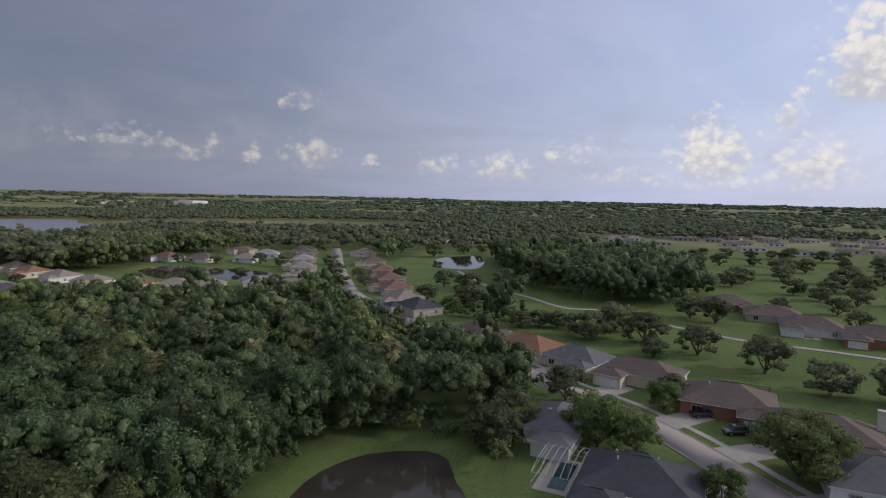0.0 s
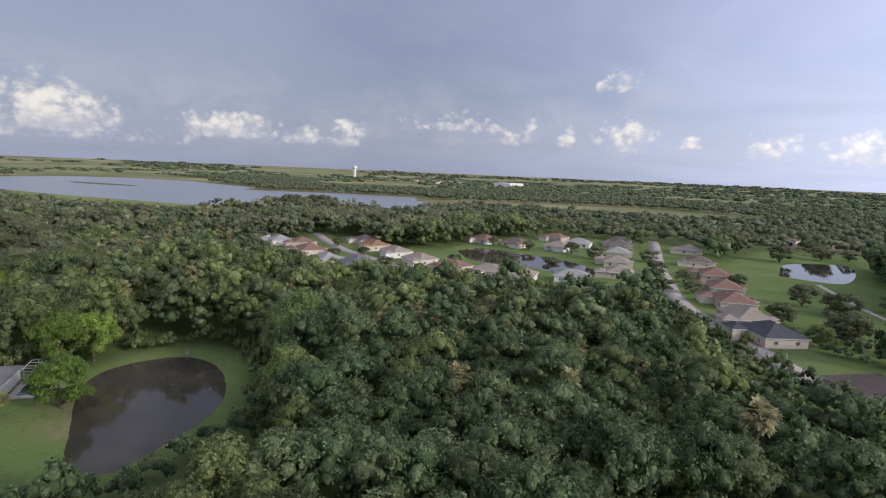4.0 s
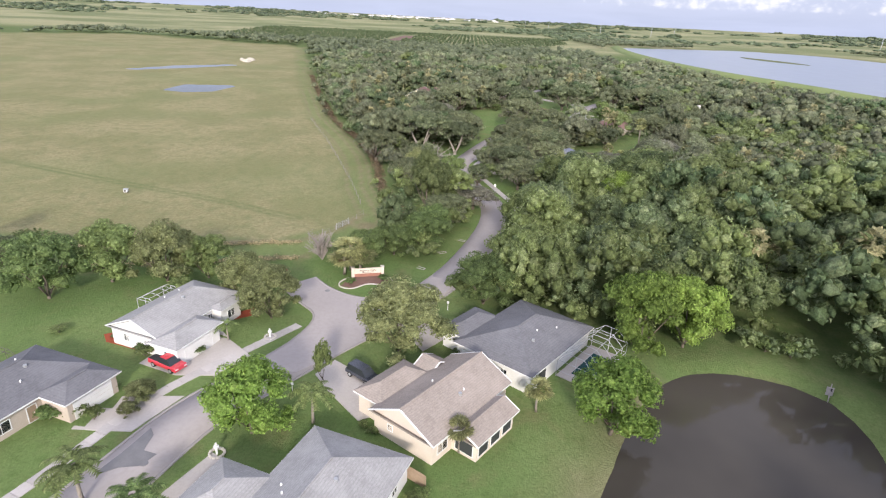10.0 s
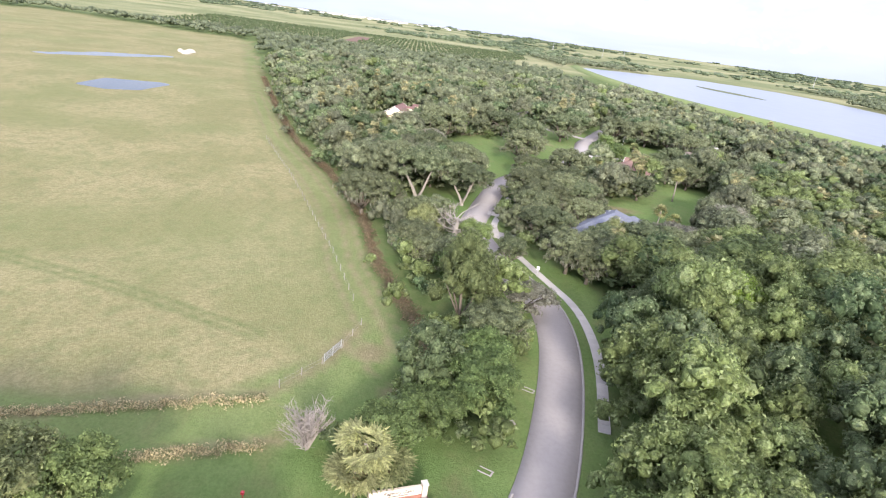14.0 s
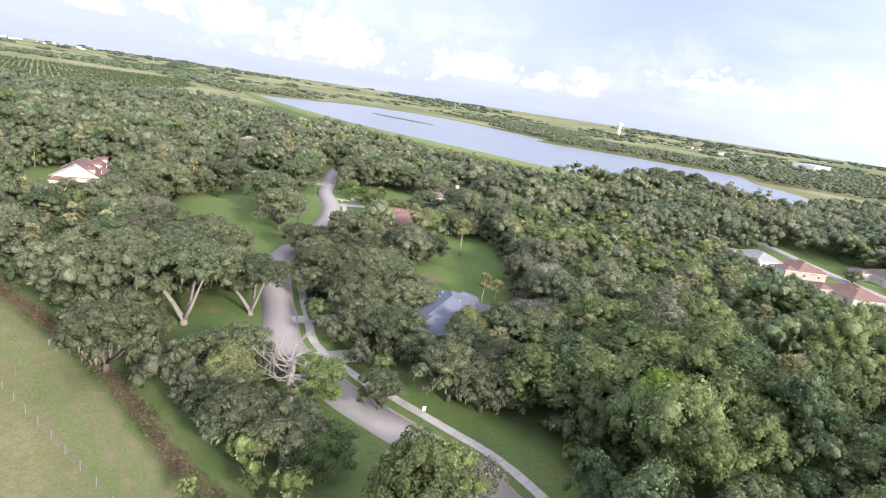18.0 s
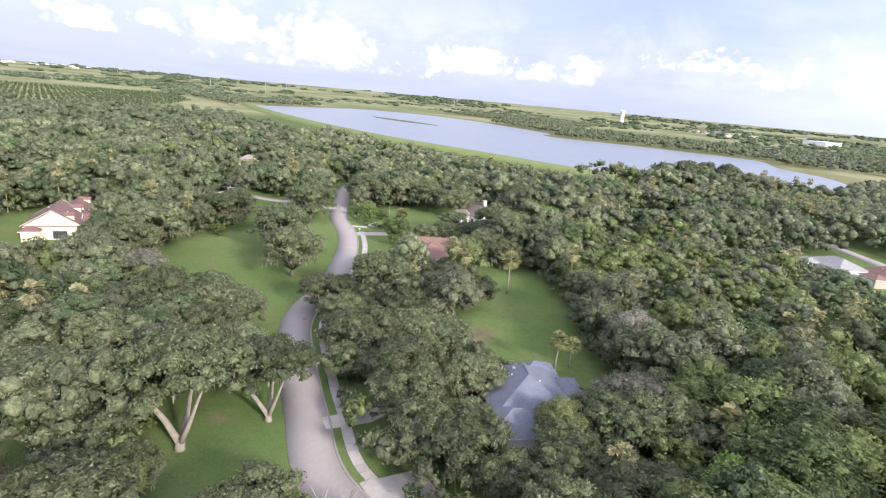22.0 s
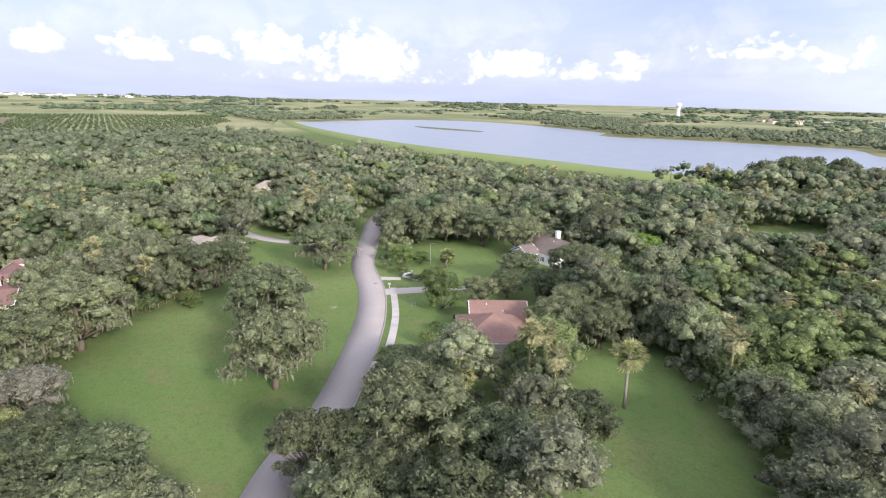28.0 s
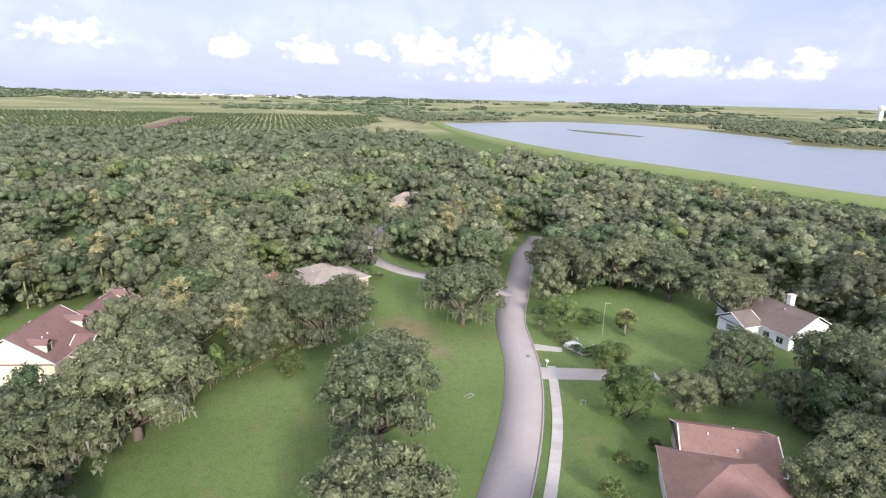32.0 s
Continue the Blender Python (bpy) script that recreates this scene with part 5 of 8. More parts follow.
# ---------------------------------------------------------------- trees
def ball(n=2):
    """A low ball: corners and triangles, welded."""
    if n == 1:
        p = (1 + 5 ** 0.5) / 2
        v = np.array([(-1, p, 0), (1, p, 0), (-1, -p, 0), (1, -p, 0), (0, -1, p), (0, 1, p), (0, -1, -p), (0, 1, -p), (p, 0, -1), (p, 0, 1), (-p, 0, -1), (-p, 0, 1)]) / np.hypot(1, p)
        near = np.linalg.norm(v[:, None] - v[None], axis=2) < 1.1
        f = [(a, b, c) for a in range(12) for b in range(a + 1, 12) for c in range(b + 1, 12) if near[a, b] and near[b, c] and near[a, c]]
        return v, np.array([t if np.dot(np.cross(v[t[1]] - v[t[0]], v[t[2]] - v[t[0]]), v[t[0]]) > 0 else t[::-1] for t in f])
    g = np.linspace(-1, 1, n + 1)
    seen, v, f = {}, [], []
    for axis in range(3):
        for s in (-1, 1):
            ids = np.zeros((n + 1, n + 1), int)
            for i, a in enumerate(g):
                for j, b in enumerate(g):
                    p = np.insert(np.array([a, b]), axis, s)
                    key = tuple(np.round(p, 4))
                    if key not in seen:
                        seen[key] = len(v)
                        v.append(p / np.linalg.norm(p))
                    ids[i, j] = seen[key]
            for i in range(n):
                for j in range(n):
                    q = [ids[i, j], ids[i + 1, j], ids[i + 1, j + 1], ids[i, j + 1]]
                    q = q if (s > 0) == (axis != 1) else q[::-1]
                    f += [(q[0], q[1], q[2]), (q[0], q[2], q[3])]
    return np.array(v), np.array(f)


def crown(seed, radius, base, top, lobes, clumps, size, core=2, spread=0.86, up=-0.3, lobe=0.30, fill=0.90, peak=0.0):
    """Corners and triangles of a crown: a dome of uneven, bumpy lobes, each set with many small leaf sprays, with gaps between them."""
    rng = np.random.default_rng(seed)
    k = np.arange(lobes)
    turn, out = k * 2.4 + rng.uniform(0, 0.9, lobes), np.sqrt((k + 0.4) / lobes) * spread * rng.uniform(0.80, 1.12, lobes)
    tall = top - base
    lr = radius * lobe * rng.uniform(0.65, 1.25, lobes) * (1.15 - 0.3 * out)
    if lobes < 4:
        lr = np.full(lobes, radius * (0.8 if lobes < 3 else 0.62))
    cz = base + tall * (0.20 + 0.62 * np.sqrt(np.clip(1 - (0.95 * out) ** 2, 0, 1)) + rng.uniform(-0.13, 0.10, lobes))
    cz = cz * (1 - peak) + peak * (base + tall * (0.14 + 0.80 * np.clip(1.0 - out, 0, 1) ** 0.85))
    under = rng.uniform(0, 1, lobes) < 0.22
    cz = np.where(under & (lobes > 8), base + tall * rng.uniform(0.18, 0.42, lobes), cz)
    c = np.stack([np.cos(turn) * out * radius, np.sin(turn) * out * radius, cz], 1)
    squash = np.clip(tall / (2.0 * radius), 0.7, 1.35)
    pick = rng.choice(lobes, clumps * 2, p=lr ** 2 / np.sum(lr ** 2))
    d = rng.normal(size=(clumps * 2, 3))
    d /= np.linalg.norm(d, axis=1)[:, None]
    d[:, 2] = np.where(d[:, 2] < up, -d[:, 2], d[:, 2])
    p = c[pick] + d * (lr[pick] * rng.uniform(0.78, 1.16, clumps * 2))[:, None] * [1, 1, squash]
    deep = np.min(np.linalg.norm((p[:, None] - c[None]) / [1, 1, squash], axis=2) / lr[None], axis=1)
    keep = np.argsort(-deep + rng.uniform(0, 0.3, clumps * 2))[:clumps]
    p, d = p[keep], d[keep]
    n = d + rng.normal(size=p.shape) * 0.48 + [0, 0, 0.25]
    n /= np.linalg.norm(n, axis=1)[:, None]
    t = np.cross(n, rng.normal(size=p.shape))
    t /= np.linalg.norm(t, axis=1)[:, None]
    u = np.cross(n, t)
    s = size * rng.uniform(0.6, 1.5, (clumps, 1))
    j = lambda: rng.uniform(0.6, 1.3, (clumps, 1))
    v = np.stack([p + t * s * 1.12 * j(), p - t * s * 0.5 * j() + u * s * 0.62 * j(), p - t * s * 0.6 * j() - u * s * 0.62 * j() + n * s * rng.uniform(-0.3, 0.3, (clumps, 1))], 1).reshape(-1, 3)
    f = np.arange(clumps * 3).reshape(-1, 3)
    if core:
        bv, bf = ball(core)
        bump = rng.uniform(0.50, 1.20, (lobes, len(bv), 1))
        cv = (c[:, None] + bv[None] * bump * (lr * fill)[:, None, None] * [1, 1, squash]).reshape(-1, 3)
        cf = (bf[None] + (np.arange(lobes) * len(bv))[:, None, None]).reshape(-1, 3) + len(v)
        v, f = np.vstack([v, cv]), np.vstack([f, cf])
    return v, f


def strips(seed, points, count, length, width):
    """Hanging strands of moss below some of the leaf sprays."""
    rng = np.random.default_rng(seed)
    p = points[rng.choice(len(points), count)] - [0, 0, 0.1]
    b = rng.uniform(0, 6.28, count)
    side = np.stack([np.cos(b), np.sin(b), np.zeros(count)], 1) * (width * rng.uniform(0.5, 1.3, count))[:, None]
    drop = np.stack([rng.normal(0, 0.12, count), rng.normal(0, 0.12, count), -rng.uniform(0.4, 1.3, count) * length], 1)
    v = np.stack([p - side, p + side, p + side * 0.25 + drop, p - side * 0.25 + drop], 1).reshape(-1, 3)
    return v, np.arange(count * 4).reshape(-1, 4)


def limbs(bm, seed, reach, base, top, count, thick, sides=6):
    """Spreading limbs from the fork of a trunk."""
    rng = random.Random(seed)
    for i in range(count):
        a = i * 2.4 + rng.uniform(-0.4, 0.4)
        r, h = reach * rng.uniform(0.55, 0.85), base + (top - base) * rng.uniform(0.35, 0.75)
        mid = Vector((math.cos(a + 0.2) * r * 0.45, math.sin(a + 0.2) * r * 0.45, base * 0.75 + (h - base * 0.75) * 0.40))
        n = len(bm.verts)
        tube(bm, [(0, 0, base * 0.72), mid, (math.cos(a) * r, math.sin(a) * r, h)], (thick * 0.6, thick * 0.42, thick * 0.12), sides)
        bm.verts.ensure_lookup_table()
        bm.faces.new((bm.verts[8], bm.verts[n], bm.verts[n + 1]))


def fan(seed, count, length, z, droop=0.5, low=-1.1, high=1.45, blades=9, wide=0.11):
    """A round head of palmate fronds: each a stalk with a folded fan of pointed blades."""
    rng = np.random.default_rng(seed)
    v, f = [], []
    for i in range(count):
        a, rise = i * 2.4 + rng.uniform(-0.2, 0.2), low + (high - low) * ((i * 0.7549 + 0.3) % 1)
        h, side = np.array([math.cos(a), math.sin(a), 0]), np.array([-math.sin(a), math.cos(a), 0])
        out = h * math.cos(rise) + np.array([0, 0, math.sin(rise)])
        l = length * rng.uniform(0.85, 1.12)
        c = np.array([0, 0, z]) + out * l * 0.50
        v += [np.array([0, 0, z]) - side * 0.05, np.array([0, 0, z]) + side * 0.05, c]
        f.append((len(v) - 3, len(v) - 2, len(v) - 1))
        for b in np.linspace(-1.35, 1.35, blades):
            d = out * math.cos(b) + side * math.sin(b)
            tip = c + d * l * 0.52 * rng.uniform(0.85, 1.1) - [0, 0, droop * l * 0.35 * (0.4 + abs(b) * 0.4)]
            mid = c + d * l * 0.28
            across = np.cross(d, out * -math.sin(b) + side * math.cos(b) + 0.01) * 0.0 + (side * math.cos(b) - out * math.sin(b))
            v += [c, mid + across * wide * l * 0.5 - [0, 0, 0.03], tip, mid - across * wide * l * 0.5]
            k = len(v) - 4
            f += [(k, k + 1, k + 2), (k, k + 2, k + 3)]
    return np.array(v), np.array(f)


def feather(seed, count, length, z, droop=0.7):
    """Arching feathery fronds: a bent rib with narrow leaflets on both sides."""
    rng = np.random.default_rng(seed)
    v, f = [], []
    for i in range(count):
        a, rise = i * 2.4 + rng.uniform(-0.2, 0.2), rng.uniform(0.1, 1.2)
        l = length * rng.uniform(0.85, 1.1)
        h, side = np.array([math.cos(a), math.sin(a), 0]), np.array([-math.sin(a), math.cos(a), 0])
        at = lambda t: h * l * t * math.cos(rise * (1 - 0.35 * t)) + np.array([0, 0, z + l * (math.sin(rise) * t - droop * t * t)])
        for t in np.linspace(0.15, 0.98, 15):
            p, q = at(t), at(min(t + 0.07, 1.0))
            for s in (-1, 1):
                tip = q + side * s * 0.24 * l * (1.15 - 0.75 * abs(t - 0.45)) * 0.8 - [0, 0, 0.12 * l * 0.5]
                v += [p, q, tip]
                f.append((len(v) - 3, len(v) - 2, len(v) - 1))
    return np.array(v), np.array(f)


def make_tree(name, seed, radius, base, top, lobes, clumps, size, leaf, label, moss=0, limb=6, thick=0.35, bark=BARK, lobe=0.30, lean=(0.0, 0.0), peak=0.0, fork=False):
    """One tree with a trunk, a crown and, on live oaks, hanging moss; it stands at its own origin."""
    tree = empty(name, Matrix(), label, "tree")
    bm = bmesh.new()
    rng = random.Random(seed)
    if fork:
        tube(bm, [(0, 0, -0.3), (0, 0, 0.5), (0.05, 0.05, 1.2)], (thick * 1.4, thick * 1.1, thick * 0.9), 8)
        for a, reach, high in ((0.3, 0.62, 0.62), (2.5, 0.55, 0.75), (4.3, 0.75, 0.5)):
            d = Vector((math.cos(a), math.sin(a), 0))
            tube(bm, [(0, 0, 0.7), d * radius * reach * 0.3 + Vector((0, 0, base * 0.62)), d * radius * reach * 0.5 + Vector((0.5, -0.3, base * 0.95)), d * radius * reach + Vector((0, 0, base + (top - base) * high))], (thick * 0.75, thick * 0.6, thick * 0.45, thick * 0.14), 7)
    else:
        tube(bm, [(0, 0, -0.3), (rng.uniform(-0.15, 0.15), rng.uniform(-0.15, 0.15), base * 0.5), (0, 0, base), (rng.uniform(-0.4, 0.4), rng.uniform(-0.4, 0.4), base + (top - base) * 0.6)], (thick * 1.25, thick, thick * 0.85, thick * 0.3), 8)
        limbs(bm, seed, radius, base, top, limb, thick)
    if lean[0]:
        for v in bm.verts:
            h = min(max((v.co.z - 0.5) / (base + 1.0), 0), 1)
            v.co.x += lean[0] * h
            v.co.y += lean[1] * h
    part("trunk", bm, bark, tree, smooth=True)
    v, f = crown(seed, radius, base, top, lobes, clumps, size, core=1, lobe=lobe, fill=0.84, peak=peak)
    quads("crown", v + [lean[0], lean[1], 0], f, leaf, tree)
    if moss:
        sprays = v[:clumps * 3:3]
        edge = (sprays[:, 2] < base + 0.62 * (top - base)) & (np.hypot(sprays[:, 0], sprays[:, 1]) > 0.35 * radius)
        ob = quads("moss", *strips(seed, sprays[edge], moss, 1.1, 0.13), MOSS, tree)
        ob.location = (lean[0], lean[1], 0)
        ob["label"], ob["kind"] = "grey hanging moss", "stuff"
    return tree


def make_palm(name, seed, tall, length, count, label, leaf=PALM_LEAF, droop=0.6, skirt=True):
    palm = empty(name, Matrix(), label, "palm")
    bm = bmesh.new()
    tube(bm, [(0, 0, -0.3), (0.1, 0.05, tall * 0.35), (-0.08, 0.1, tall * 0.7), (0, 0, tall)], (0.24, 0.19, 0.18, 0.22), 8)
    part("trunk", bm, PALE_BARK, palm, smooth=True)
    quads("fronds", *(fan(seed, count, length, tall, 0.2) if skirt else feather(seed, count, length, tall, droop)), leaf, palm)
    if skirt:
        quads("dead_fronds", *fan(seed + 1, max(count // 6, 5), length * 0.75, tall - 0.2, 0.3, -1.35, -0.9), DRY_LEAF, palm)["label"] = "dry brown hanging fronds"
    return palm


DRY_LEAF = leaf_material("dry_frond", (0.24, 0.185, 0.105), (0.30, 0.235, 0.14), (0.34, 0.28, 0.18))
OLIVE_LEAF = leaf_material("olive_leaf", (0.170, 0.192, 0.084), (0.205, 0.225, 0.100), (0.31, 0.315, 0.16))
ROUND_LEAF = leaf_material("shade_tree_leaf", (0.138, 0.200, 0.072), (0.192, 0.248, 0.090), (0.25, 0.30, 0.125))
GREY_LEAF = leaf_material("grey_leaf", (0.205, 0.202, 0.155), (0.235, 0.23, 0.175), (0.28, 0.275, 0.22))
PROTO = {
    "oak": [make_tree("live_oak", 11 + i, 7.0, 2.0, 10.6, 74, 4200, 0.235, OAK_LEAF, "broad live oak with grey-green leaves and hanging moss", moss=300, limb=9, thick=0.42, lobe=0.195) for i in range(4)],
    "far_oak": [make_tree("live_oak", 21 + i, 7.0, 0.9, 10.6, 30, 1000, 0.48, OAK_LEAF, "broad live oak with grey-green leaves", limb=5, thick=0.42, lobe=0.30) for i in range(3)],
    "open_oak": [make_tree("live_oak", 26, 8.4, 4.4, 11.6, 80, 4600, 0.235, OAK_LEAF, "old live oak with a pale forked trunk and moss", moss=150, limb=5, thick=0.52, lobe=0.18, bark=PALE_BARK, lean=(-4.5, 1.5), fork=True)],
    "grey_oak": [make_tree("grey_oak", 29, 7.0, 2.0, 10.0, 48, 3000, 0.22, GREY_LEAF, "thin grey oak hung thickly with moss", moss=280, limb=9, thick=0.42, lobe=0.24)],
    "wood": [make_tree("woodland_tree", 31 + i, 3.6, 2.0, 12.8, 30, 3600, 0.185, WOOD_LEAF, "tall leafy woodland tree with a dense green crown", limb=4, thick=0.24, lobe=0.33, peak=0.3 + 0.15 * i) for i in range(4)],
    "round": [make_tree("shade_tree", 51 + i, 5.0, 0.4, 9.0, 44, 6000, 0.17, ROUND_LEAF, "round dark green shade tree on a lawn", limb=5, thick=0.22, lobe=0.26) for i in range(2)],
    "olive": [make_tree("olive_tree", 61, 5.2, 0.4, 9.2, 48, 7500, 0.17, OLIVE_LEAF, "full olive-green shade tree beside the street", limb=5, thick=0.2, lobe=0.25)],
    "lime": [make_tree("lime_green_tree", 71 + i, 5.2, 0.6, 8.8, 42, 5500, 0.19, LIME_LEAF, "bright lime-green leafy tree", limb=5, thick=0.2, lobe=0.27) for i in range(2)],
    "bay": [make_tree("moss_hung_tree", 74 + i, 5.4, 2.5, 13.5, 40, 6500, 0.19, ROUND_LEAF, "tall light green tree hung with moss by the pond", moss=90, limb=6, thick=0.3, lobe=0.29, peak=0.25) for i in range(2)],
    "cypress": [make_tree("column_cypress", 78, 1.0, 0.1, 6.2, 9, 500, 0.14, SHRUB_LEAF, "slim dark green column-shaped cypress", limb=2, thick=0.08, lobe=0.55)],
    "sabal": [make_palm("cabbage_palm", 81 + i, 6.5 + 1.2 * i, 2.6, 46, "cabbage palm with a round head of fan fronds", droop=0.55) for i in range(3)],
    "queen": [make_palm("queen_palm", 91, 5.2, 3.1, 20, "feathery green palm with arching fronds", leaf=SHRUB_LEAF, droop=0.7, skirt=False)],
    "bush": [make_tree("shrub", 101 + i, 1.0, 0.1, 1.5, 7, 300, 0.13, SHRUB_LEAF, "clipped round green shrub", limb=3, thick=0.05, lobe=0.5) for i in range(2)],
}


def plant(kind, x, y, scale=1.0, tall=1.0, seed=None, label=""):
    rng = random.Random(seed if seed is not None else int(x * 13.7 + y * 31.1))
    proto = rng.choice(PROTO[kind])
    ob = copy_thing(proto, pose(x, y, 0, 0, 0, 0 if kind == "open_oak" else rng.uniform(0, 360)))
    ob.scale = (scale, scale, scale * tall)
    ob["group"] = {"oak": "live oaks", "far_oak": "live oaks", "open_oak": "live oaks", "wood": "woodland trees", "sabal": "cabbage palms"}.get(kind, kind + " plants")
    if label:
        ob["label"] = label
    return ob


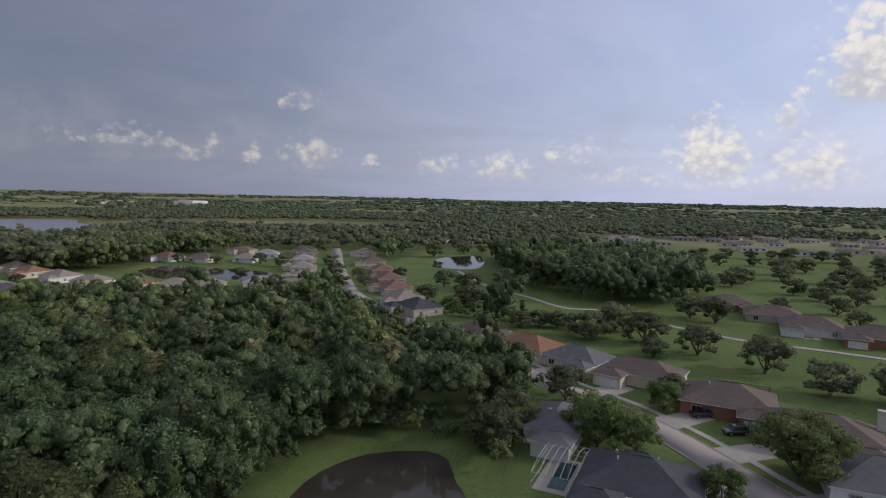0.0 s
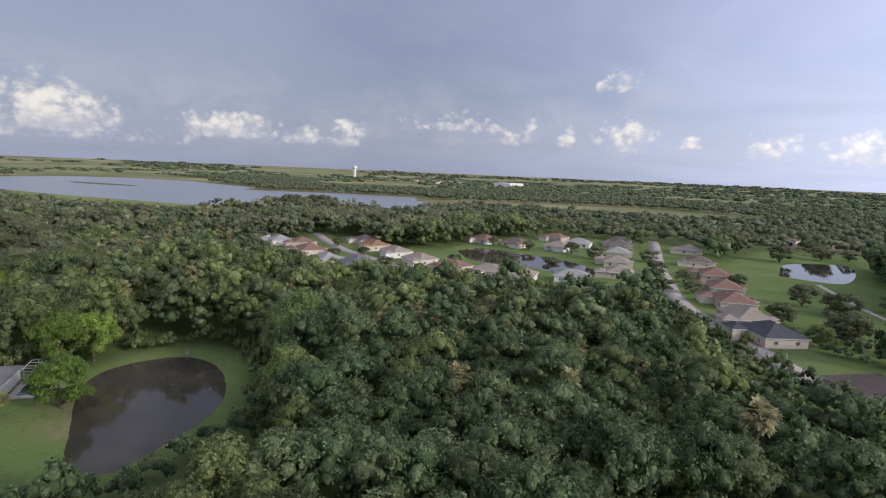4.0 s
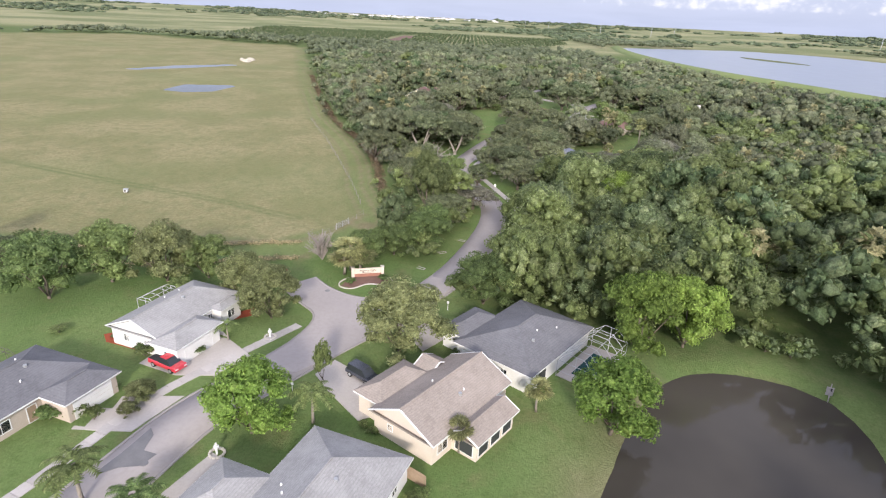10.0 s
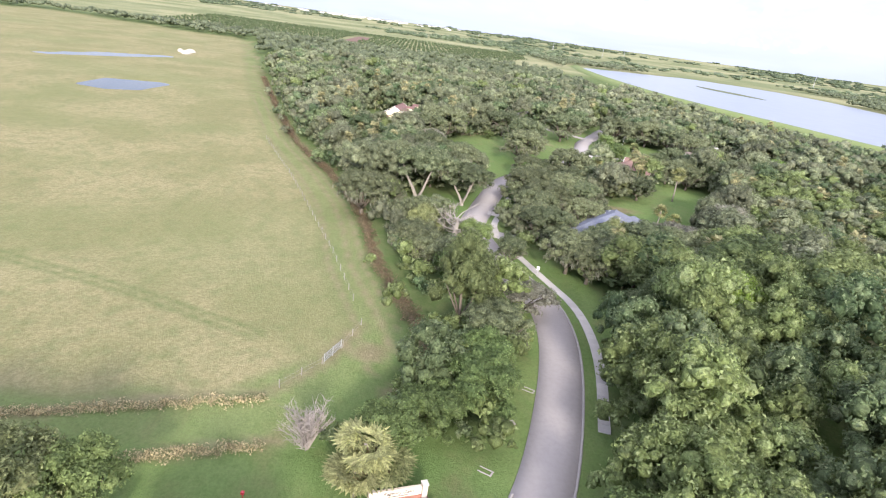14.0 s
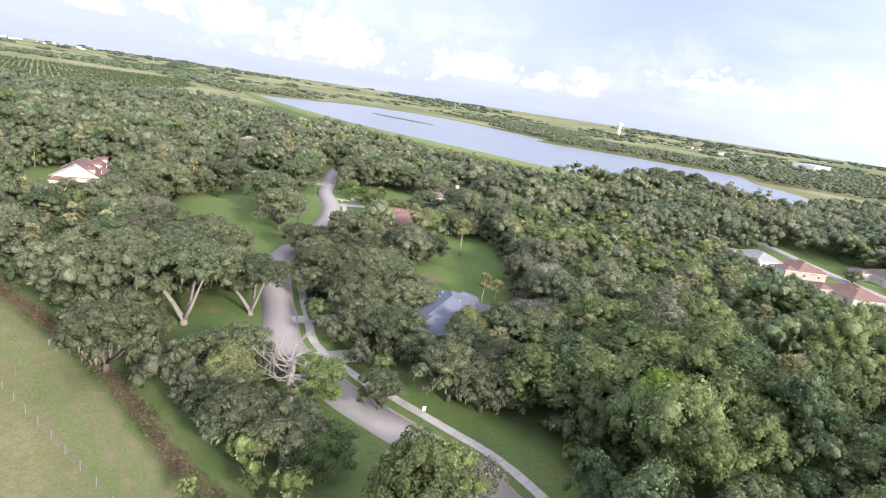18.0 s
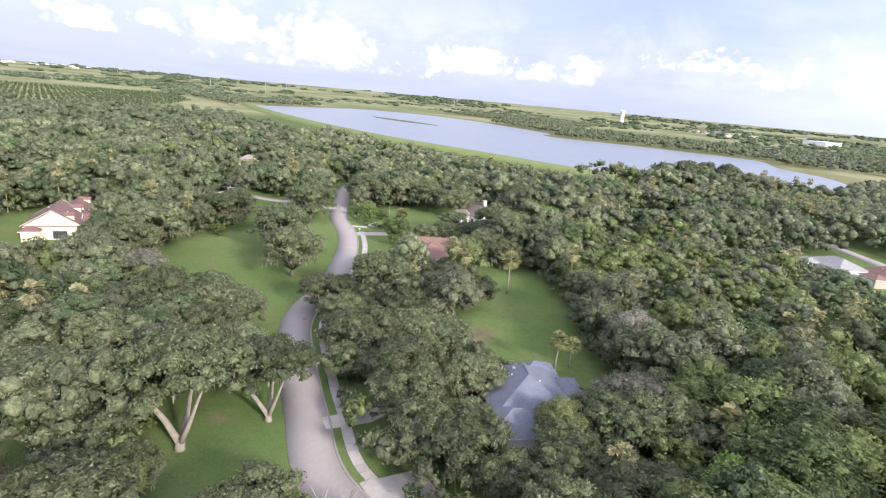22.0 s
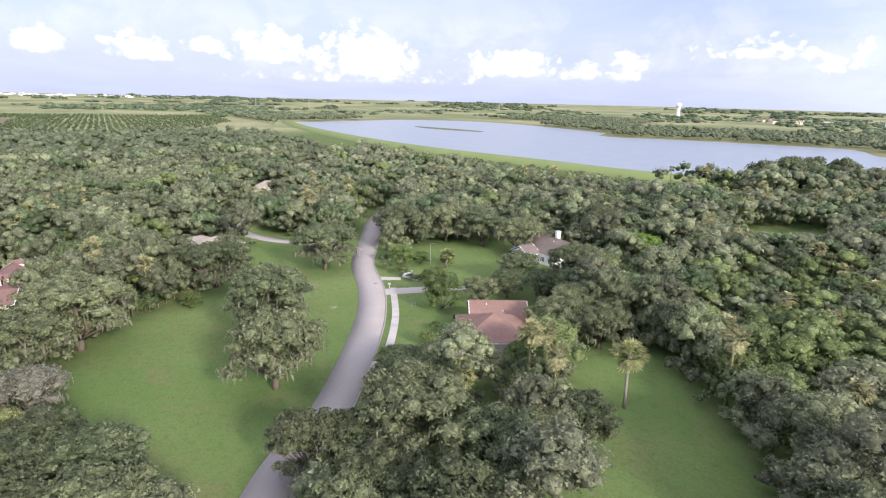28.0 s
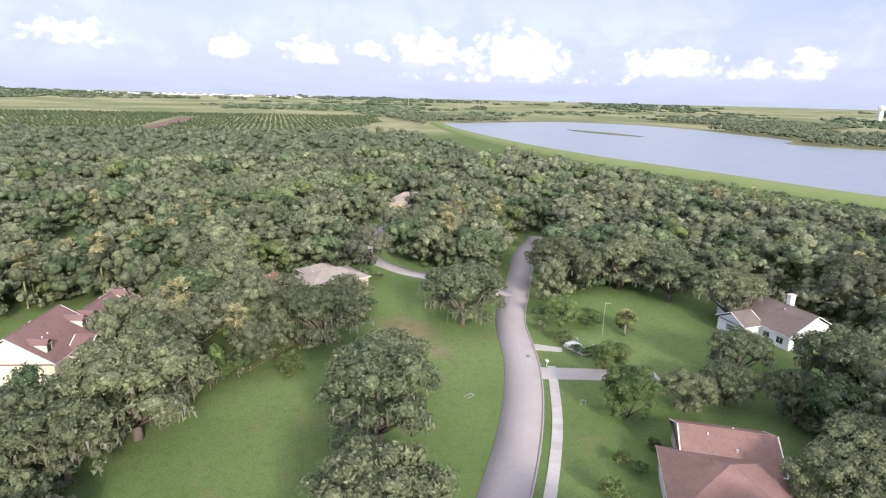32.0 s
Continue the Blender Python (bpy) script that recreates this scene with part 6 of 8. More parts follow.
# single trees: kind, place, size, height
LONE = [
    ("sabal", -158.6, 31.0, 1.3, 0.40), ("sabal", -160.6, 31.8, 1.35, 0.46), ("sabal", -160.0, 33.6, 1.3, 0.38),
    ("round", -143.5, -12, 1.2, 1.0), ("round", -150.5, -6, 1.1, 1.05), ("olive", -151.8, 2.5, 1.15, 0.95), ("round", -154.0, 8.5, 0.85, 1.0), ("oak", -146, -24, 0.9, 0.9), ("oak", -140, -36, 0.9, 0.9), ("olive", -146.2, 17.8, 0.84, 1.05), ("olive", -141.6, 23.4, 0.92, 1.0),
    ("round", -164.5, 34.0, 0.85, 0.85), ("round", -169, 38.5, 0.85, 0.8), ("round", -173, 44.0, 1.0, 0.85), ("olive", -134.6, 43.6, 1.32, 0.85), ("lime", -116.4, 29.4, 1.0, 0.95), ("round", -150.5, 55.5, 1.05, 0.9), ("lime", -120.5, 69.5, 1.05, 0.95),
    ("lime", -138.5, 77.0, 1.1, 1.25), ("lime", -140.5, 84.5, 1.0, 1.25), ("olive", -121, 14.6, 0.36, 0.7), ("olive", -118.2, 14.6, 0.25, 0.6), 
    ("queen", -118.7, 35.6, 0.85, 0.95), ("sabal", -115.5, 52.2, 0.7, 0.62), ("sabal", -123.4, 61.3, 0.75, 0.66), ("queen", -105.5, 17.5, 1.0, 0.9), ("queen", -103.8, 23.5, 0.9, 0.7), ("queen", -134.7, 19.6, 0.6, 0.8), ("queen", -146, 7.5, 0.7, 0.8),
    ("queen", -146, -14, 0.9, 0.8), ("queen", -134.0, -4.0, 0.45, 0.35), ("queen", -104.5, 44.5, 0.5, 0.35), ("queen", -132.0, 52.0, 0.55, 0.4), ("queen", -143.5, 53.2, 0.7, 0.35), ("oak", -187, 47.5, 0.75, 0.9), 
    ("round", -180, 45.5, 0.9, 0.85), ("oak", -246.5, 63.5, 0.75, 0.9), ("oak", -226.5, 74, 0.8, 0.85), ("oak", -376, 101, 1.3, 0.9), ("oak", -388, 106, 0.95, 0.9),
    ("oak", -336, 123.5, 0.65, 0.9), ("oak", -393, 80, 0.7, 0.8), ("oak", -372, 50, 0.85, 0.85), ("round", -369.7, 126.1, 0.55, 0.75), ("sabal", -288, 117.3, 1.15, 0.85),
    ("sabal", -251.4, 97.2, 0.8, 0.9), ("sabal", -251.8, 101.3, 0.8, 0.75), ("sabal", -363.8, 131.0, 1.0, 0.6), ("sabal", -297, 94, 0.9, 1.2), ("queen", -390.3, 58.0, 1.0, 1.0), ("queen", -388.6, 61.5, 1.0, 0.8),
    ("queen", -386, 66, 0.9, 0.8), ("queen", -370.2, 87.6, 0.6, 0.5), ("lime", -339, 190, 0.6, 0.75), 
    ("far_oak", 7, 105, 0.7, 1.0), ("far_oak", 3, 96, 0.7, 1.0), ("far_oak", 14.6, 190, 0.55, 0.95), ("far_oak", 21.5, 193, 0.55, 0.95), ("far_oak", 27, 192, 0.55, 1.0),
    ("far_oak", 34, 179, 0.95, 0.85), ("far_oak", 46, 192, 1.0, 0.85), ("far_oak", 51, 176, 1.0, 0.85), ("far_oak", 62, 163, 0.9, 0.85), ("far_oak", 73, 148, 0.95, 0.9), ("far_oak", 80, 133, 0.8, 0.9), ("far_oak", 92, 128, 0.9, 0.9),
    ("far_oak", 101, 122, 0.9, 0.9), ("far_oak", -2, 222, 0.85, 0.95), ("round", -9, 212, 0.8, 0.9), ("round", 12, 226, 0.4, 1.2), ("far_oak", 85, 208, 0.9, 0.9), ("far_oak", 79, 216, 0.85, 0.9), ("far_oak", -20, 235, 0.7, 0.9),
    ("far_oak", -62, 262, 0.6, 0.9), ("far_oak", -74, 300, 0.7, 0.95), ("far_oak", -88, 345, 0.7, 0.9), ("far_oak", -52, 268, 0.55, 0.9), ("far_oak", -60, 292, 0.6, 0.9), ("far_oak", -118, 283, 0.6, 0.8), ("round", -128, 300, 0.5, 0.6),
    ("far_oak", -160, 262, 0.5, 0.8), ("far_oak", -205, 246, 0.5, 0.8), ("far_oak", -176, 228, 0.55, 0.8), ("far_oak", -238, 262, 0.5, 0.9), ("far_oak", -212, 232, 0.5, 0.8), ("far_oak", -130, 226, 0.6, 0.8), ("far_oak", -155, 335, 0.6, 0.9),
    ("far_oak", -178, 335, 0.6, 0.9), ("far_oak", -130, 340, 0.7, 0.9), ("far_oak", -112, 330, 0.8, 0.9), ("far_oak", 130, 300, 0.9, 0.9), ("far_oak", 150, 280, 0.8, 0.9), ("far_oak", 170, 330, 0.9, 0.9), ("far_oak", 160, 250, 0.8, 0.9),
    ("far_oak", 190, 290, 0.9, 0.9), ("far_oak", 210, 250, 0.9, 0.9), ("far_oak", 140, 230, 0.7, 0.9), ("far_oak", 225, 330, 0.9, 0.9), ("far_oak", 180, 210, 0.8, 0.9), ("far_oak", 250, 300, 0.9, 0.9), ("far_oak", 205, 370, 0.9, 0.9),
    ("far_oak", 165, 400, 0.9, 0.9), ("oak", -338.2, 77.4, 1.3, 1.0), ("oak", -318.0, 73.2, 1.18, 0.98), ("oak", -352, 81.5, 0.97, 0.95), ("oak", -340, 40.7, 1.09, 0.95), ("oak", -347.3, 46.8, 1.5, 0.85), ("oak", -360.5, 46.2, 0.96, 0.95),
    ("round", -361.5, 66.4, 0.5, 0.8), ("round", -336.5, 113.7, 0.88, 1.05), ("round", -349.4, 119.0, 0.65, 1.05), ("round", -370.4, 120.5, 0.76, 0.95), ("round", -366.1, 132.5, 0.46, 0.95),
    ("oak", -312, 124.6, 0.86, 0.95), ("oak", -314.8, 132.9, 0.94, 0.95), ("oak", -305.6, 129.4, 0.86, 0.95), ("oak", -343.6, 139.5, 0.83, 0.95), ("oak", -329.6, 137.2, 0.77, 0.95), ("oak", -336.4, 131.0, 0.66, 0.95),
    ("oak", -311.6, 97.8, 0.5, 0.8), ("round", -305.7, 111.3, 0.6, 0.95), ("oak", -304.5, 96.0, 0.55, 0.85), ("round", -317.9, 149.8, 0.64, 0.95), ("lime", -343.4, 184.7, 0.94, 1.05), ("oak", -395.5, 132, 1.21, 0.95),
    ("oak", -389.8, 146, 1.21, 0.95), ("oak", -379.6, 153, 1.17, 0.95), ("oak", -366.9, 158, 1.09, 0.95), ("oak", -364.3, 189, 1.29, 0.95), ("open_oak", -256.7, 36.2, 1.12, 1.0), ("open_oak", -258.4, 48.0, 0.86, 1.0), ("oak", -278, 30.9, 1.11, 0.95),
    ("oak", -276, 22.5, 0.8, 0.95), ("oak", -251, 29.5, 0.6, 0.95), ("oak", -266.5, 28.0, 0.86, 0.95), ("oak", -294.1, 38.2, 1.17, 0.95), ("oak", -291, 49.5, 0.94, 0.95), ("oak", -281, 46, 0.93, 0.95), ("oak", -273, 40, 0.89, 0.95),
    ("olive", -232, 37.5, 0.81, 0.95), ("oak", -270.4, 66.3, 0.91, 0.95), ("oak", -254.7, 68.6, 0.99, 0.95), ("oak", -236.6, 63.5, 0.8, 0.95),
    ("oak", -291, 83.3, 1.21, 0.95), ("oak", -303, 90, 0.85, 0.85), ("oak", -229.6, 76.5, 0.72, 1.0), ("oak", -219.5, 66.2, 0.86, 0.95), ("oak", -216.8, 75.9, 0.93, 0.95), ("oak", -226.6, 92, 0.94, 0.95), ("oak", -230.4, 66.6, 0.63, 0.95),
    ("oak", -249.5, 77.2, 0.77, 0.95), ("oak", -262, 79, 0.91, 0.95), ("oak", -276, 80, 0.94, 0.95), ("oak", -283, 90, 0.94, 0.95), ("oak", -241.5, 70.5, 0.6, 0.95), ("wood", -213.3, 99.7, 1.81, 0.62), ("wood", -208.4, 92.1, 1.81, 0.62),
    ("wood", -204.1, 108.7, 1.94, 0.62), ("wood", -206.3, 79.9, 1.67, 0.62), ("wood", -195.6, 100.2, 1.86, 0.62), ("lime", -198.5, 88, 1.19, 1.05), ("lime", -211, 86, 1.08, 1.05), ("queen", -383.8, 58.7, 1.0, 1.25), ("queen", -379.5, 63.5, 0.95, 1.1),
    ("cypress", -359.2, 54.6, 1.0, 1.0), ("cypress", -360.4, 55.4, 0.9, 0.9), ("cypress", -361.2, 56.4, 0.8, 0.8),
    ("far_oak", -420, 366, 1.25, 1.25), ("far_oak", -428, 380, 1.1, 1.25), ("far_oak", -417, 384, 1.3, 1.25), ("far_oak", -424, 398, 1.25, 1.25), ("far_oak", -412, 402, 1.1, 1.25), ("far_oak", -420, 415, 1.3, 1.25), ("far_oak", -408, 424, 1.25, 1.25), ("far_oak", -414, 438, 1.1, 1.25), ("far_oak", -402, 412, 1.3, 1.25),
    ("round", 21.3, 99.6, 1.12, 0.95), ("round", 27.4, 98.0, 0.85, 0.95), ("far_oak", 19.4, 122.6, 0.72, 0.95), ("round", 38.6, 118.6, 0.76, 0.95), ("round", 50.4, 90.4, 1.55, 0.78), ("round", 34.6, 81.2, 0.68, 1.0), ("far_oak", 24.0, 103.6, 0.6, 1.0), ("far_oak", 43.0, 126.5, 0.5, 1.0),
    ("oak", -364.0, 41.0, 0.75, 0.8), ("oak", -334.0, 150.0, 1.0, 1.12), ("oak", -373.0, 73.5, 1.2, 0.85), ("grey_oak", -323.5, 41.0, 0.85, 0.9), ("grey_oak", -200.2, 54.0, 0.78, 0.72), ("oak", -192.5, 48.6, 0.6, 0.9), ("oak", -236.0, 39.5, 0.78, 1.0), ("oak", -219.7, 36.0, 0.74, 0.9), ("round", -210.8, 42.6, 0.78, 0.95), ("round", -226.2, 48.0, 0.84, 0.9),
    ("oak", -228.6, 37.2, 0.55, 0.95), ("oak", -221.0, 55.2, 0.5, 1.1), ("oak", -240.8, 62.8, 0.82, 0.95), ("olive", -233.4, 79.4, 0.84, 1.05), ("oak", -215.4, 69.3, 0.82, 0.95), ("grey_oak", -232.6, 93.6, 0.95, 0.95), ("oak", -216.0, 79.0, 0.76, 1.0), ("oak", -228.2, 86.0, 1.0, 0.92),
    ("oak", -242.9, 23.6, 1.0, 0.95), ("oak", -250.0, 65.8, 0.9, 0.95), ("oak", -268.9, 68.4, 1.0, 0.92), ("oak", -295.2, 71.0, 0.74, 1.0), ("grey_oak", -247.0, 113.0, 1.05, 1.0), ("oak", -264.7, 76.1, 0.98, 0.95), ("oak", -235.2, 66.0, 0.86, 0.95),
    ("bay", -100.8, 106.6, 1.42, 0.92), ("bay", -85.2, 89.6, 1.0, 1.0), ("bay", -131.7, 124.2, 0.95, 0.95), ("bay", -118.0, 139.7, 1.1, 0.95), ("bay", -107.0, 113.0, 1.0, 0.95), ("oak", -284.4, 104.2, 0.8, 0.85), ("olive", -283.7, 96.4, 0.9, 0.9),
    ("oak", -300.8, 49.6, 0.88, 0.9), ("oak", -309.8, 43.6, 0.8, 0.9), ("oak", -303.5, 40.5, 0.8, 0.95), ("olive", -314.5, 40.0, 0.8, 0.9),
    ("oak", -327.8, 148.6, 1.05, 1.08),
]


# ---------------------------------------------------------------- small things by the streets
def bed(corners, mat, label, z=0.07):
    tagged(slab("planting_bed", corners, z, mat), label, "planting bed", kind="structure")


def entrance_sign():
    ob = empty("entrance_sign", pose(-158.4, 35.2, 0, 0, 0, 106), "cream stucco entrance sign between two brick-capped posts", "sign")
    bm = bmesh.new()
    box(bm, -2.35, 2.35, -0.22, 0.22, -0.3, 0.62)
    part("brick_base", bm, BRICK, ob)
    bm = bmesh.new()
    box(bm, -2.3, 2.3, -0.17, 0.17, 0.62, 1.6, bevel=0.04)
    part("sign_panel", bm, CREAM, ob)
    for s in (-1, 1):
        bm = bmesh.new()
        box(bm, s * 2.6 - 0.26, s * 2.6 + 0.26, -0.3, 0.3, -0.3, 1.72)
        post = part("post", bm, CREAM, ob)
        bm = bmesh.new()
        box(bm, s * 2.6 - 0.32, s * 2.6 + 0.32, -0.36, 0.36, 1.72, 1.86)
        part("cap", bm, STONE, post)
    words = bpy.data.curves.new("lettering", "FONT")
    words.body, words.size, words.extrude, words.align_x, words.shear = "Regency Oaks", 0.52, 0.012, "CENTER", 0.25
    words.materials.append(BRONZE)
    text = new("lettering", words)
    text.parent = ob
    text.matrix_basis = pose(0, -0.182, 1.08, 90, 0, 0)
    bm = bmesh.new()
    box(bm, -1.0, 1.0, -0.182, -0.17, 0.82, 0.9)
    part("lettering_bar", bm, BRONZE, ob)


entrance_sign()
bed([(-158.0, 32.4), (-153.9, 31.4), (-153.3, 33.4), (-155.4, 35.8), (-155.5, 38.8), (-157.2, 39.5), (-159.4, 38.0)], MULCH_DULL, "brown mulch bed with a stone edging below the sign")
rim = curve([(-157.4, 32.0), (-155.2, 30.9), (-153.5, 31.4), (-153.1, 33.4), (-155.2, 35.8), (-155.2, 38.6), (-156.6, 39.8), (-158.4, 39.2)], 0.5)
tagged(ribbon("stone_edging", rim, 0.09, -0.09, 0.12, STONE), "pale curved stone edging round the sign bed", "edging", kind="structure")
bed([(-140.4, 16.6), (-142.0, 17.2), (-144.8, 20.2), (-144.0, 21.6), (-142.0, 20.4), (-140.4, 18.2)], MULCH, "red mulch bed under an olive-green tree")
bed([(-134.2, 2.2), (-132.4, 3.6), (-130.9, 8.6), (-131.8, 9.0), (-133.2, 6.0), (-135.0, 3.4)], MULCH, "red mulch bed along a white wall")
bed([(-118.8, 3.6), (-114.5, 6.6), (-114.8, 9.4), (-118.6, 8.8)], MULCH_DULL, "brown mulch bed before a tan house")
bed([(-106.6, 28.0), (-109.4, 32.2), (-112.4, 33.8), (-112.0, 36.5), (-108.4, 35.2)], MULCH_DULL, "mulch bed beside a curved path")
for x, y, s, tall in ((-154.6, 32.8, 1.0, 0.75), (-156.6, 38.3, 1.0, 0.8), (-139.5, 14.8, 0.8, 0.8), (-141.2, 15.8, 0.8, 0.8), (-142.9, 16.8, 0.8, 0.8), (-137.6, 14.0, 0.7, 0.8), (-130.9, 17.2, 0.85, 0.85), (-134.4, 15.4, 0.7, 0.9),
                      (-129.6, 10.6, 1.2, 0.8), (-131.0, 9.8, 1.1, 0.8), (-130.4, 11.4, 0.9, 0.8), (-133.4, 4.2, 0.5, 0.8), (-132.4, 6.6, 0.5, 0.8), (-117.5, 9.2, 1.2, 0.9), (-116.8, 11.6, 1.1, 0.9), (-118.3, 5.4, 1.3, 0.9), (-116.2, 7.0, 1.3, 0.9), (-123.0, 8.6, 0.9, 0.9),
                      (-122.0, 10.6, 0.8, 1.1), (-108.0, 47.9, 1.0, 0.7), (-108.9, 48.6, 0.9, 0.7), (-106.6, 47.6, 0.9, 0.6), (-117.6, 42.5, 0.6, 0.8), (-118.6, 41.4, 0.6, 0.8), (-358.5, 117.4, 1.2, 0.8), (-356.8, 119.0, 1.2, 0.8), (-357.6, 121.4, 1.2, 0.8), (-363.0, 117.0, 1.5, 1.0),
                      (-326.5, 106.4, 1.2, 1.0), (-324.4, 107.6, 1.1, 1.0), (-328.6, 112.6, 1.0, 1.0), (-134.0, 51.8, 1.0, 1.0), (-320.5, 101.5, 1.6, 1.2), (-362.3, 57.7, 1.4, 1.3), (-363.4, 58.6, 1.2, 1.4), (-140.6, 96.5, 1.5, 1.0), (-139.4, 99.5, 1.4, 1.0)):
    plant("bush", x, y, s, tall, label="clipped round green shrub in a planting bed")
for x, y, s in ((-360.6, 54.6, 1.0), (-361.6, 55.4, 1.25), (-362.6, 55.9, 0.9), (-126.7, 34.8, 1.1)):
    t = plant("bush", x, y, s, 3.2, label="narrow bright green columnar evergreen")
    t.name = "columnar_evergreen"


def dead_tree():
    ob = empty("dead_tree", pose(-226.6, 44.0, 0) @ Matrix.Diagonal((1.35, 1.35, 0.85, 1)), "bleached leafless dead oak with broken limbs", "tree")
    rng = random.Random(4)
    bm = bmesh.new()
    tube(bm, [(0, 0, -0.3), (0.2, 0, 2.5), (0, 0.1, 5.5), (0.2, 0.3, 8.0)], (0.55, 0.45, 0.36, 0.2), 8)
    part("trunk", bm, DEAD, ob)
    for k in range(24):
        a, z = k * 2.4, rng.uniform(4.0, 8.0)
        r, h = rng.uniform(2.0, 4.6), rng.uniform(0.3, 3.0)
        bm = bmesh.new()
        p = Vector((math.cos(a) * r, math.sin(a) * r, z + h))
        m = Vector((math.cos(a + 0.3) * r * 0.5, math.sin(a + 0.3) * r * 0.5, z + h * 0.25))
        tube(bm, [(0, 0, z), m, p], (0.13, 0.085, 0.025), 5)
        for j in range(3):
            e = p + Vector((rng.uniform(-1.2, 1.2), rng.uniform(-1.2, 1.2), rng.uniform(-0.3, 1.3)))
            tube(bm, [m.lerp(p, rng.uniform(0.2, 0.9)), e], (0.06, 0.015), 4)
        part("branch", bm, DEAD, ob)


def bare_bush():
    ob = empty("bare_bush", pose(-164.6, 25.6, 0) @ Matrix.Scale(1.3, 4), "leafless grey twiggy bush by the field", "bush")
    rng = random.Random(9)
    for k in range(70):
        bm = bmesh.new()
        a, r, h = rng.uniform(0, 6.28), rng.uniform(0.5, 2.7), rng.uniform(1.4, 4.4)
        p, m = Vector((math.cos(a) * r, math.sin(a) * r, h)), Vector((math.cos(a) * r * 0.35, math.sin(a) * r * 0.35, h * 0.5))
        tube(bm, [(0, 0, -0.1), m, p], (0.05, 0.035, 0.012), 4)
        for j in range(9):
            q = m.lerp(p, rng.uniform(0.1, 0.9))
            tube(bm, [q, q + Vector((rng.uniform(-0.7, 0.7), rng.uniform(-0.7, 0.7), rng.uniform(0.2, 0.9)))], (0.025, 0.008), 3)
        part("stem", bm, TWIG, ob)


dead_tree()
bare_bush()


def vehicle(x, y, turn, kind, paint, label, z=0.09):
    """A parked car: body, cabin with windows, four wheels with tyre and rim, lamps; a pickup has a bed with a dark cover."""
    ob = empty("pickup_truck" if kind == "pickup" else "car", pose(x, y, z, 0, 0, turn), label, "car", "parked cars")
    L, W = (5.0, 1.9) if kind == "pickup" else (4.7, 1.88)
    bm = bmesh.new()
    box(bm, -L / 2, L / 2, -W / 2, W / 2, 0.38, 1.02 if kind == "pickup" else 0.95, bevel=0.1)
    body = part("body", bm, paint, ob)
    c0, c1, top = (-0.5, 1.35, 1.78) if kind == "pickup" else (-2.15, 1.0, 1.68)
    bm = bmesh.new()
    base = [(c0, -W / 2 + 0.06), (c1 + 0.35, -W / 2 + 0.06), (c1 + 0.35, W / 2 - 0.06), (c0, W / 2 - 0.06)]
    roof = [(c0 + 0.22, -W / 2 + 0.24), (c1 - 0.45, -W / 2 + 0.24), (c1 - 0.45, W / 2 - 0.24), (c0 + 0.22, W / 2 - 0.24)]
    lo, hi = [bm.verts.new((*p, 0.93)) for p in base], [bm.verts.new((*p, top)) for p in roof]
    bm.faces.new(hi)
    for i in range(4):
        bm.faces.new((lo[i], lo[(i + 1) % 4], hi[(i + 1) % 4], hi[i]))
    bmesh.ops.recalc_face_normals(bm, faces=bm.faces)
    cabin = part("cabin", bm, GLASS, ob, "dark windows")
    bm = bmesh.new()
    box(bm, c0 + 0.2, c1 - 0.42, -W / 2 + 0.22, W / 2 - 0.22, top - 0.03, top + 0.04, bevel=0.03)
    part("roof", bm, paint, ob)
    if kind == "pickup":
        bm = bmesh.new()
        box(bm, -L / 2 + 0.08, c0 - 0.05, -W / 2 + 0.1, W / 2 - 0.1, 1.0, 1.07, bevel=0.02)
        part("bed_cover", bm, TYRE, ob, "dark bed cover")
    for sx in (-1, 1):
        for sy in (-1, 1):
            bm = bmesh.new()
            bmesh.ops.create_cone(bm, cap_ends=True, segments=16, radius1=0.37, radius2=0.37, depth=0.24, matrix=pose(sx * L * 0.31, sy * (W / 2 - 0.1), 0.37, 90))
            wheel = part("wheel", bm, TYRE, ob)
            bm = bmesh.new()
            bmesh.ops.create_cone(bm, cap_ends=True, segments=12, radius1=0.22, radius2=0.22, depth=0.26, matrix=pose(sx * L * 0.31, sy * (W / 2 - 0.09), 0.37, 90))
            part("rim", bm, METAL, wheel)
    for sy in (-1, 1):
        for name, sx, mat in (("headlight", 1, FRAME), ("tail_light", -1, RED_LAMP)):
            bm = bmesh.new()
            box(bm, sx * (L / 2 - 0.05) - 0.04, sx * (L / 2 - 0.05) + 0.06, sy * (W / 2 - 0.3) - 0.2, sy * (W / 2 - 0.3) + 0.2, 0.68, 0.84)
            part(name, bm, mat, ob)


def paint(name, colour):
    return material(name, colour, 0.3, tuple(v * 0.9 for v in colour), 0.5, coat=0.6, specular=0.5)


RED_LAMP = material("lamp_red", (0.45, 0.03, 0.03), 0.3)
RED_PAINT, DARK_PAINT, WHITE_PAINT, BLUE_PAINT = paint("red_paint", (0.52, 0.03, 0.05)), paint("dark_paint", (0.045, 0.05, 0.065)), paint("white_paint_car", (0.7, 0.7, 0.7)), paint("blue_paint", (0.05, 0.07, 0.30))
vehicle(-127.5, 14.6, 66, "pickup", RED_PAINT, "red pickup with a dark bed cover on a driveway")
vehicle(-127.8, 39.7, 54, "car", DARK_PAINT, "dark grey car parked beside a cream house")
vehicle(45.4, 116.0, 12, "pickup", DARK_PAINT, "dark pickup on a driveway of the eastern street")
vehicle(48.2, 107.8, 190, "car", DARK_PAINT, "dark car on a driveway of the eastern street")
vehicle(-380.8, 36.2, 60, "car", WHITE_PAINT, "white car parked by a yellow house", 0.1)
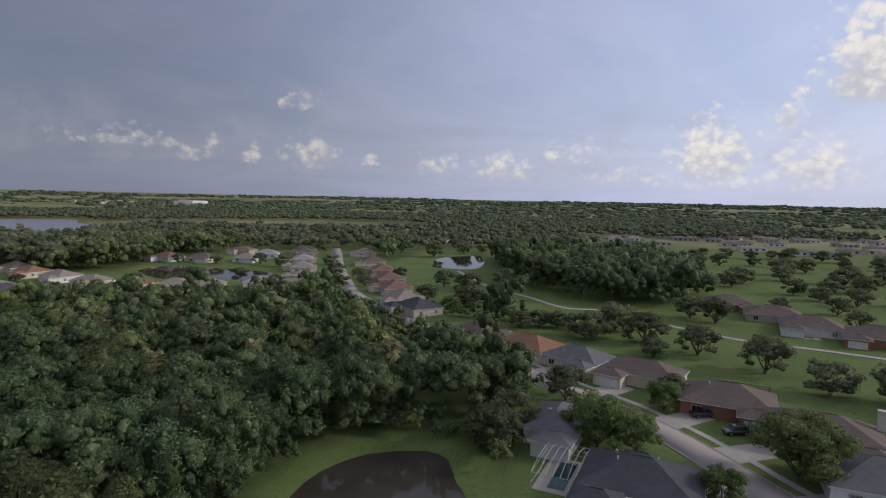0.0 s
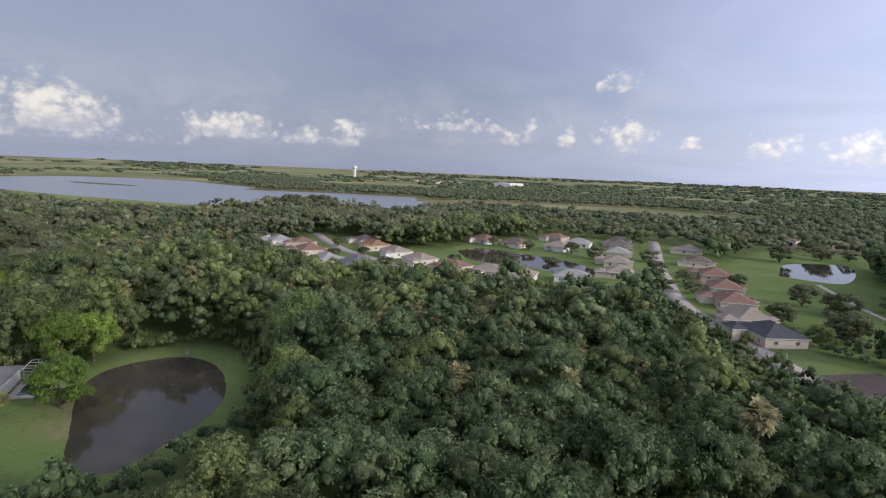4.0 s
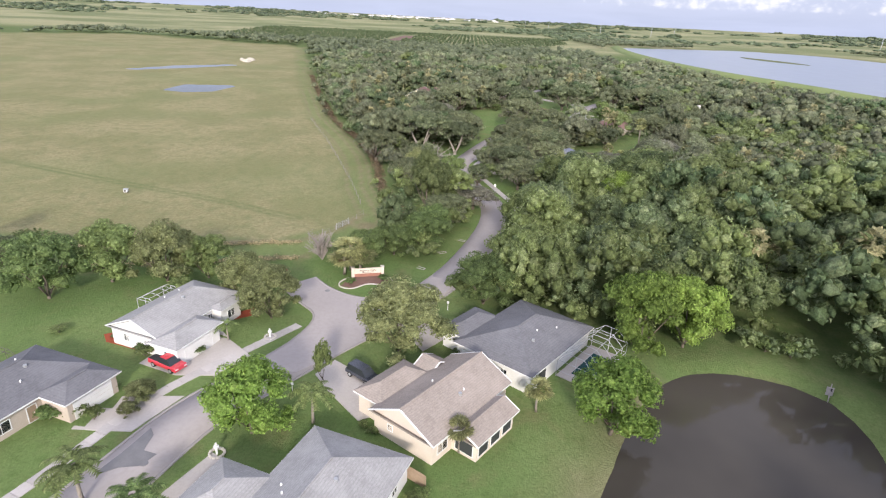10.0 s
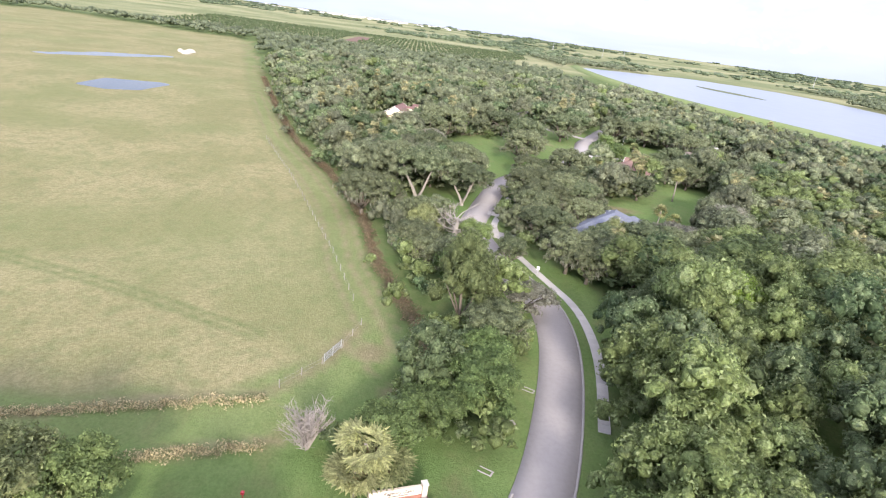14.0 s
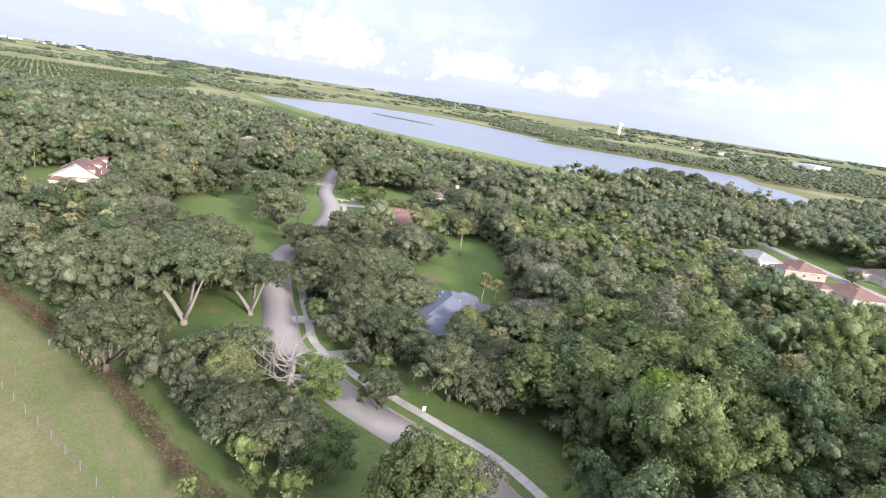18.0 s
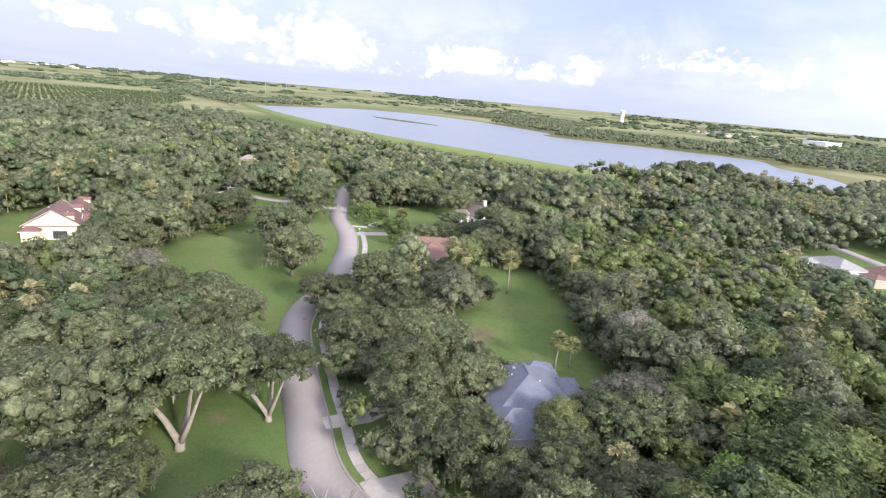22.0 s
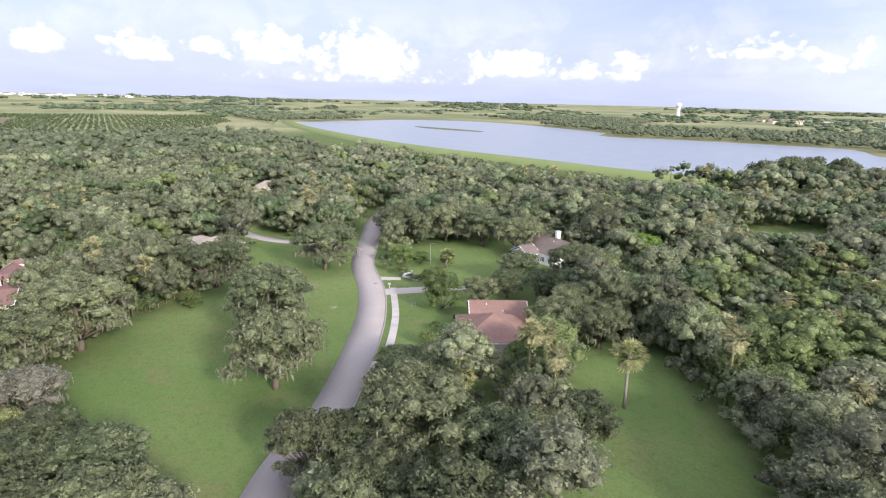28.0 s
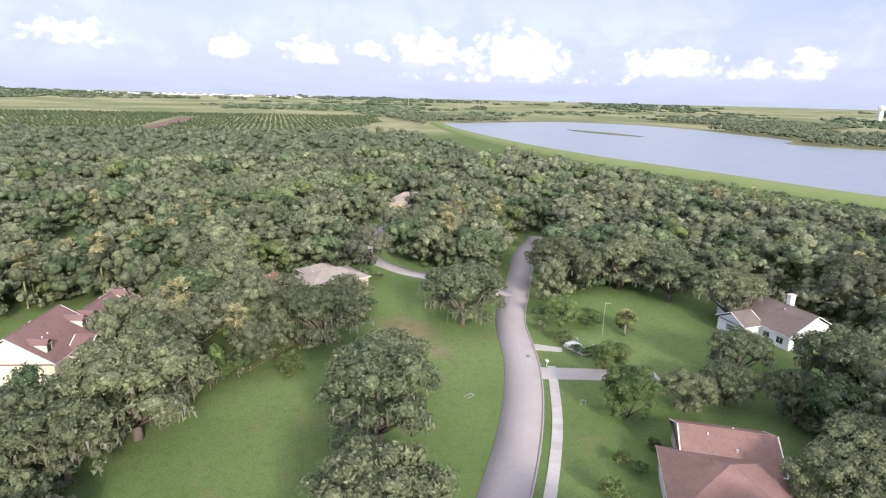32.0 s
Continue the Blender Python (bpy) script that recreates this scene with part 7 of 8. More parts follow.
vehicle(-158, 234, 10, "car", WHITE_PAINT, "white car on a suburban street", 0.12)
vehicle(-152, 235, 10, "car", WHITE_PAINT, "white car on a suburban street", 0.12)


def post_thing(name, x, y, tall, mat, label, category, head=None, turn=0.0):
    ob = empty(name, pose(x, y, 0, 0, 0, turn), label, category)
    bm = bmesh.new()
    tube(bm, [(0, 0, -0.2), (0, 0, tall)], (0.05, 0.045), 6)
    part("post", bm, mat, ob)
    if head:
        w, d, h, hm = head
        bm = bmesh.new()
        box(bm, -w / 2, w / 2, -d / 2, d / 2, tall - h * 0.3, tall + h * 0.7, bevel=min(w, d, h) * 0.2)
        part("head", bm, hm, ob)
    return ob


post_thing("street_sign", -216.5, 59.9, 1.6, METAL, "small white sign on a thin post by the footpath", "sign", (0.55, 0.05, 0.75, WHITE), 70)
post_thing("letterbox", -354.6, 109.6, 1.0, WHITE, "white letterbox on a post at the kerb", "letterbox", (0.7, 0.3, 0.35, WHITE), 20)
post_thing("letterbox", -124.4, 31.6, 1.0, WHITE, "white letterbox on a post beside the street", "letterbox", (0.6, 0.25, 0.3, WHITE), 35)
post_thing("letterbox", -147.6, 49.8, 1.3, WHITE, "white letterbox post by a driveway", "letterbox", (0.3, 0.3, 0.4, WHITE), 35)
post_thing("letterbox", -319.8, 92.6, 1.0, BRONZE, "dark letterbox at the kerb", "letterbox", (0.6, 0.25, 0.3, BRONZE), 20)
post_thing("fire_hydrant", -157.4, 21.0, 0.7, RED_PAINT, "red fire hydrant on grass", "hydrant", (0.32, 0.32, 0.36, RED_PAINT))
post_thing("garden_post", -116.2, 5.4, 1.1, WHITE, "white garden post in a planting bed", "post", (0.35, 0.35, 0.1, WHITE))
post_thing("garden_post", -253.8, 61.0, 1.2, METAL, "thin marker post on grass", "post", (0.12, 0.12, 0.3, METAL))
lamp = post_thing("light_pole", -363.3, 125.6, 7.6, METAL, "tall thin metal pole with a side arm", "pole")
bm = bmesh.new()
tube(bm, [(0, 0, 7.3), (0.5, 0.9, 7.4)], (0.04, 0.04), 5)
part("arm", bm, METAL, lamp)


def birdbath(x, y, label):
    ob = empty("garden_ornament", pose(x, y, 0), label, "ornament")
    bm = bmesh.new()
    for k in range(14):
        a = 6.283 * k / 14
        bmesh.ops.create_cube(bm, size=0.24, matrix=pose(math.cos(a) * 0.75, math.sin(a) * 0.75, 0.1, 0, 0, math.degrees(a)))
    part("stone_ring", bm, STONE, ob)
    bm = bmesh.new()
    disc(bm, 0.12, 0.0, 0.9, 8)
    disc(bm, 0.3, 0.9, 1.02, 12)
    disc(bm, 0.12, 1.02, 1.4, 8)
    part("pedestal", bm, WHITE, ob)


birdbath(-112.9, 27.0, "white garden ornament in a ring of stones on a lawn")
birdbath(-136.2, 25.0, "white garden ornament in a ring of stones on a lawn")


def fence_row(name, a, b, tall, gap, mat, rails, label, slats=False, wire=0.025):
    """A fence from a to b: posts, rails, and boards where it is closed."""
    a, b = Vector((*a, 0)), Vector((*b, 0))
    d = b - a
    ob = empty(name, Matrix.Translation(a) @ Matrix.Rotation(math.atan2(d.y, d.x), 4, "Z"), label, "fence")
    n = max(int(d.length / gap), 1)
    for k in range(n + 1):
        bm = bmesh.new()
        tube(bm, [(d.length * k / n, 0, -0.2), (d.length * k / n, 0, tall)], (0.06, 0.05), 5)
        part("post", bm, mat, ob)
    for k in range(rails):
        bm = bmesh.new()
        z = tall * (k + 0.6) / rails
        tube(bm, [(0, 0, z), (d.length, 0, z)], (wire, wire), 4)
        part("rail", bm, mat, ob)
    if slats:
        m = int(d.length / 0.16)
        for k in range(m):
            bm = bmesh.new()
            box(bm, k * 0.16 + 0.01, k * 0.16 + 0.15, 0.03, 0.055, 0.05, tall)
            part("board", bm, mat, ob)


fence_row("wooden_fence", (-111.4, 46.9), (-110.0, 49.0), 1.7, 1.2, WOOD, 2, "short weathered board fence behind a house", True)
fence_row("garden_fence", (-362.0, 58.6), (-386.0, 78.0), 1.0, 2.6, WOOD, 2, "low wooden fence along a lawn")
fence_row("board_fence", (19.0, 152.0), (27.0, 158.5), 1.6, 2.0, WOOD, 2, "closed brown board fence behind a house", True)
fence_row("white_fence", (-440.0, 74.0), (-452.0, 66.0), 1.3, 2.4, WHITE, 2, "white fence among oaks")


def weir():
    ob = empty("pond_outfall", pose(-131.6, 100.6, -0.1, 0, 0, -35) @ Matrix.Scale(0.6, 4), "concrete outfall with low wing walls at the pond bank", "outfall")
    for name, x0, x1, y0, y1, z1 in (("headwall", -0.9, 0.9, 0.5, 0.75, 0.9), ("side_wall", -1.0, -0.8, -0.6, 0.6, 0.7), ("side_wall", 0.8, 1.0, -0.6, 0.6, 0.7), ("wing_wall", -3.6, -1.0, 0.1, 0.3, 0.3), ("wing_wall", 1.0, 3.4, 0.1, 0.3, 0.3)):
        bm = bmesh.new()
        box(bm, x0, x1, y0, y1, -0.9, z1, bevel=0.03)
        part(name, bm, KERB, ob)
    bm = bmesh.new()
    box(bm, -0.8, 0.8, 0.2, 0.5, -0.8, 0.55)
    part("grate", bm, TYRE, ob)


weir()


def field_gate():
    """A tube gate and a wire fence at the corner of the hay field."""
    a, b = Vector((-180.7, 24.8, 0)), Vector((-184.7, 26.5, 0))
    ob = empty("field_gate", Matrix.Translation(a), "grey tubular metal field gate between posts", "gate")
    d = b - a
    for z in (0.25, 0.5, 0.75, 1.0, 1.25):
        bm = bmesh.new()
        tube(bm, [(0, 0, z), (d.x, d.y, z)], (0.035, 0.035), 5)
        part("rail", bm, METAL, ob)
    for f in (0, 0.5, 1):
        bm = bmesh.new()
        tube(bm, [(d.x * f, d.y * f, -0.2), (d.x * f, d.y * f, 1.4)], (0.05, 0.05), 5)
        part("post", bm, METAL, ob)


field_gate()
fence_row("wire_fence", (-180.5, 24.6), (-174.8, 20.4), 1.1, 2.8, DEAD, 2, "low wire fence on grey posts beside the hay field", wire=0.012)
fence_row("wire_fence", (-185.0, 26.7), (-191.6, 28.6), 1.1, 2.8, DEAD, 2, "low wire fence on grey posts beside the hay field", wire=0.012)
for a, b in (((-199.0, 26.6), (-217.8, 20.7)), ((-217.8, 20.7), (-241.7, 12.1)), ((-241.7, 12.1), (-268.0, 2.6)), ((-268.0, 2.6), (-310.0, -14.4))):
    fence_row("wire_fence", a, b, 1.3, 3.4, DEAD, 3, "long wire fence on pale posts between the track and the hay", wire=0.010)


def culvert(x, y, turn):
    ob = empty("culvert_end", pose(x, y, 0, 0, 0, turn), "pale concrete culvert end set in grass", "culvert")
    for s in (-1, 1):
        bm = bmesh.new()
        box(bm, -0.8, 0.8, s * 0.36 - 0.06, s * 0.36 + 0.06, -0.4, 0.05, bevel=0.03)
        part("side_wall", bm, KERB, ob)
    bm = bmesh.new()
    box(bm, 0.62, 0.8, -0.34, 0.34, -0.4, 0.10, bevel=0.03)
    part("headwall", bm, KERB, ob)


for x, y, t in ((-348.0, 93.2, 120), (-342.0, 109.7, 150), (-171.4, 47.9, 115), (-318.6, 96.4, 70), (-178.6, 51.6, 60), (-163.3, 44.3, 60)):
    culvert(x, y, t)
for x, y in ((-141.4, 38.6), (-110.8, 20.4), (-359.0, 108.0), (-291.0, 66.0), (-151.6, 29.6)):
    bm = bmesh.new()
    disc(bm, 0.42, 0.05, 0.135, 18)
    ob = tagged(part("manhole_cover", bm, TAR), "dark iron manhole cover in the street", "manhole cover")
    ob.location = (x, y, 0)
tagged(slab("wet_patch", [(-108.6, 16.2), (-112.0, 17.4), (-116.0, 18.4), (-115.0, 19.2), (-112.6, 19.4), (-112.2, 21.0), (-110.4, 20.2), (-110.0, 18.2)], 0.125, TAR), "dark wet patch along the kerb", "stain", kind="structure")


def lift_station():
    ob = empty("pump_station", pose(-359.9, 118.4, 0, 0, 0, 18), "low pump station with white lids behind a hedge", "pump station")
    for name, x0, x1, y0, y1, z1, mat in (("plinth", -2.4, 2.8, -1.3, 1.3, 0.25, STONE), ("lid", -2.2, 0.1, -1.1, 1.1, 0.75, WHITE), ("lid", 0.4, 2.2, -0.9, 0.9, 0.55, STONE), ("control_box", 1.9, 2.5, 1.6, 2.0, 1.4, METAL), ("control_box", -2.2, -1.7, 1.6, 2.0, 1.1, METAL)):
        bm = bmesh.new()
        box(bm, x0, x1, y0, y1, -0.2, z1, bevel=0.04)
        part(name, bm, mat, ob)


lift_station()


def trampoline():
    ob = empty("trampoline", pose(-355.1, 181.4, 0), "round trampoline with a blue padded rim on grass", "trampoline")
    bm = bmesh.new()
    disc(bm, 1.7, 0.78, 0.82, 24)
    part("mat", bm, TYRE, ob)
    bm = bmesh.new()
    for k in range(24):
        a, b = 6.283 * k / 24, 6.283 * (k + 1) / 24
        tube(bm, [(math.cos(a) * 1.85, math.sin(a) * 1.85, 0.85), (math.cos(b) * 1.85, math.sin(b) * 1.85, 0.85)], (0.2, 0.2), 6)
    part("rim", bm, BLUE_PAINT, ob)
    for k in range(6):
        a = 6.283 * k / 6
        bm = bmesh.new()
        tube(bm, [(math.cos(a) * 1.85, math.sin(a) * 1.85, 0), (math.cos(a) * 1.85, math.sin(a) * 1.85, 2.3)], (0.05, 0.05), 6)
        part("pole", bm, BLUE_PAINT, ob)
    ob = empty("swing_set", pose(-357.2, 187.6, 0, 0, 0, 60), "wooden swing set on grass", "swing set")
    for s in (-1.8, 1.8):
        for t in (-1, 1):
            bm = bmesh.new()
            tube(bm, [(s, t * 1.1, 0), (s, 0, 2.4)], (0.07, 0.07), 5)
            part("leg", bm, WOOD, ob)
    bm = bmesh.new()
    tube(bm, [(-1.9, 0, 2.4), (1.9, 0, 2.4)], (0.07, 0.07), 5)
    part("beam", bm, WOOD, ob)
    for s in (-0.8, 0.6):
        bm = bmesh.new()
        box(bm, s - 0.25, s + 0.25, -0.1, 0.1, 0.5, 0.55)
        part("seat", bm, RED_PAINT, ob)


trampoline()
ob = empty("field_box", pose(-197.5, -30.4, 0, 0, 0, 15) @ Matrix.Scale(0.62, 4), "small white box on legs in the hay field", "box")
for name, x0, x1, y0, y1, z0, z1, mat in (("box", -0.8, 0.8, -0.7, 0.7, 0.5, 1.5, WHITE), ("opening", 0.8, 0.83, -0.4, 0.4, 0.7, 1.3, TYRE), ("lid", -0.95, 0.95, -0.85, 0.85, 1.5, 1.62, METAL)):
    bm = bmesh.new()
    box(bm, x0, x1, y0, y1, z0, z1)
    part(name, bm, mat, ob)
for sx in (-0.65, 0.65):
    for sy in (-0.55, 0.55):
        bm = bmesh.new()
        tube(bm, [(sx, sy, -0.1), (sx, sy, 0.55)], (0.05, 0.05), 5)
        part("leg", bm, WOOD, ob)


# ---------------------------------------------------------------- far landmarks
def water_tower():
    ob = empty("water_tower", pose(-1547, 1722, 2), "white cylindrical water tower on the skyline", "water tower")
    bm = bmesh.new()
    tube(bm, [(0, 0, 0), (0, 0, 36), (0, 0, 39)], (6.5, 6.0, 7.5), 24)
    part("shaft", bm, WHITE, ob)
    bm = bmesh.new()
    tube(bm, [(0, 0, 39), (0, 0, 42), (0, 0, 48), (0, 0, 51)], (7.5, 9.6, 9.6, 3.0), 24)
    part("tank", bm, WHITE, ob)


water_tower()
rng = random.Random(12)


def shed(name, x, y, turn, L, D, H, wall, roof, label, group=""):
    ob = empty(name, pose(x, y, 31 * max(0, (math.hypot(x + 150, y - 50) - 1500) / 3000) ** 1.5, 0, 0, turn), label, "building", group)
    bm = bmesh.new()
    box(bm, -L / 2, L / 2, -D / 2, D / 2, -2, H)
    part("wall", bm, wall, ob)
    bm, *_ = roof_mesh(-L / 2, L / 2, -D / 2, D / 2, H, "hip", 0.25 if L < 40 else 0.04)
    part("roof", bm, roof, ob)
    for k in range(3):
        bm = bmesh.new()
        wall_panel(bm, (L * (k - 1) * 0.3 - 1.2, -D / 2), (L * (k - 1) * 0.3 + 1.2, -D / 2), H * 0.3, H * 0.75, 0.1, 0.05)
        part("window", bm, GLASS, ob)


shed("store_building", -957, 1887, 95, 130, 60, 11, WHITE, WHITE, "large white flat-roofed building far off")
for k in range(9):
    shed("far_house", -1150 + rng.uniform(-170, 60), 1760 + rng.uniform(-90, 160), rng.uniform(0, 90), 26, 16, 6, CREAM, rng.choice((ROOF_ORANGE, ROOF_RED, ROOF_TAN)), "distant house on the skyline", "far houses")
for k in range(70):
    a, b = rng.uniform(0, 1), rng.uniform(-1, 1)
    shed("far_house", -3650 - 420 * a, -330 + 620 * b, rng.uniform(0, 90), 24, 15, 5.5, WHITE, rng.choice((ROOF_LIGHT, WHITE, ROOF_TAN)), "pale distant house beyond the groves", "far houses")
for x, y in ((-31.6, 512), (-12.6, 510), (-1.3, 518), (14.4, 514), (-46, 519), (-62, 530), (-85, 525)):
    shed("far_house", x, y, rng.uniform(-15, 15), 15, 11, 5.2, CREAM, rng.choice((ROOF_BROWN, ROOF_TAN, ROOF_RED)), "two-storey house beyond the golf course", "golf houses")
for k in range(85):
    u, v = rng.uniform(0, 1), rng.uniform(0, 1)
    x, y = 130 + 330 * u + 60 * v, 560 - 150 * u + 330 * v
    shed("far_house", x, y, rng.uniform(-40, 10), 17, 12, 3.2, rng.choice((CREAM, WHITE, TAN)), rng.choice((ROOF_BROWN, ROOF_GREY, ROOF_TAN, ROOF_GREY)), "house of a distant suburb", "far houses")
for x, y in ((-2300, 700), (-2420, 820), (-2500, 560), (-2900, 300), (-3000, 420), (-2050, 1350)):
    ob = empty("power_pylon", pose(x, y, 4), "slender transmission pylon far off", "pylon", "pylons")
    bm = bmesh.new()
    tube(bm, [(0, 0, 0), (0, 0, 38)], (0.9, 0.5), 6)
    part("mast", bm, METAL, ob)
    for z in (26, 31, 36):
        bm = bmesh.new()
        tube(bm, [(-5, 0, z), (5, 0, z)], (0.3, 0.3), 5)
        part("arm", bm, METAL, ob)
bm = bmesh.new()
for k in range(9):
    bmesh.ops.create_icosphere(bm, subdivisions=2, radius=1, matrix=Matrix.LocRotScale((rng.uniform(-9, 9), rng.uniform(-4, 4), 0), None, (rng.uniform(2, 5), rng.uniform(2, 4), rng.uniform(1.0, 2.6))))
ob = tagged(part("spoil_heap", bm, SAND), "pale heap of sand at the field edge", "heap")
ob.matrix_basis = pose(-572, -136, 0, 0, 0, 35)
tagged(slab("bare_strip", [(-948, -90), (-948, -64), (-1350, -60), (-1350, -88)], 0.12, MULCH_DULL), "bare reddish earth strip between tree groves", "field", kind="structure")
isle = curve([(-1110, 508), (-1060, 500), (-1000, 512), (-950, 538), (-990, 541), (-1050, 530), (-1110, 508)], 8.0)
tagged(slab("lake_island", [tuple(p) for p in isle[:-1]], 0.35, REED), "low reedy island in the lake", "island", kind="structure")
for kind, x, y, scale, tall in LONE:
    plant(kind, x, y, scale, tall)


def golf_trees():
    """Oaks that stand loosely over the golf course and behind the eastern houses."""
    rng = random.Random(77)
    homes = [(o.location.x, o.location.y) for o in bpy.data.objects if o.type == "EMPTY" and o.name.startswith(("house", "far_house"))]
    done = [(a[1], a[2]) for a in LONE]
    made = 0
    while made < 90:
        x, y = rng.uniform(-60, 330), rng.uniform(95, 470)
        near = min(float(from_line(x, y, line)) for line in (STREETS[3], GOLF_PATH))
        if float(outside(x, y, GOLF)) > 6 and float(outside(x, y, EAST_LOTS)) > 0 or near < 8 or float(outside(x, y, WOOD_ISLAND)) < 4 or min(float(outside(x, y, p)) for p in PONDS) < 5:
            continue
        if any(math.hypot(x - a, y - b) < 12.5 for a, b in homes) or any(math.hypot(x - a, y - b) < 7 for a, b in done):
            continue
        done.append((x, y))
        made += 1
        plant("far_oak", x, y, rng.uniform(0.55, 0.95), rng.uniform(0.85, 1.0))


golf_trees()


# ---------------------------------------------------------------- woodland
PALM_BELTS = ([(-228, 96), (-240, 118), (-252, 106), (-262, 116), (-300, 140), (-300, 170), (-262, 176), (-225, 160), (-214, 120)], [(-300, 288), (-352, 345), (-388, 400), (-372, 420), (-330, 372), (-286, 310)],
              [(-384, 12), (-420, 40), (-452, 50), (-452, 10), (-410, -12)], [(-250, 196), (-300, 190), (-320, 215), (-262, 225)], [(-345, 262), (-400, 275), (-420, 300), (-360, 300)])
GROVE = [(-948, -330), (-940, 40), (-1010, 150), (-1250, 240), (-1500, 250), (-1500, -420)]
GROVE_GAP = [(-945, -92), (-945, -62), (-1360, -58), (-1360, -92)]


def woodland():
    rng = np.random.default_rng(5)
    lone = np.array([(a[1], a[2], a[3] * (5.5 if "oak" in a[0] else 4.5 if a[0] in ("round", "olive", "lime") else 1.5)) for a in LONE])

    def clear(x, y):
        """Metres to the nearest open place."""
        d = np.full(np.shape(x), 1e9)
        for line in STREETS:
            d = np.minimum(d, from_line(x, y, line) - 6.0)
        for area in LAWNS + PONDS + (FIELD,):
            if area in (GOLF,):
                d = np.minimum(d, np.maximum(outside(x, y, area), -outside(x, y, WOOD_ISLAND)))
            else:
                d = np.minimum(d, outside(x, y, area))
        d = np.minimum(d, outside(x, y, LAKE_EDGE) - np.where(np.asarray(y) < 400, 34, 14))
        d = np.minimum(d, from_line(x, y, DITCH) - 2.6)
        d = np.minimum(d, from_line(x, y, [(-480, 335), (-560, 318), (-680, 292), (-828, 284)]) - 10)
        return d

    def scatter(x0, x1, y0, y1, step):
        x, y = np.meshgrid(np.arange(x0, x1, step), np.arange(y0, y1, step))
        x, y = x.ravel() + rng.uniform(-0.42, 0.42, x.size) * step, y.ravel() + rng.uniform(-0.42, 0.42, y.size) * step
        r = np.hypot(x + 130, y - 50)
        bear = np.degrees(np.arctan2(-(x + 130), y - 50))
        seen = ((r < 260) & ~((x > -90) & (y < 14)) & ~((x > 20) & (y < 60))) | ((bear > -60) & (bear < 150))
        return x[seen], y[seen]

    def grow(name, protos, x, y, scale, tall, tint, label, mat=FAR_LEAF):
        v, f, t, o = [], [], [], 0
        which = rng.integers(0, len(protos), len(x))
        for k, (pv, pf) in enumerate(protos):
            m = np.flatnonzero(which == k)
            if not len(m):
                continue
            a = rng.uniform(0, 6.28, len(m))
            c, s = np.cos(a)[:, None], np.sin(a)[:, None]
            px, py = pv[None, :, 0] * c - pv[None, :, 1] * s, pv[None, :, 0] * s + pv[None, :, 1] * c
            w = np.stack([px * scale[m, None] + x[m, None], py * scale[m, None] + y[m, None], pv[None, :, 2] * (scale * tall)[m, None]], -1)
            r = np.hypot(x[m] + 150, y[m] - 50)
            w[:, :, 2] += (31 * np.clip((r - 1500) / 3000, 0, 1) ** 1.5)[:, None]
            v.append(w.reshape(-1, 3))
            f.append((pf[None] + (np.arange(len(m)) * len(pv))[:, None, None]).reshape(-1, pf.shape[1]) + o)
            t.append(np.repeat(tint[m], len(pv)))
            o += len(m) * len(pv)
        ob = quads(name, np.vstack(v), np.vstack(f), mat, None, {"tint": np.concatenate(t)})
        return tagged(ob, label, "woodland", kind="stuff")

    def patch(x, y):
        """Slow change of kind across the woods, 0 to 1."""
        g = 0.5 + 0.25 * np.sin(x * 0.031 + 1.7 * np.sin(y * 0.019)) + 0.25 * np.sin(y * 0.043 + 1.1 * np.sin(x * 0.023))
        p = np.clip(0.6 * g + rng.uniform(0, 0.4, np.shape(x)), 0, 1)
        side = np.where((x < -212) & (y < 420) & (rng.uniform(0, 1, np.shape(x)) < 0.88), 0.5, 0.0)
        thick = outside(x, y, SCRUB[5]) < 0
        east = (x > -96) & (rng.uniform(0, 1, np.shape(x)) < 0.65)
        pale = (x > -230) & (x <= -96) & (rng.uniform(0, 1, np.shape(x)) < 0.45)
        thick &= rng.uniform(0, 1, np.shape(x)) < 0.6
        return np.where(thick | pale, (np.floor(p * 10) + 0.70 + 0.12 * p) / 27.7, np.where(east, (np.floor(p * 10) + 0.46) / 27.7, 0.49 * p + side))

    # near woods: the first trees by the path stand singly, the rest are joined
    x, y = scatter(-620, 120, -60, 420, 5.2)
    d, near = clear(x, y), from_line(x, y, PATH + [(-305, 80), (-345, 95)])
    ok = (d > 1.0) & (near < 380) & ((x > -480) | (y < 330)) & (outside(x, y, POND_A) > 10.0) & (np.hypot(x + 293.6, y - 101.8) > 5.5) & (np.hypot(x + 306.0, y - 110.1) > 6.5)
    for lx, ly, lr in lone:
        ok &= np.hypot(x - lx, y - ly) > lr
    x, y, d, near = x[ok], y[ok], d[ok], near[ok]
    order = np.argsort(near + 400.0 * (np.min([outside(x, y, area) for area in SCRUB], axis=0) < 0))
    single, rest = order[:100], order[100:]
    oaks = (x < -205) | (rng.uniform(0, 1, len(x)) < 0.12)
    for i in single:
        oak = bool(oaks[i])
        plant("oak" if oak else "wood", float(x[i]), float(y[i]), (0.66 if oak else 1.12) * float(rng.uniform(0.8, 1.15)), float(rng.uniform(0.8, 1.1)), seed=int(i))
    lod1 = [crown(200 + i, 4.0, 1.6, 10.8, 28, 1350, 0.200, core=1, lobe=0.29, fill=0.82, peak=0.12 * i) for i in range(5)]
    lod1_in = [crown(205 + i, 4.0, 4.2, 11.2, 24, 950, 0.205, core=1, lobe=0.29, fill=0.82, peak=0.16 * i) for i in range(6)]
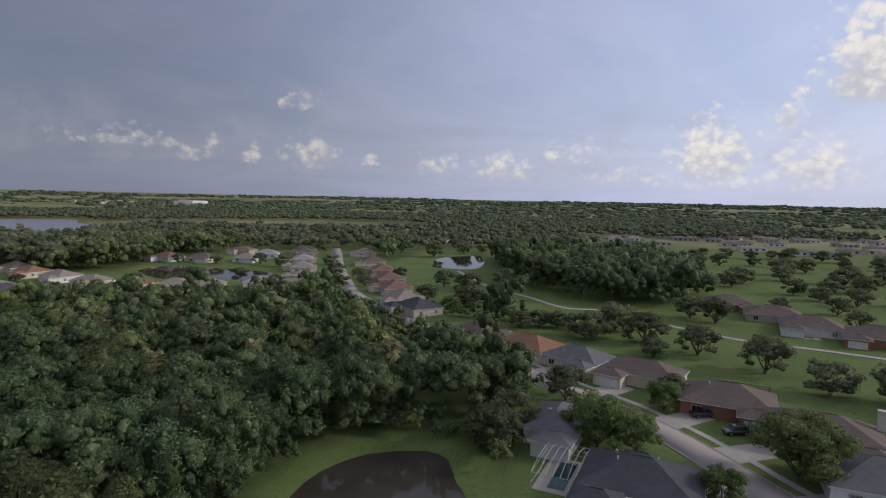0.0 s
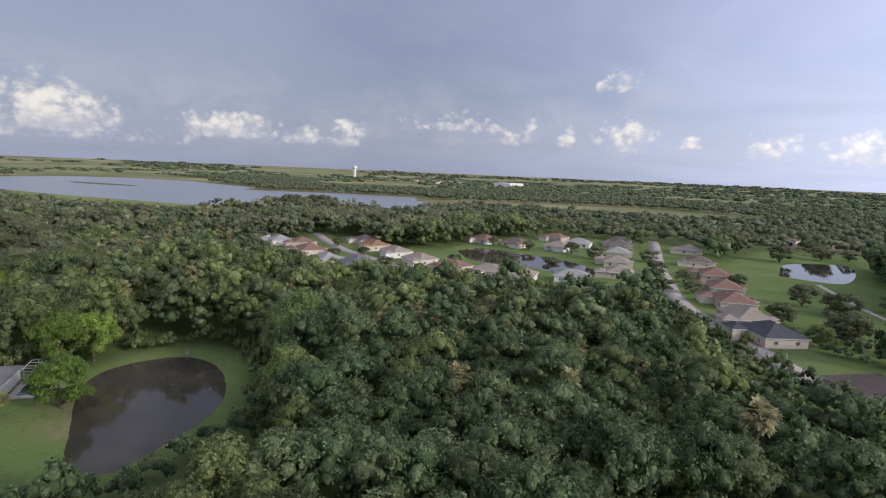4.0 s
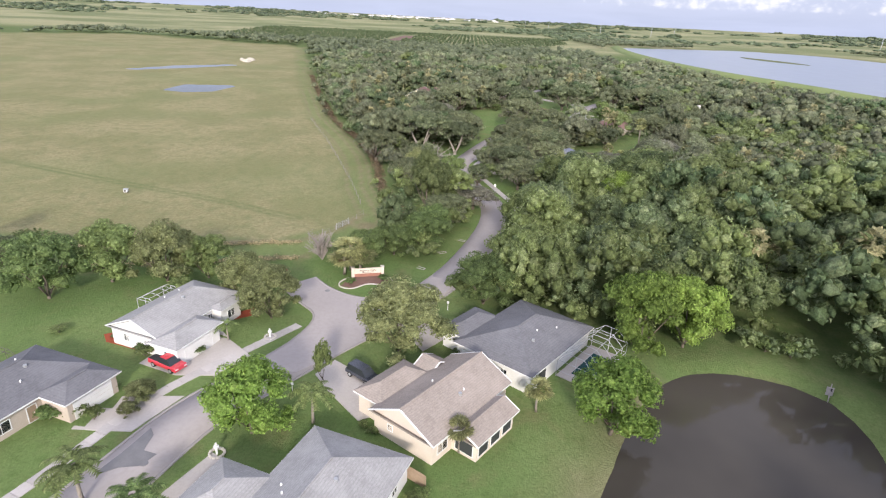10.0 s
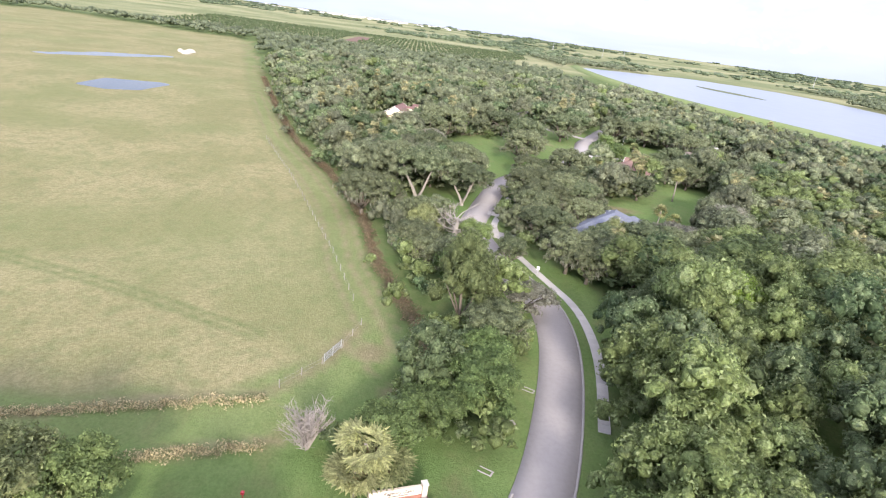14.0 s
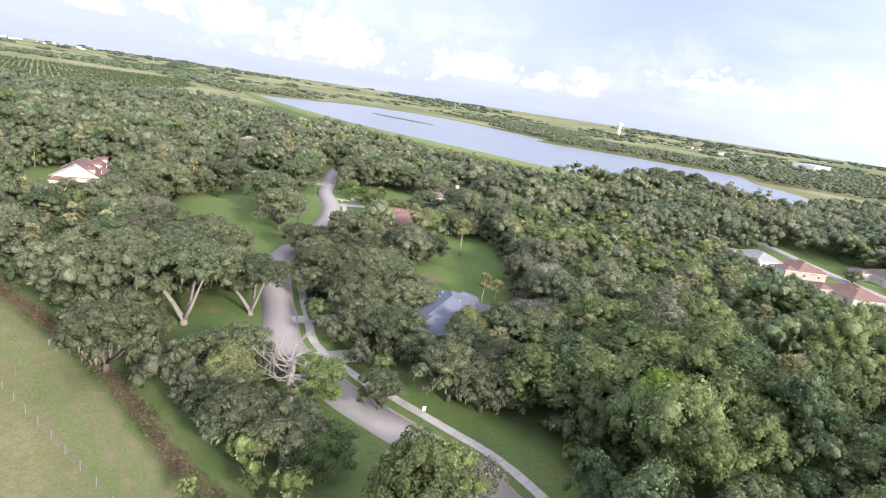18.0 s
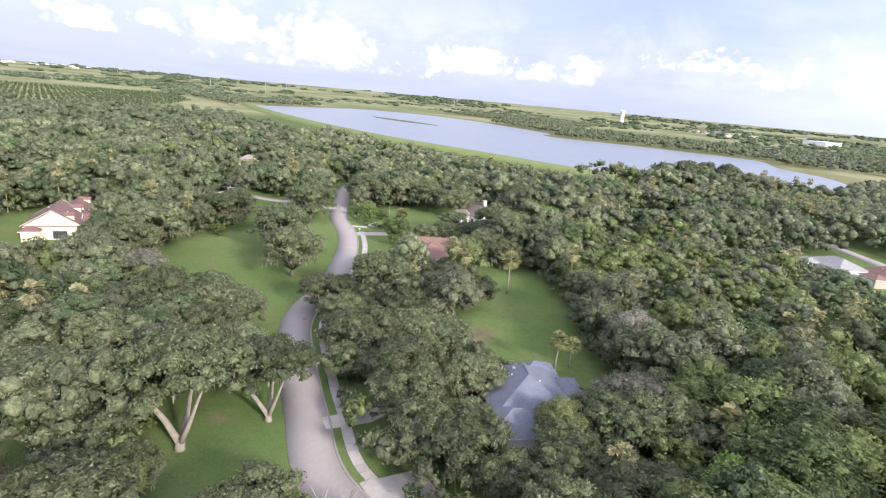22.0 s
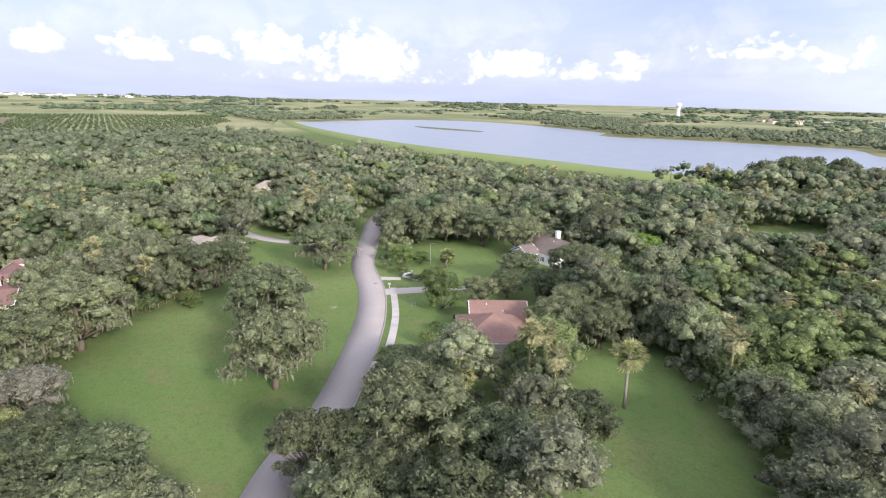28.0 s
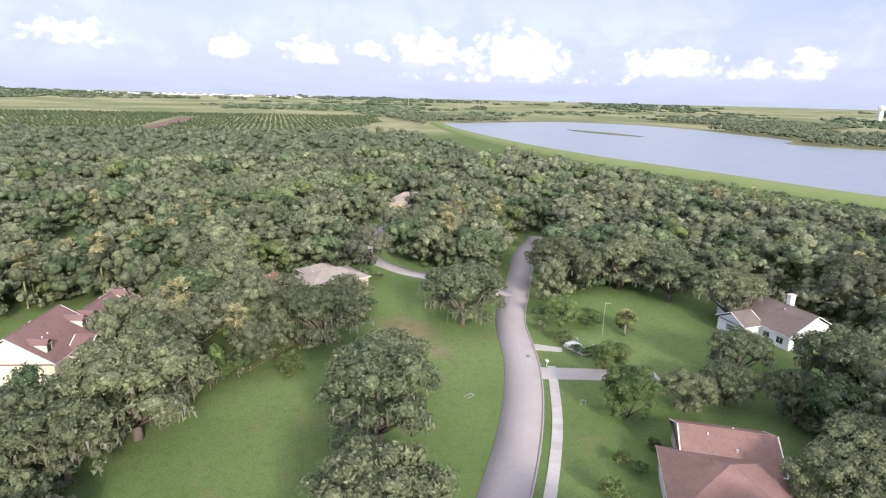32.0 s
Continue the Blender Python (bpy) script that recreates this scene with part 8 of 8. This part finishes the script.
    lod2 = [crown(220 + i, 4.3, 1.6, 10.5, 13, 230, 0.36, core=1, lobe=0.34, fill=0.92, peak=0.1 * i) for i in range(5)]
    lod2_in = [crown(225 + i, 4.3, 4.0, 10.8, 11, 160, 0.36, core=1, lobe=0.35, fill=0.92, peak=0.12 * i) for i in range(6)]
    lod2b = [crown(230 + i, 4.5, 1.6, 10.3, 9, 64, 0.46, core=1, lobe=0.38, fill=0.90, peak=0.06 * i) for i in range(6)]
    lod3 = [crown(240 + i, 5.0, 0.5, 9.5, 3, 10, 1.1, core=1, fill=1.0) for i in range(6)]
    low = np.min([outside(x, y, area) for area in SCRUB], axis=0) < 0
    thicket = outside(x, y, SCRUB[5]) < 0
    near1, far1 = rest[near[rest] < 72], rest[(near[rest] >= 72) & ((near[rest] < 210) | (rng.uniform(0, 1, len(rest)) < 0.68))]
    for name, idx, lod in (("near_woodland_edge", near1[d[near1] < 7], lod1), ("near_woodland", near1[d[near1] >= 7], lod1_in), ("woodland_edge", far1[(near[far1] < 165) & (d[far1] < 7)], lod2), ("woodland", far1[(near[far1] < 165) & (d[far1] >= 7)], lod2_in), ("outer_woodland", far1[near[far1] >= 165], lod2b)):
        s = rng.uniform(0.66, 1.24, len(idx)) * np.where(oaks[idx], 1.16, 1.06) * np.where(low[idx], np.where(thicket[idx], 0.78, np.where(np.minimum(outside(x[idx], y[idx], SCRUB[1]), outside(x[idx], y[idx], SCRUB[-2])) < 0, 0.32, 0.5)), 1.0) * np.where(near[idx] > 210, 1.15, 1.0)
        grow(name, lod, x[idx], y[idx], s, np.where(oaks[idx], rng.uniform(0.75, 0.98, len(idx)), rng.uniform(0.88, 1.32, len(idx))), patch(x[idx], y[idx]), "dense green woodland of oaks and broadleaf trees")
    # undergrowth along the edges of the woods
    x, y = scatter(-480, 120, -60, 420, 3.5)
    d, near = clear(x, y), from_line(x, y, PATH)
    ok = (d > -0.3) & ((d < 8.0) | (outside(x, y, SCRUB[-1]) < 0) | (outside(x, y, SCRUB[5]) < 0)) & (near < 200) & (outside(x, y, POND_A) > 6.0)
    x, y = x[ok], y[ok]
    close = from_line(x, y, PATH) < 64
    for name, idx, shapes in (("undergrowth", np.flatnonzero(close), [crown(260 + i, 1.6, 0.0, 3.0, 7, 120, 0.19, core=1, lobe=0.42, fill=0.9) for i in range(4)]), ("far_undergrowth", np.flatnonzero(~close), [crown(264 + i, 1.5, 0.0, 2.6, 3, 34, 0.34, core=1, lobe=0.5, fill=0.8) for i in range(3)])):
        grow(name, shapes, x[idx], y[idx], rng.uniform(0.7, 1.7, len(idx)), rng.uniform(0.7, 1.3, len(idx)), patch(x[idx], y[idx]), "tangled green undergrowth at the woodland edge")
    # rough grass and reeds in the ditch
    line = curve(DITCH, 0.8)
    line = line[line[:, 0] > -480]
    rows = [curve(r, 0.7) for r in ([(-156, -60), (-160, -36), (-163.9, -19.9), (-167.5, -0.7), (-172, 19.0)], [(-149, -36), (-155.7, -13), (-160.1, 4.9), (-164.4, 20.5)])]
    x, y = np.repeat(line[:, 0], 8) + rng.normal(0, 0.55, len(line) * 8), np.repeat(line[:, 1], 8) + rng.normal(0, 0.75, len(line) * 8)
    grow("ditch_reeds", [crown(270 + i, 0.5, -0.5, 0.5, 2, 14, 0.14, core=0) for i in range(3)], x, y, rng.uniform(0.5, 1.3, len(x)), rng.uniform(0.7, 1.3, len(x)), rng.uniform(0, 1, len(x)), "brown and green rough grass in a ditch", DITCH_LEAF)
    line = np.vstack(rows)
    x, y = np.repeat(line[:, 0], 9) + rng.normal(0, 0.45, len(line) * 9), np.repeat(line[:, 1], 9) + rng.normal(0, 0.45, len(line) * 9)
    grow("dry_grass_rows", [crown(274 + i, 0.4, -0.1, 0.35, 2, 10, 0.12, core=0) for i in range(3)], x, y, rng.uniform(0.5, 1.3, len(x)), rng.uniform(0.7, 1.3, len(x)), rng.uniform(0, 1, len(x)), "rows of dry tan grass along the field edge", DRY_GRASS)
    # palms standing in the woods
    x, y = scatter(-480, 60, 0, 460, 7.4)
    belt = np.min([outside(x, y, area) for area in PALM_BELTS], axis=0) < 0
    sparse = (rng.uniform(0, 1, len(x)) < 0.20) & (np.sin(x * 0.05) + np.sin(y * 0.06 + 1.0) > -0.5) & (clear(x, y) > 2.5) & (np.min([outside(x, y, area) for area in SCRUB], axis=0) > 0)
    ok = (clear(x, y) > 1.0) & (outside(x, y, POND_A) > 8.5) & (sparse | (belt & (rng.uniform(0, 1, len(x)) < 0.34)))
    for lx, ly, lr in lone:
        ok &= np.hypot(x - lx, y - ly) > lr * 0.8
    x, y = x[ok], y[ok]
    pv, pf = fan(300, 26, 2.0, 9.4, 0.3, blades=5, wide=0.26)
    dv, df = fan(301, 5, 1.6, 9.1, 0.3, -1.35, -0.9, blades=4)
    ring = np.array([(math.cos(a) * 0.2, math.sin(a) * 0.2) for a in (0, 2.1, 4.2)])
    tv = np.vstack([np.column_stack([ring, np.zeros(3)]), np.column_stack([ring, np.full(3, 9.4)])])
    tf = np.array([t for i in range(3) for t in ((i, (i + 1) % 3, 3 + (i + 1) % 3), (i, 3 + (i + 1) % 3, 3 + i))])
    pv, pf = np.vstack([pv, dv, tv]), np.vstack([pf, df + len(pv), tf + len(pv) + len(dv)])
    grow("woodland_palms", [(pv, pf)], x, y, rng.uniform(0.95, 1.35, len(x)), np.where(np.min([outside(x, y, area) for area in SCRUB], axis=0) < 0, rng.uniform(0.55, 0.80, len(x)), rng.uniform(0.85, 1.1, len(x))), rng.uniform(0, 0.40, len(x)), "cabbage palms standing among the woodland trees", PALM_STUFF)
    # grove of clipped trees in rows, far to the west
    x, y = np.meshgrid(np.arange(-1500, -930, 17.0), np.arange(-420, 250, 7.2))
    x, y = x.ravel(), y.ravel()
    ok = (outside(x, y, GROVE) < 0) & (outside(x, y, GROVE_GAP) > 0)
    x, y = x[ok] + rng.uniform(-0.6, 0.6, ok.sum()), y[ok]
    grow("grove_rows", [crown(320, 2.6, 0.0, 3.8, 1, 6, 1.0, core=1)], x, y, rng.uniform(0.85, 1.15, len(x)), rng.uniform(0.9, 1.1, len(x)), rng.uniform(0, 1, len(x)), "rows of round trees in a distant grove", ORCHARD_LEAF)
    # far woods
    x, y = scatter(-1500, 500, -500, 1300, 13.0)
    d, near = clear(x, y), from_line(x, y, PATH)
    land = np.sin(x * 0.006 + 2 * np.sin(y * 0.004)) + np.sin(y * 0.0075 + 1.5 * np.sin(x * 0.005))
    west = (y < 320) & (x < -420)
    ok = (d > 2) & ((near >= 380) | (x < -618)) & (west | (land > -0.1) | ((y > 400) & (x > -560) & (land > -1.2))) & ~((x < -930) & (y < 290)) & ~((x > 110) & (y < 700) & (land < 0.9))
    ok &= np.min([outside(x, y, area) for area in SCRUB], axis=0) > 0
    x, y = x[ok], y[ok]
    grow("far_woodland", lod3, x, y, rng.uniform(0.85, 1.3, len(x)), rng.uniform(0.62, 0.9, len(x)), patch(x, y), "distant green woodland", HORIZON_LEAF)
    land = lambda x, y: np.sin(x * 0.0031 + 2 * np.sin(y * 0.0027)) + np.sin(y * 0.0041 + 1.5 * np.sin(x * 0.0022)) + 0.5 * np.sin(x * 0.013 + y * 0.009) + 0.4 * np.sin(y * 0.021 - x * 0.007)
    for name, step, near, far, shapes in (("horizon_scrub", 40.0, 0.0, 2300.0, [crown(284 + i, 11.0, -2.0, 7.5, 2, 8, 2.4, core=1, lobe=0.5) for i in range(3)]), ("horizon_woodland", 84.0, 2300.0, 4400.0, [crown(280 + i, 22.0, -3.0, 7.0, 3, 6, 4.0, core=1, lobe=0.5) for i in range(3)])):
        x, y = scatter(-4300, 4200, -2600, 4300, step)
        r, k = np.hypot(x + 130, y - 50), land(x, y)
        ok = ((x < -1500) | (x > 500) | (y < -500) | (y > 1300)) & (r >= near) & (r < far) & ((k > 0.2) | ((y > 1200) & (x > -900) & (k > -0.9))) & ~((x < -900) & (y < 260) & (x > -1900))
        x, y, k = x[ok], y[ok], k[ok]
        grow(name, shapes, x, y, rng.uniform(0.6, 1.5, len(x)), rng.uniform(0.35, 0.75, len(x)), patch(x, y), "low tree line and scrub towards the horizon", HORIZON_LEAF)


DITCH_LEAF = leaf_material("ditch_grass", (0.215, 0.150, 0.095), (0.255, 0.190, 0.120), (0.34, 0.275, 0.17))
DRY_GRASS = leaf_material("dry_grass", (0.44, 0.36, 0.20), (0.48, 0.40, 0.24), (0.54, 0.46, 0.28))
PALM_STUFF = leaf_material("palm_heads", (0.245, 0.255, 0.125), (0.32, 0.295, 0.16), (0.38, 0.33, 0.20))
woodland()
for protos in PROTO.values():
    for proto in protos:
        for ob in (*proto.children_recursive, proto):
            bpy.data.objects.remove(ob)
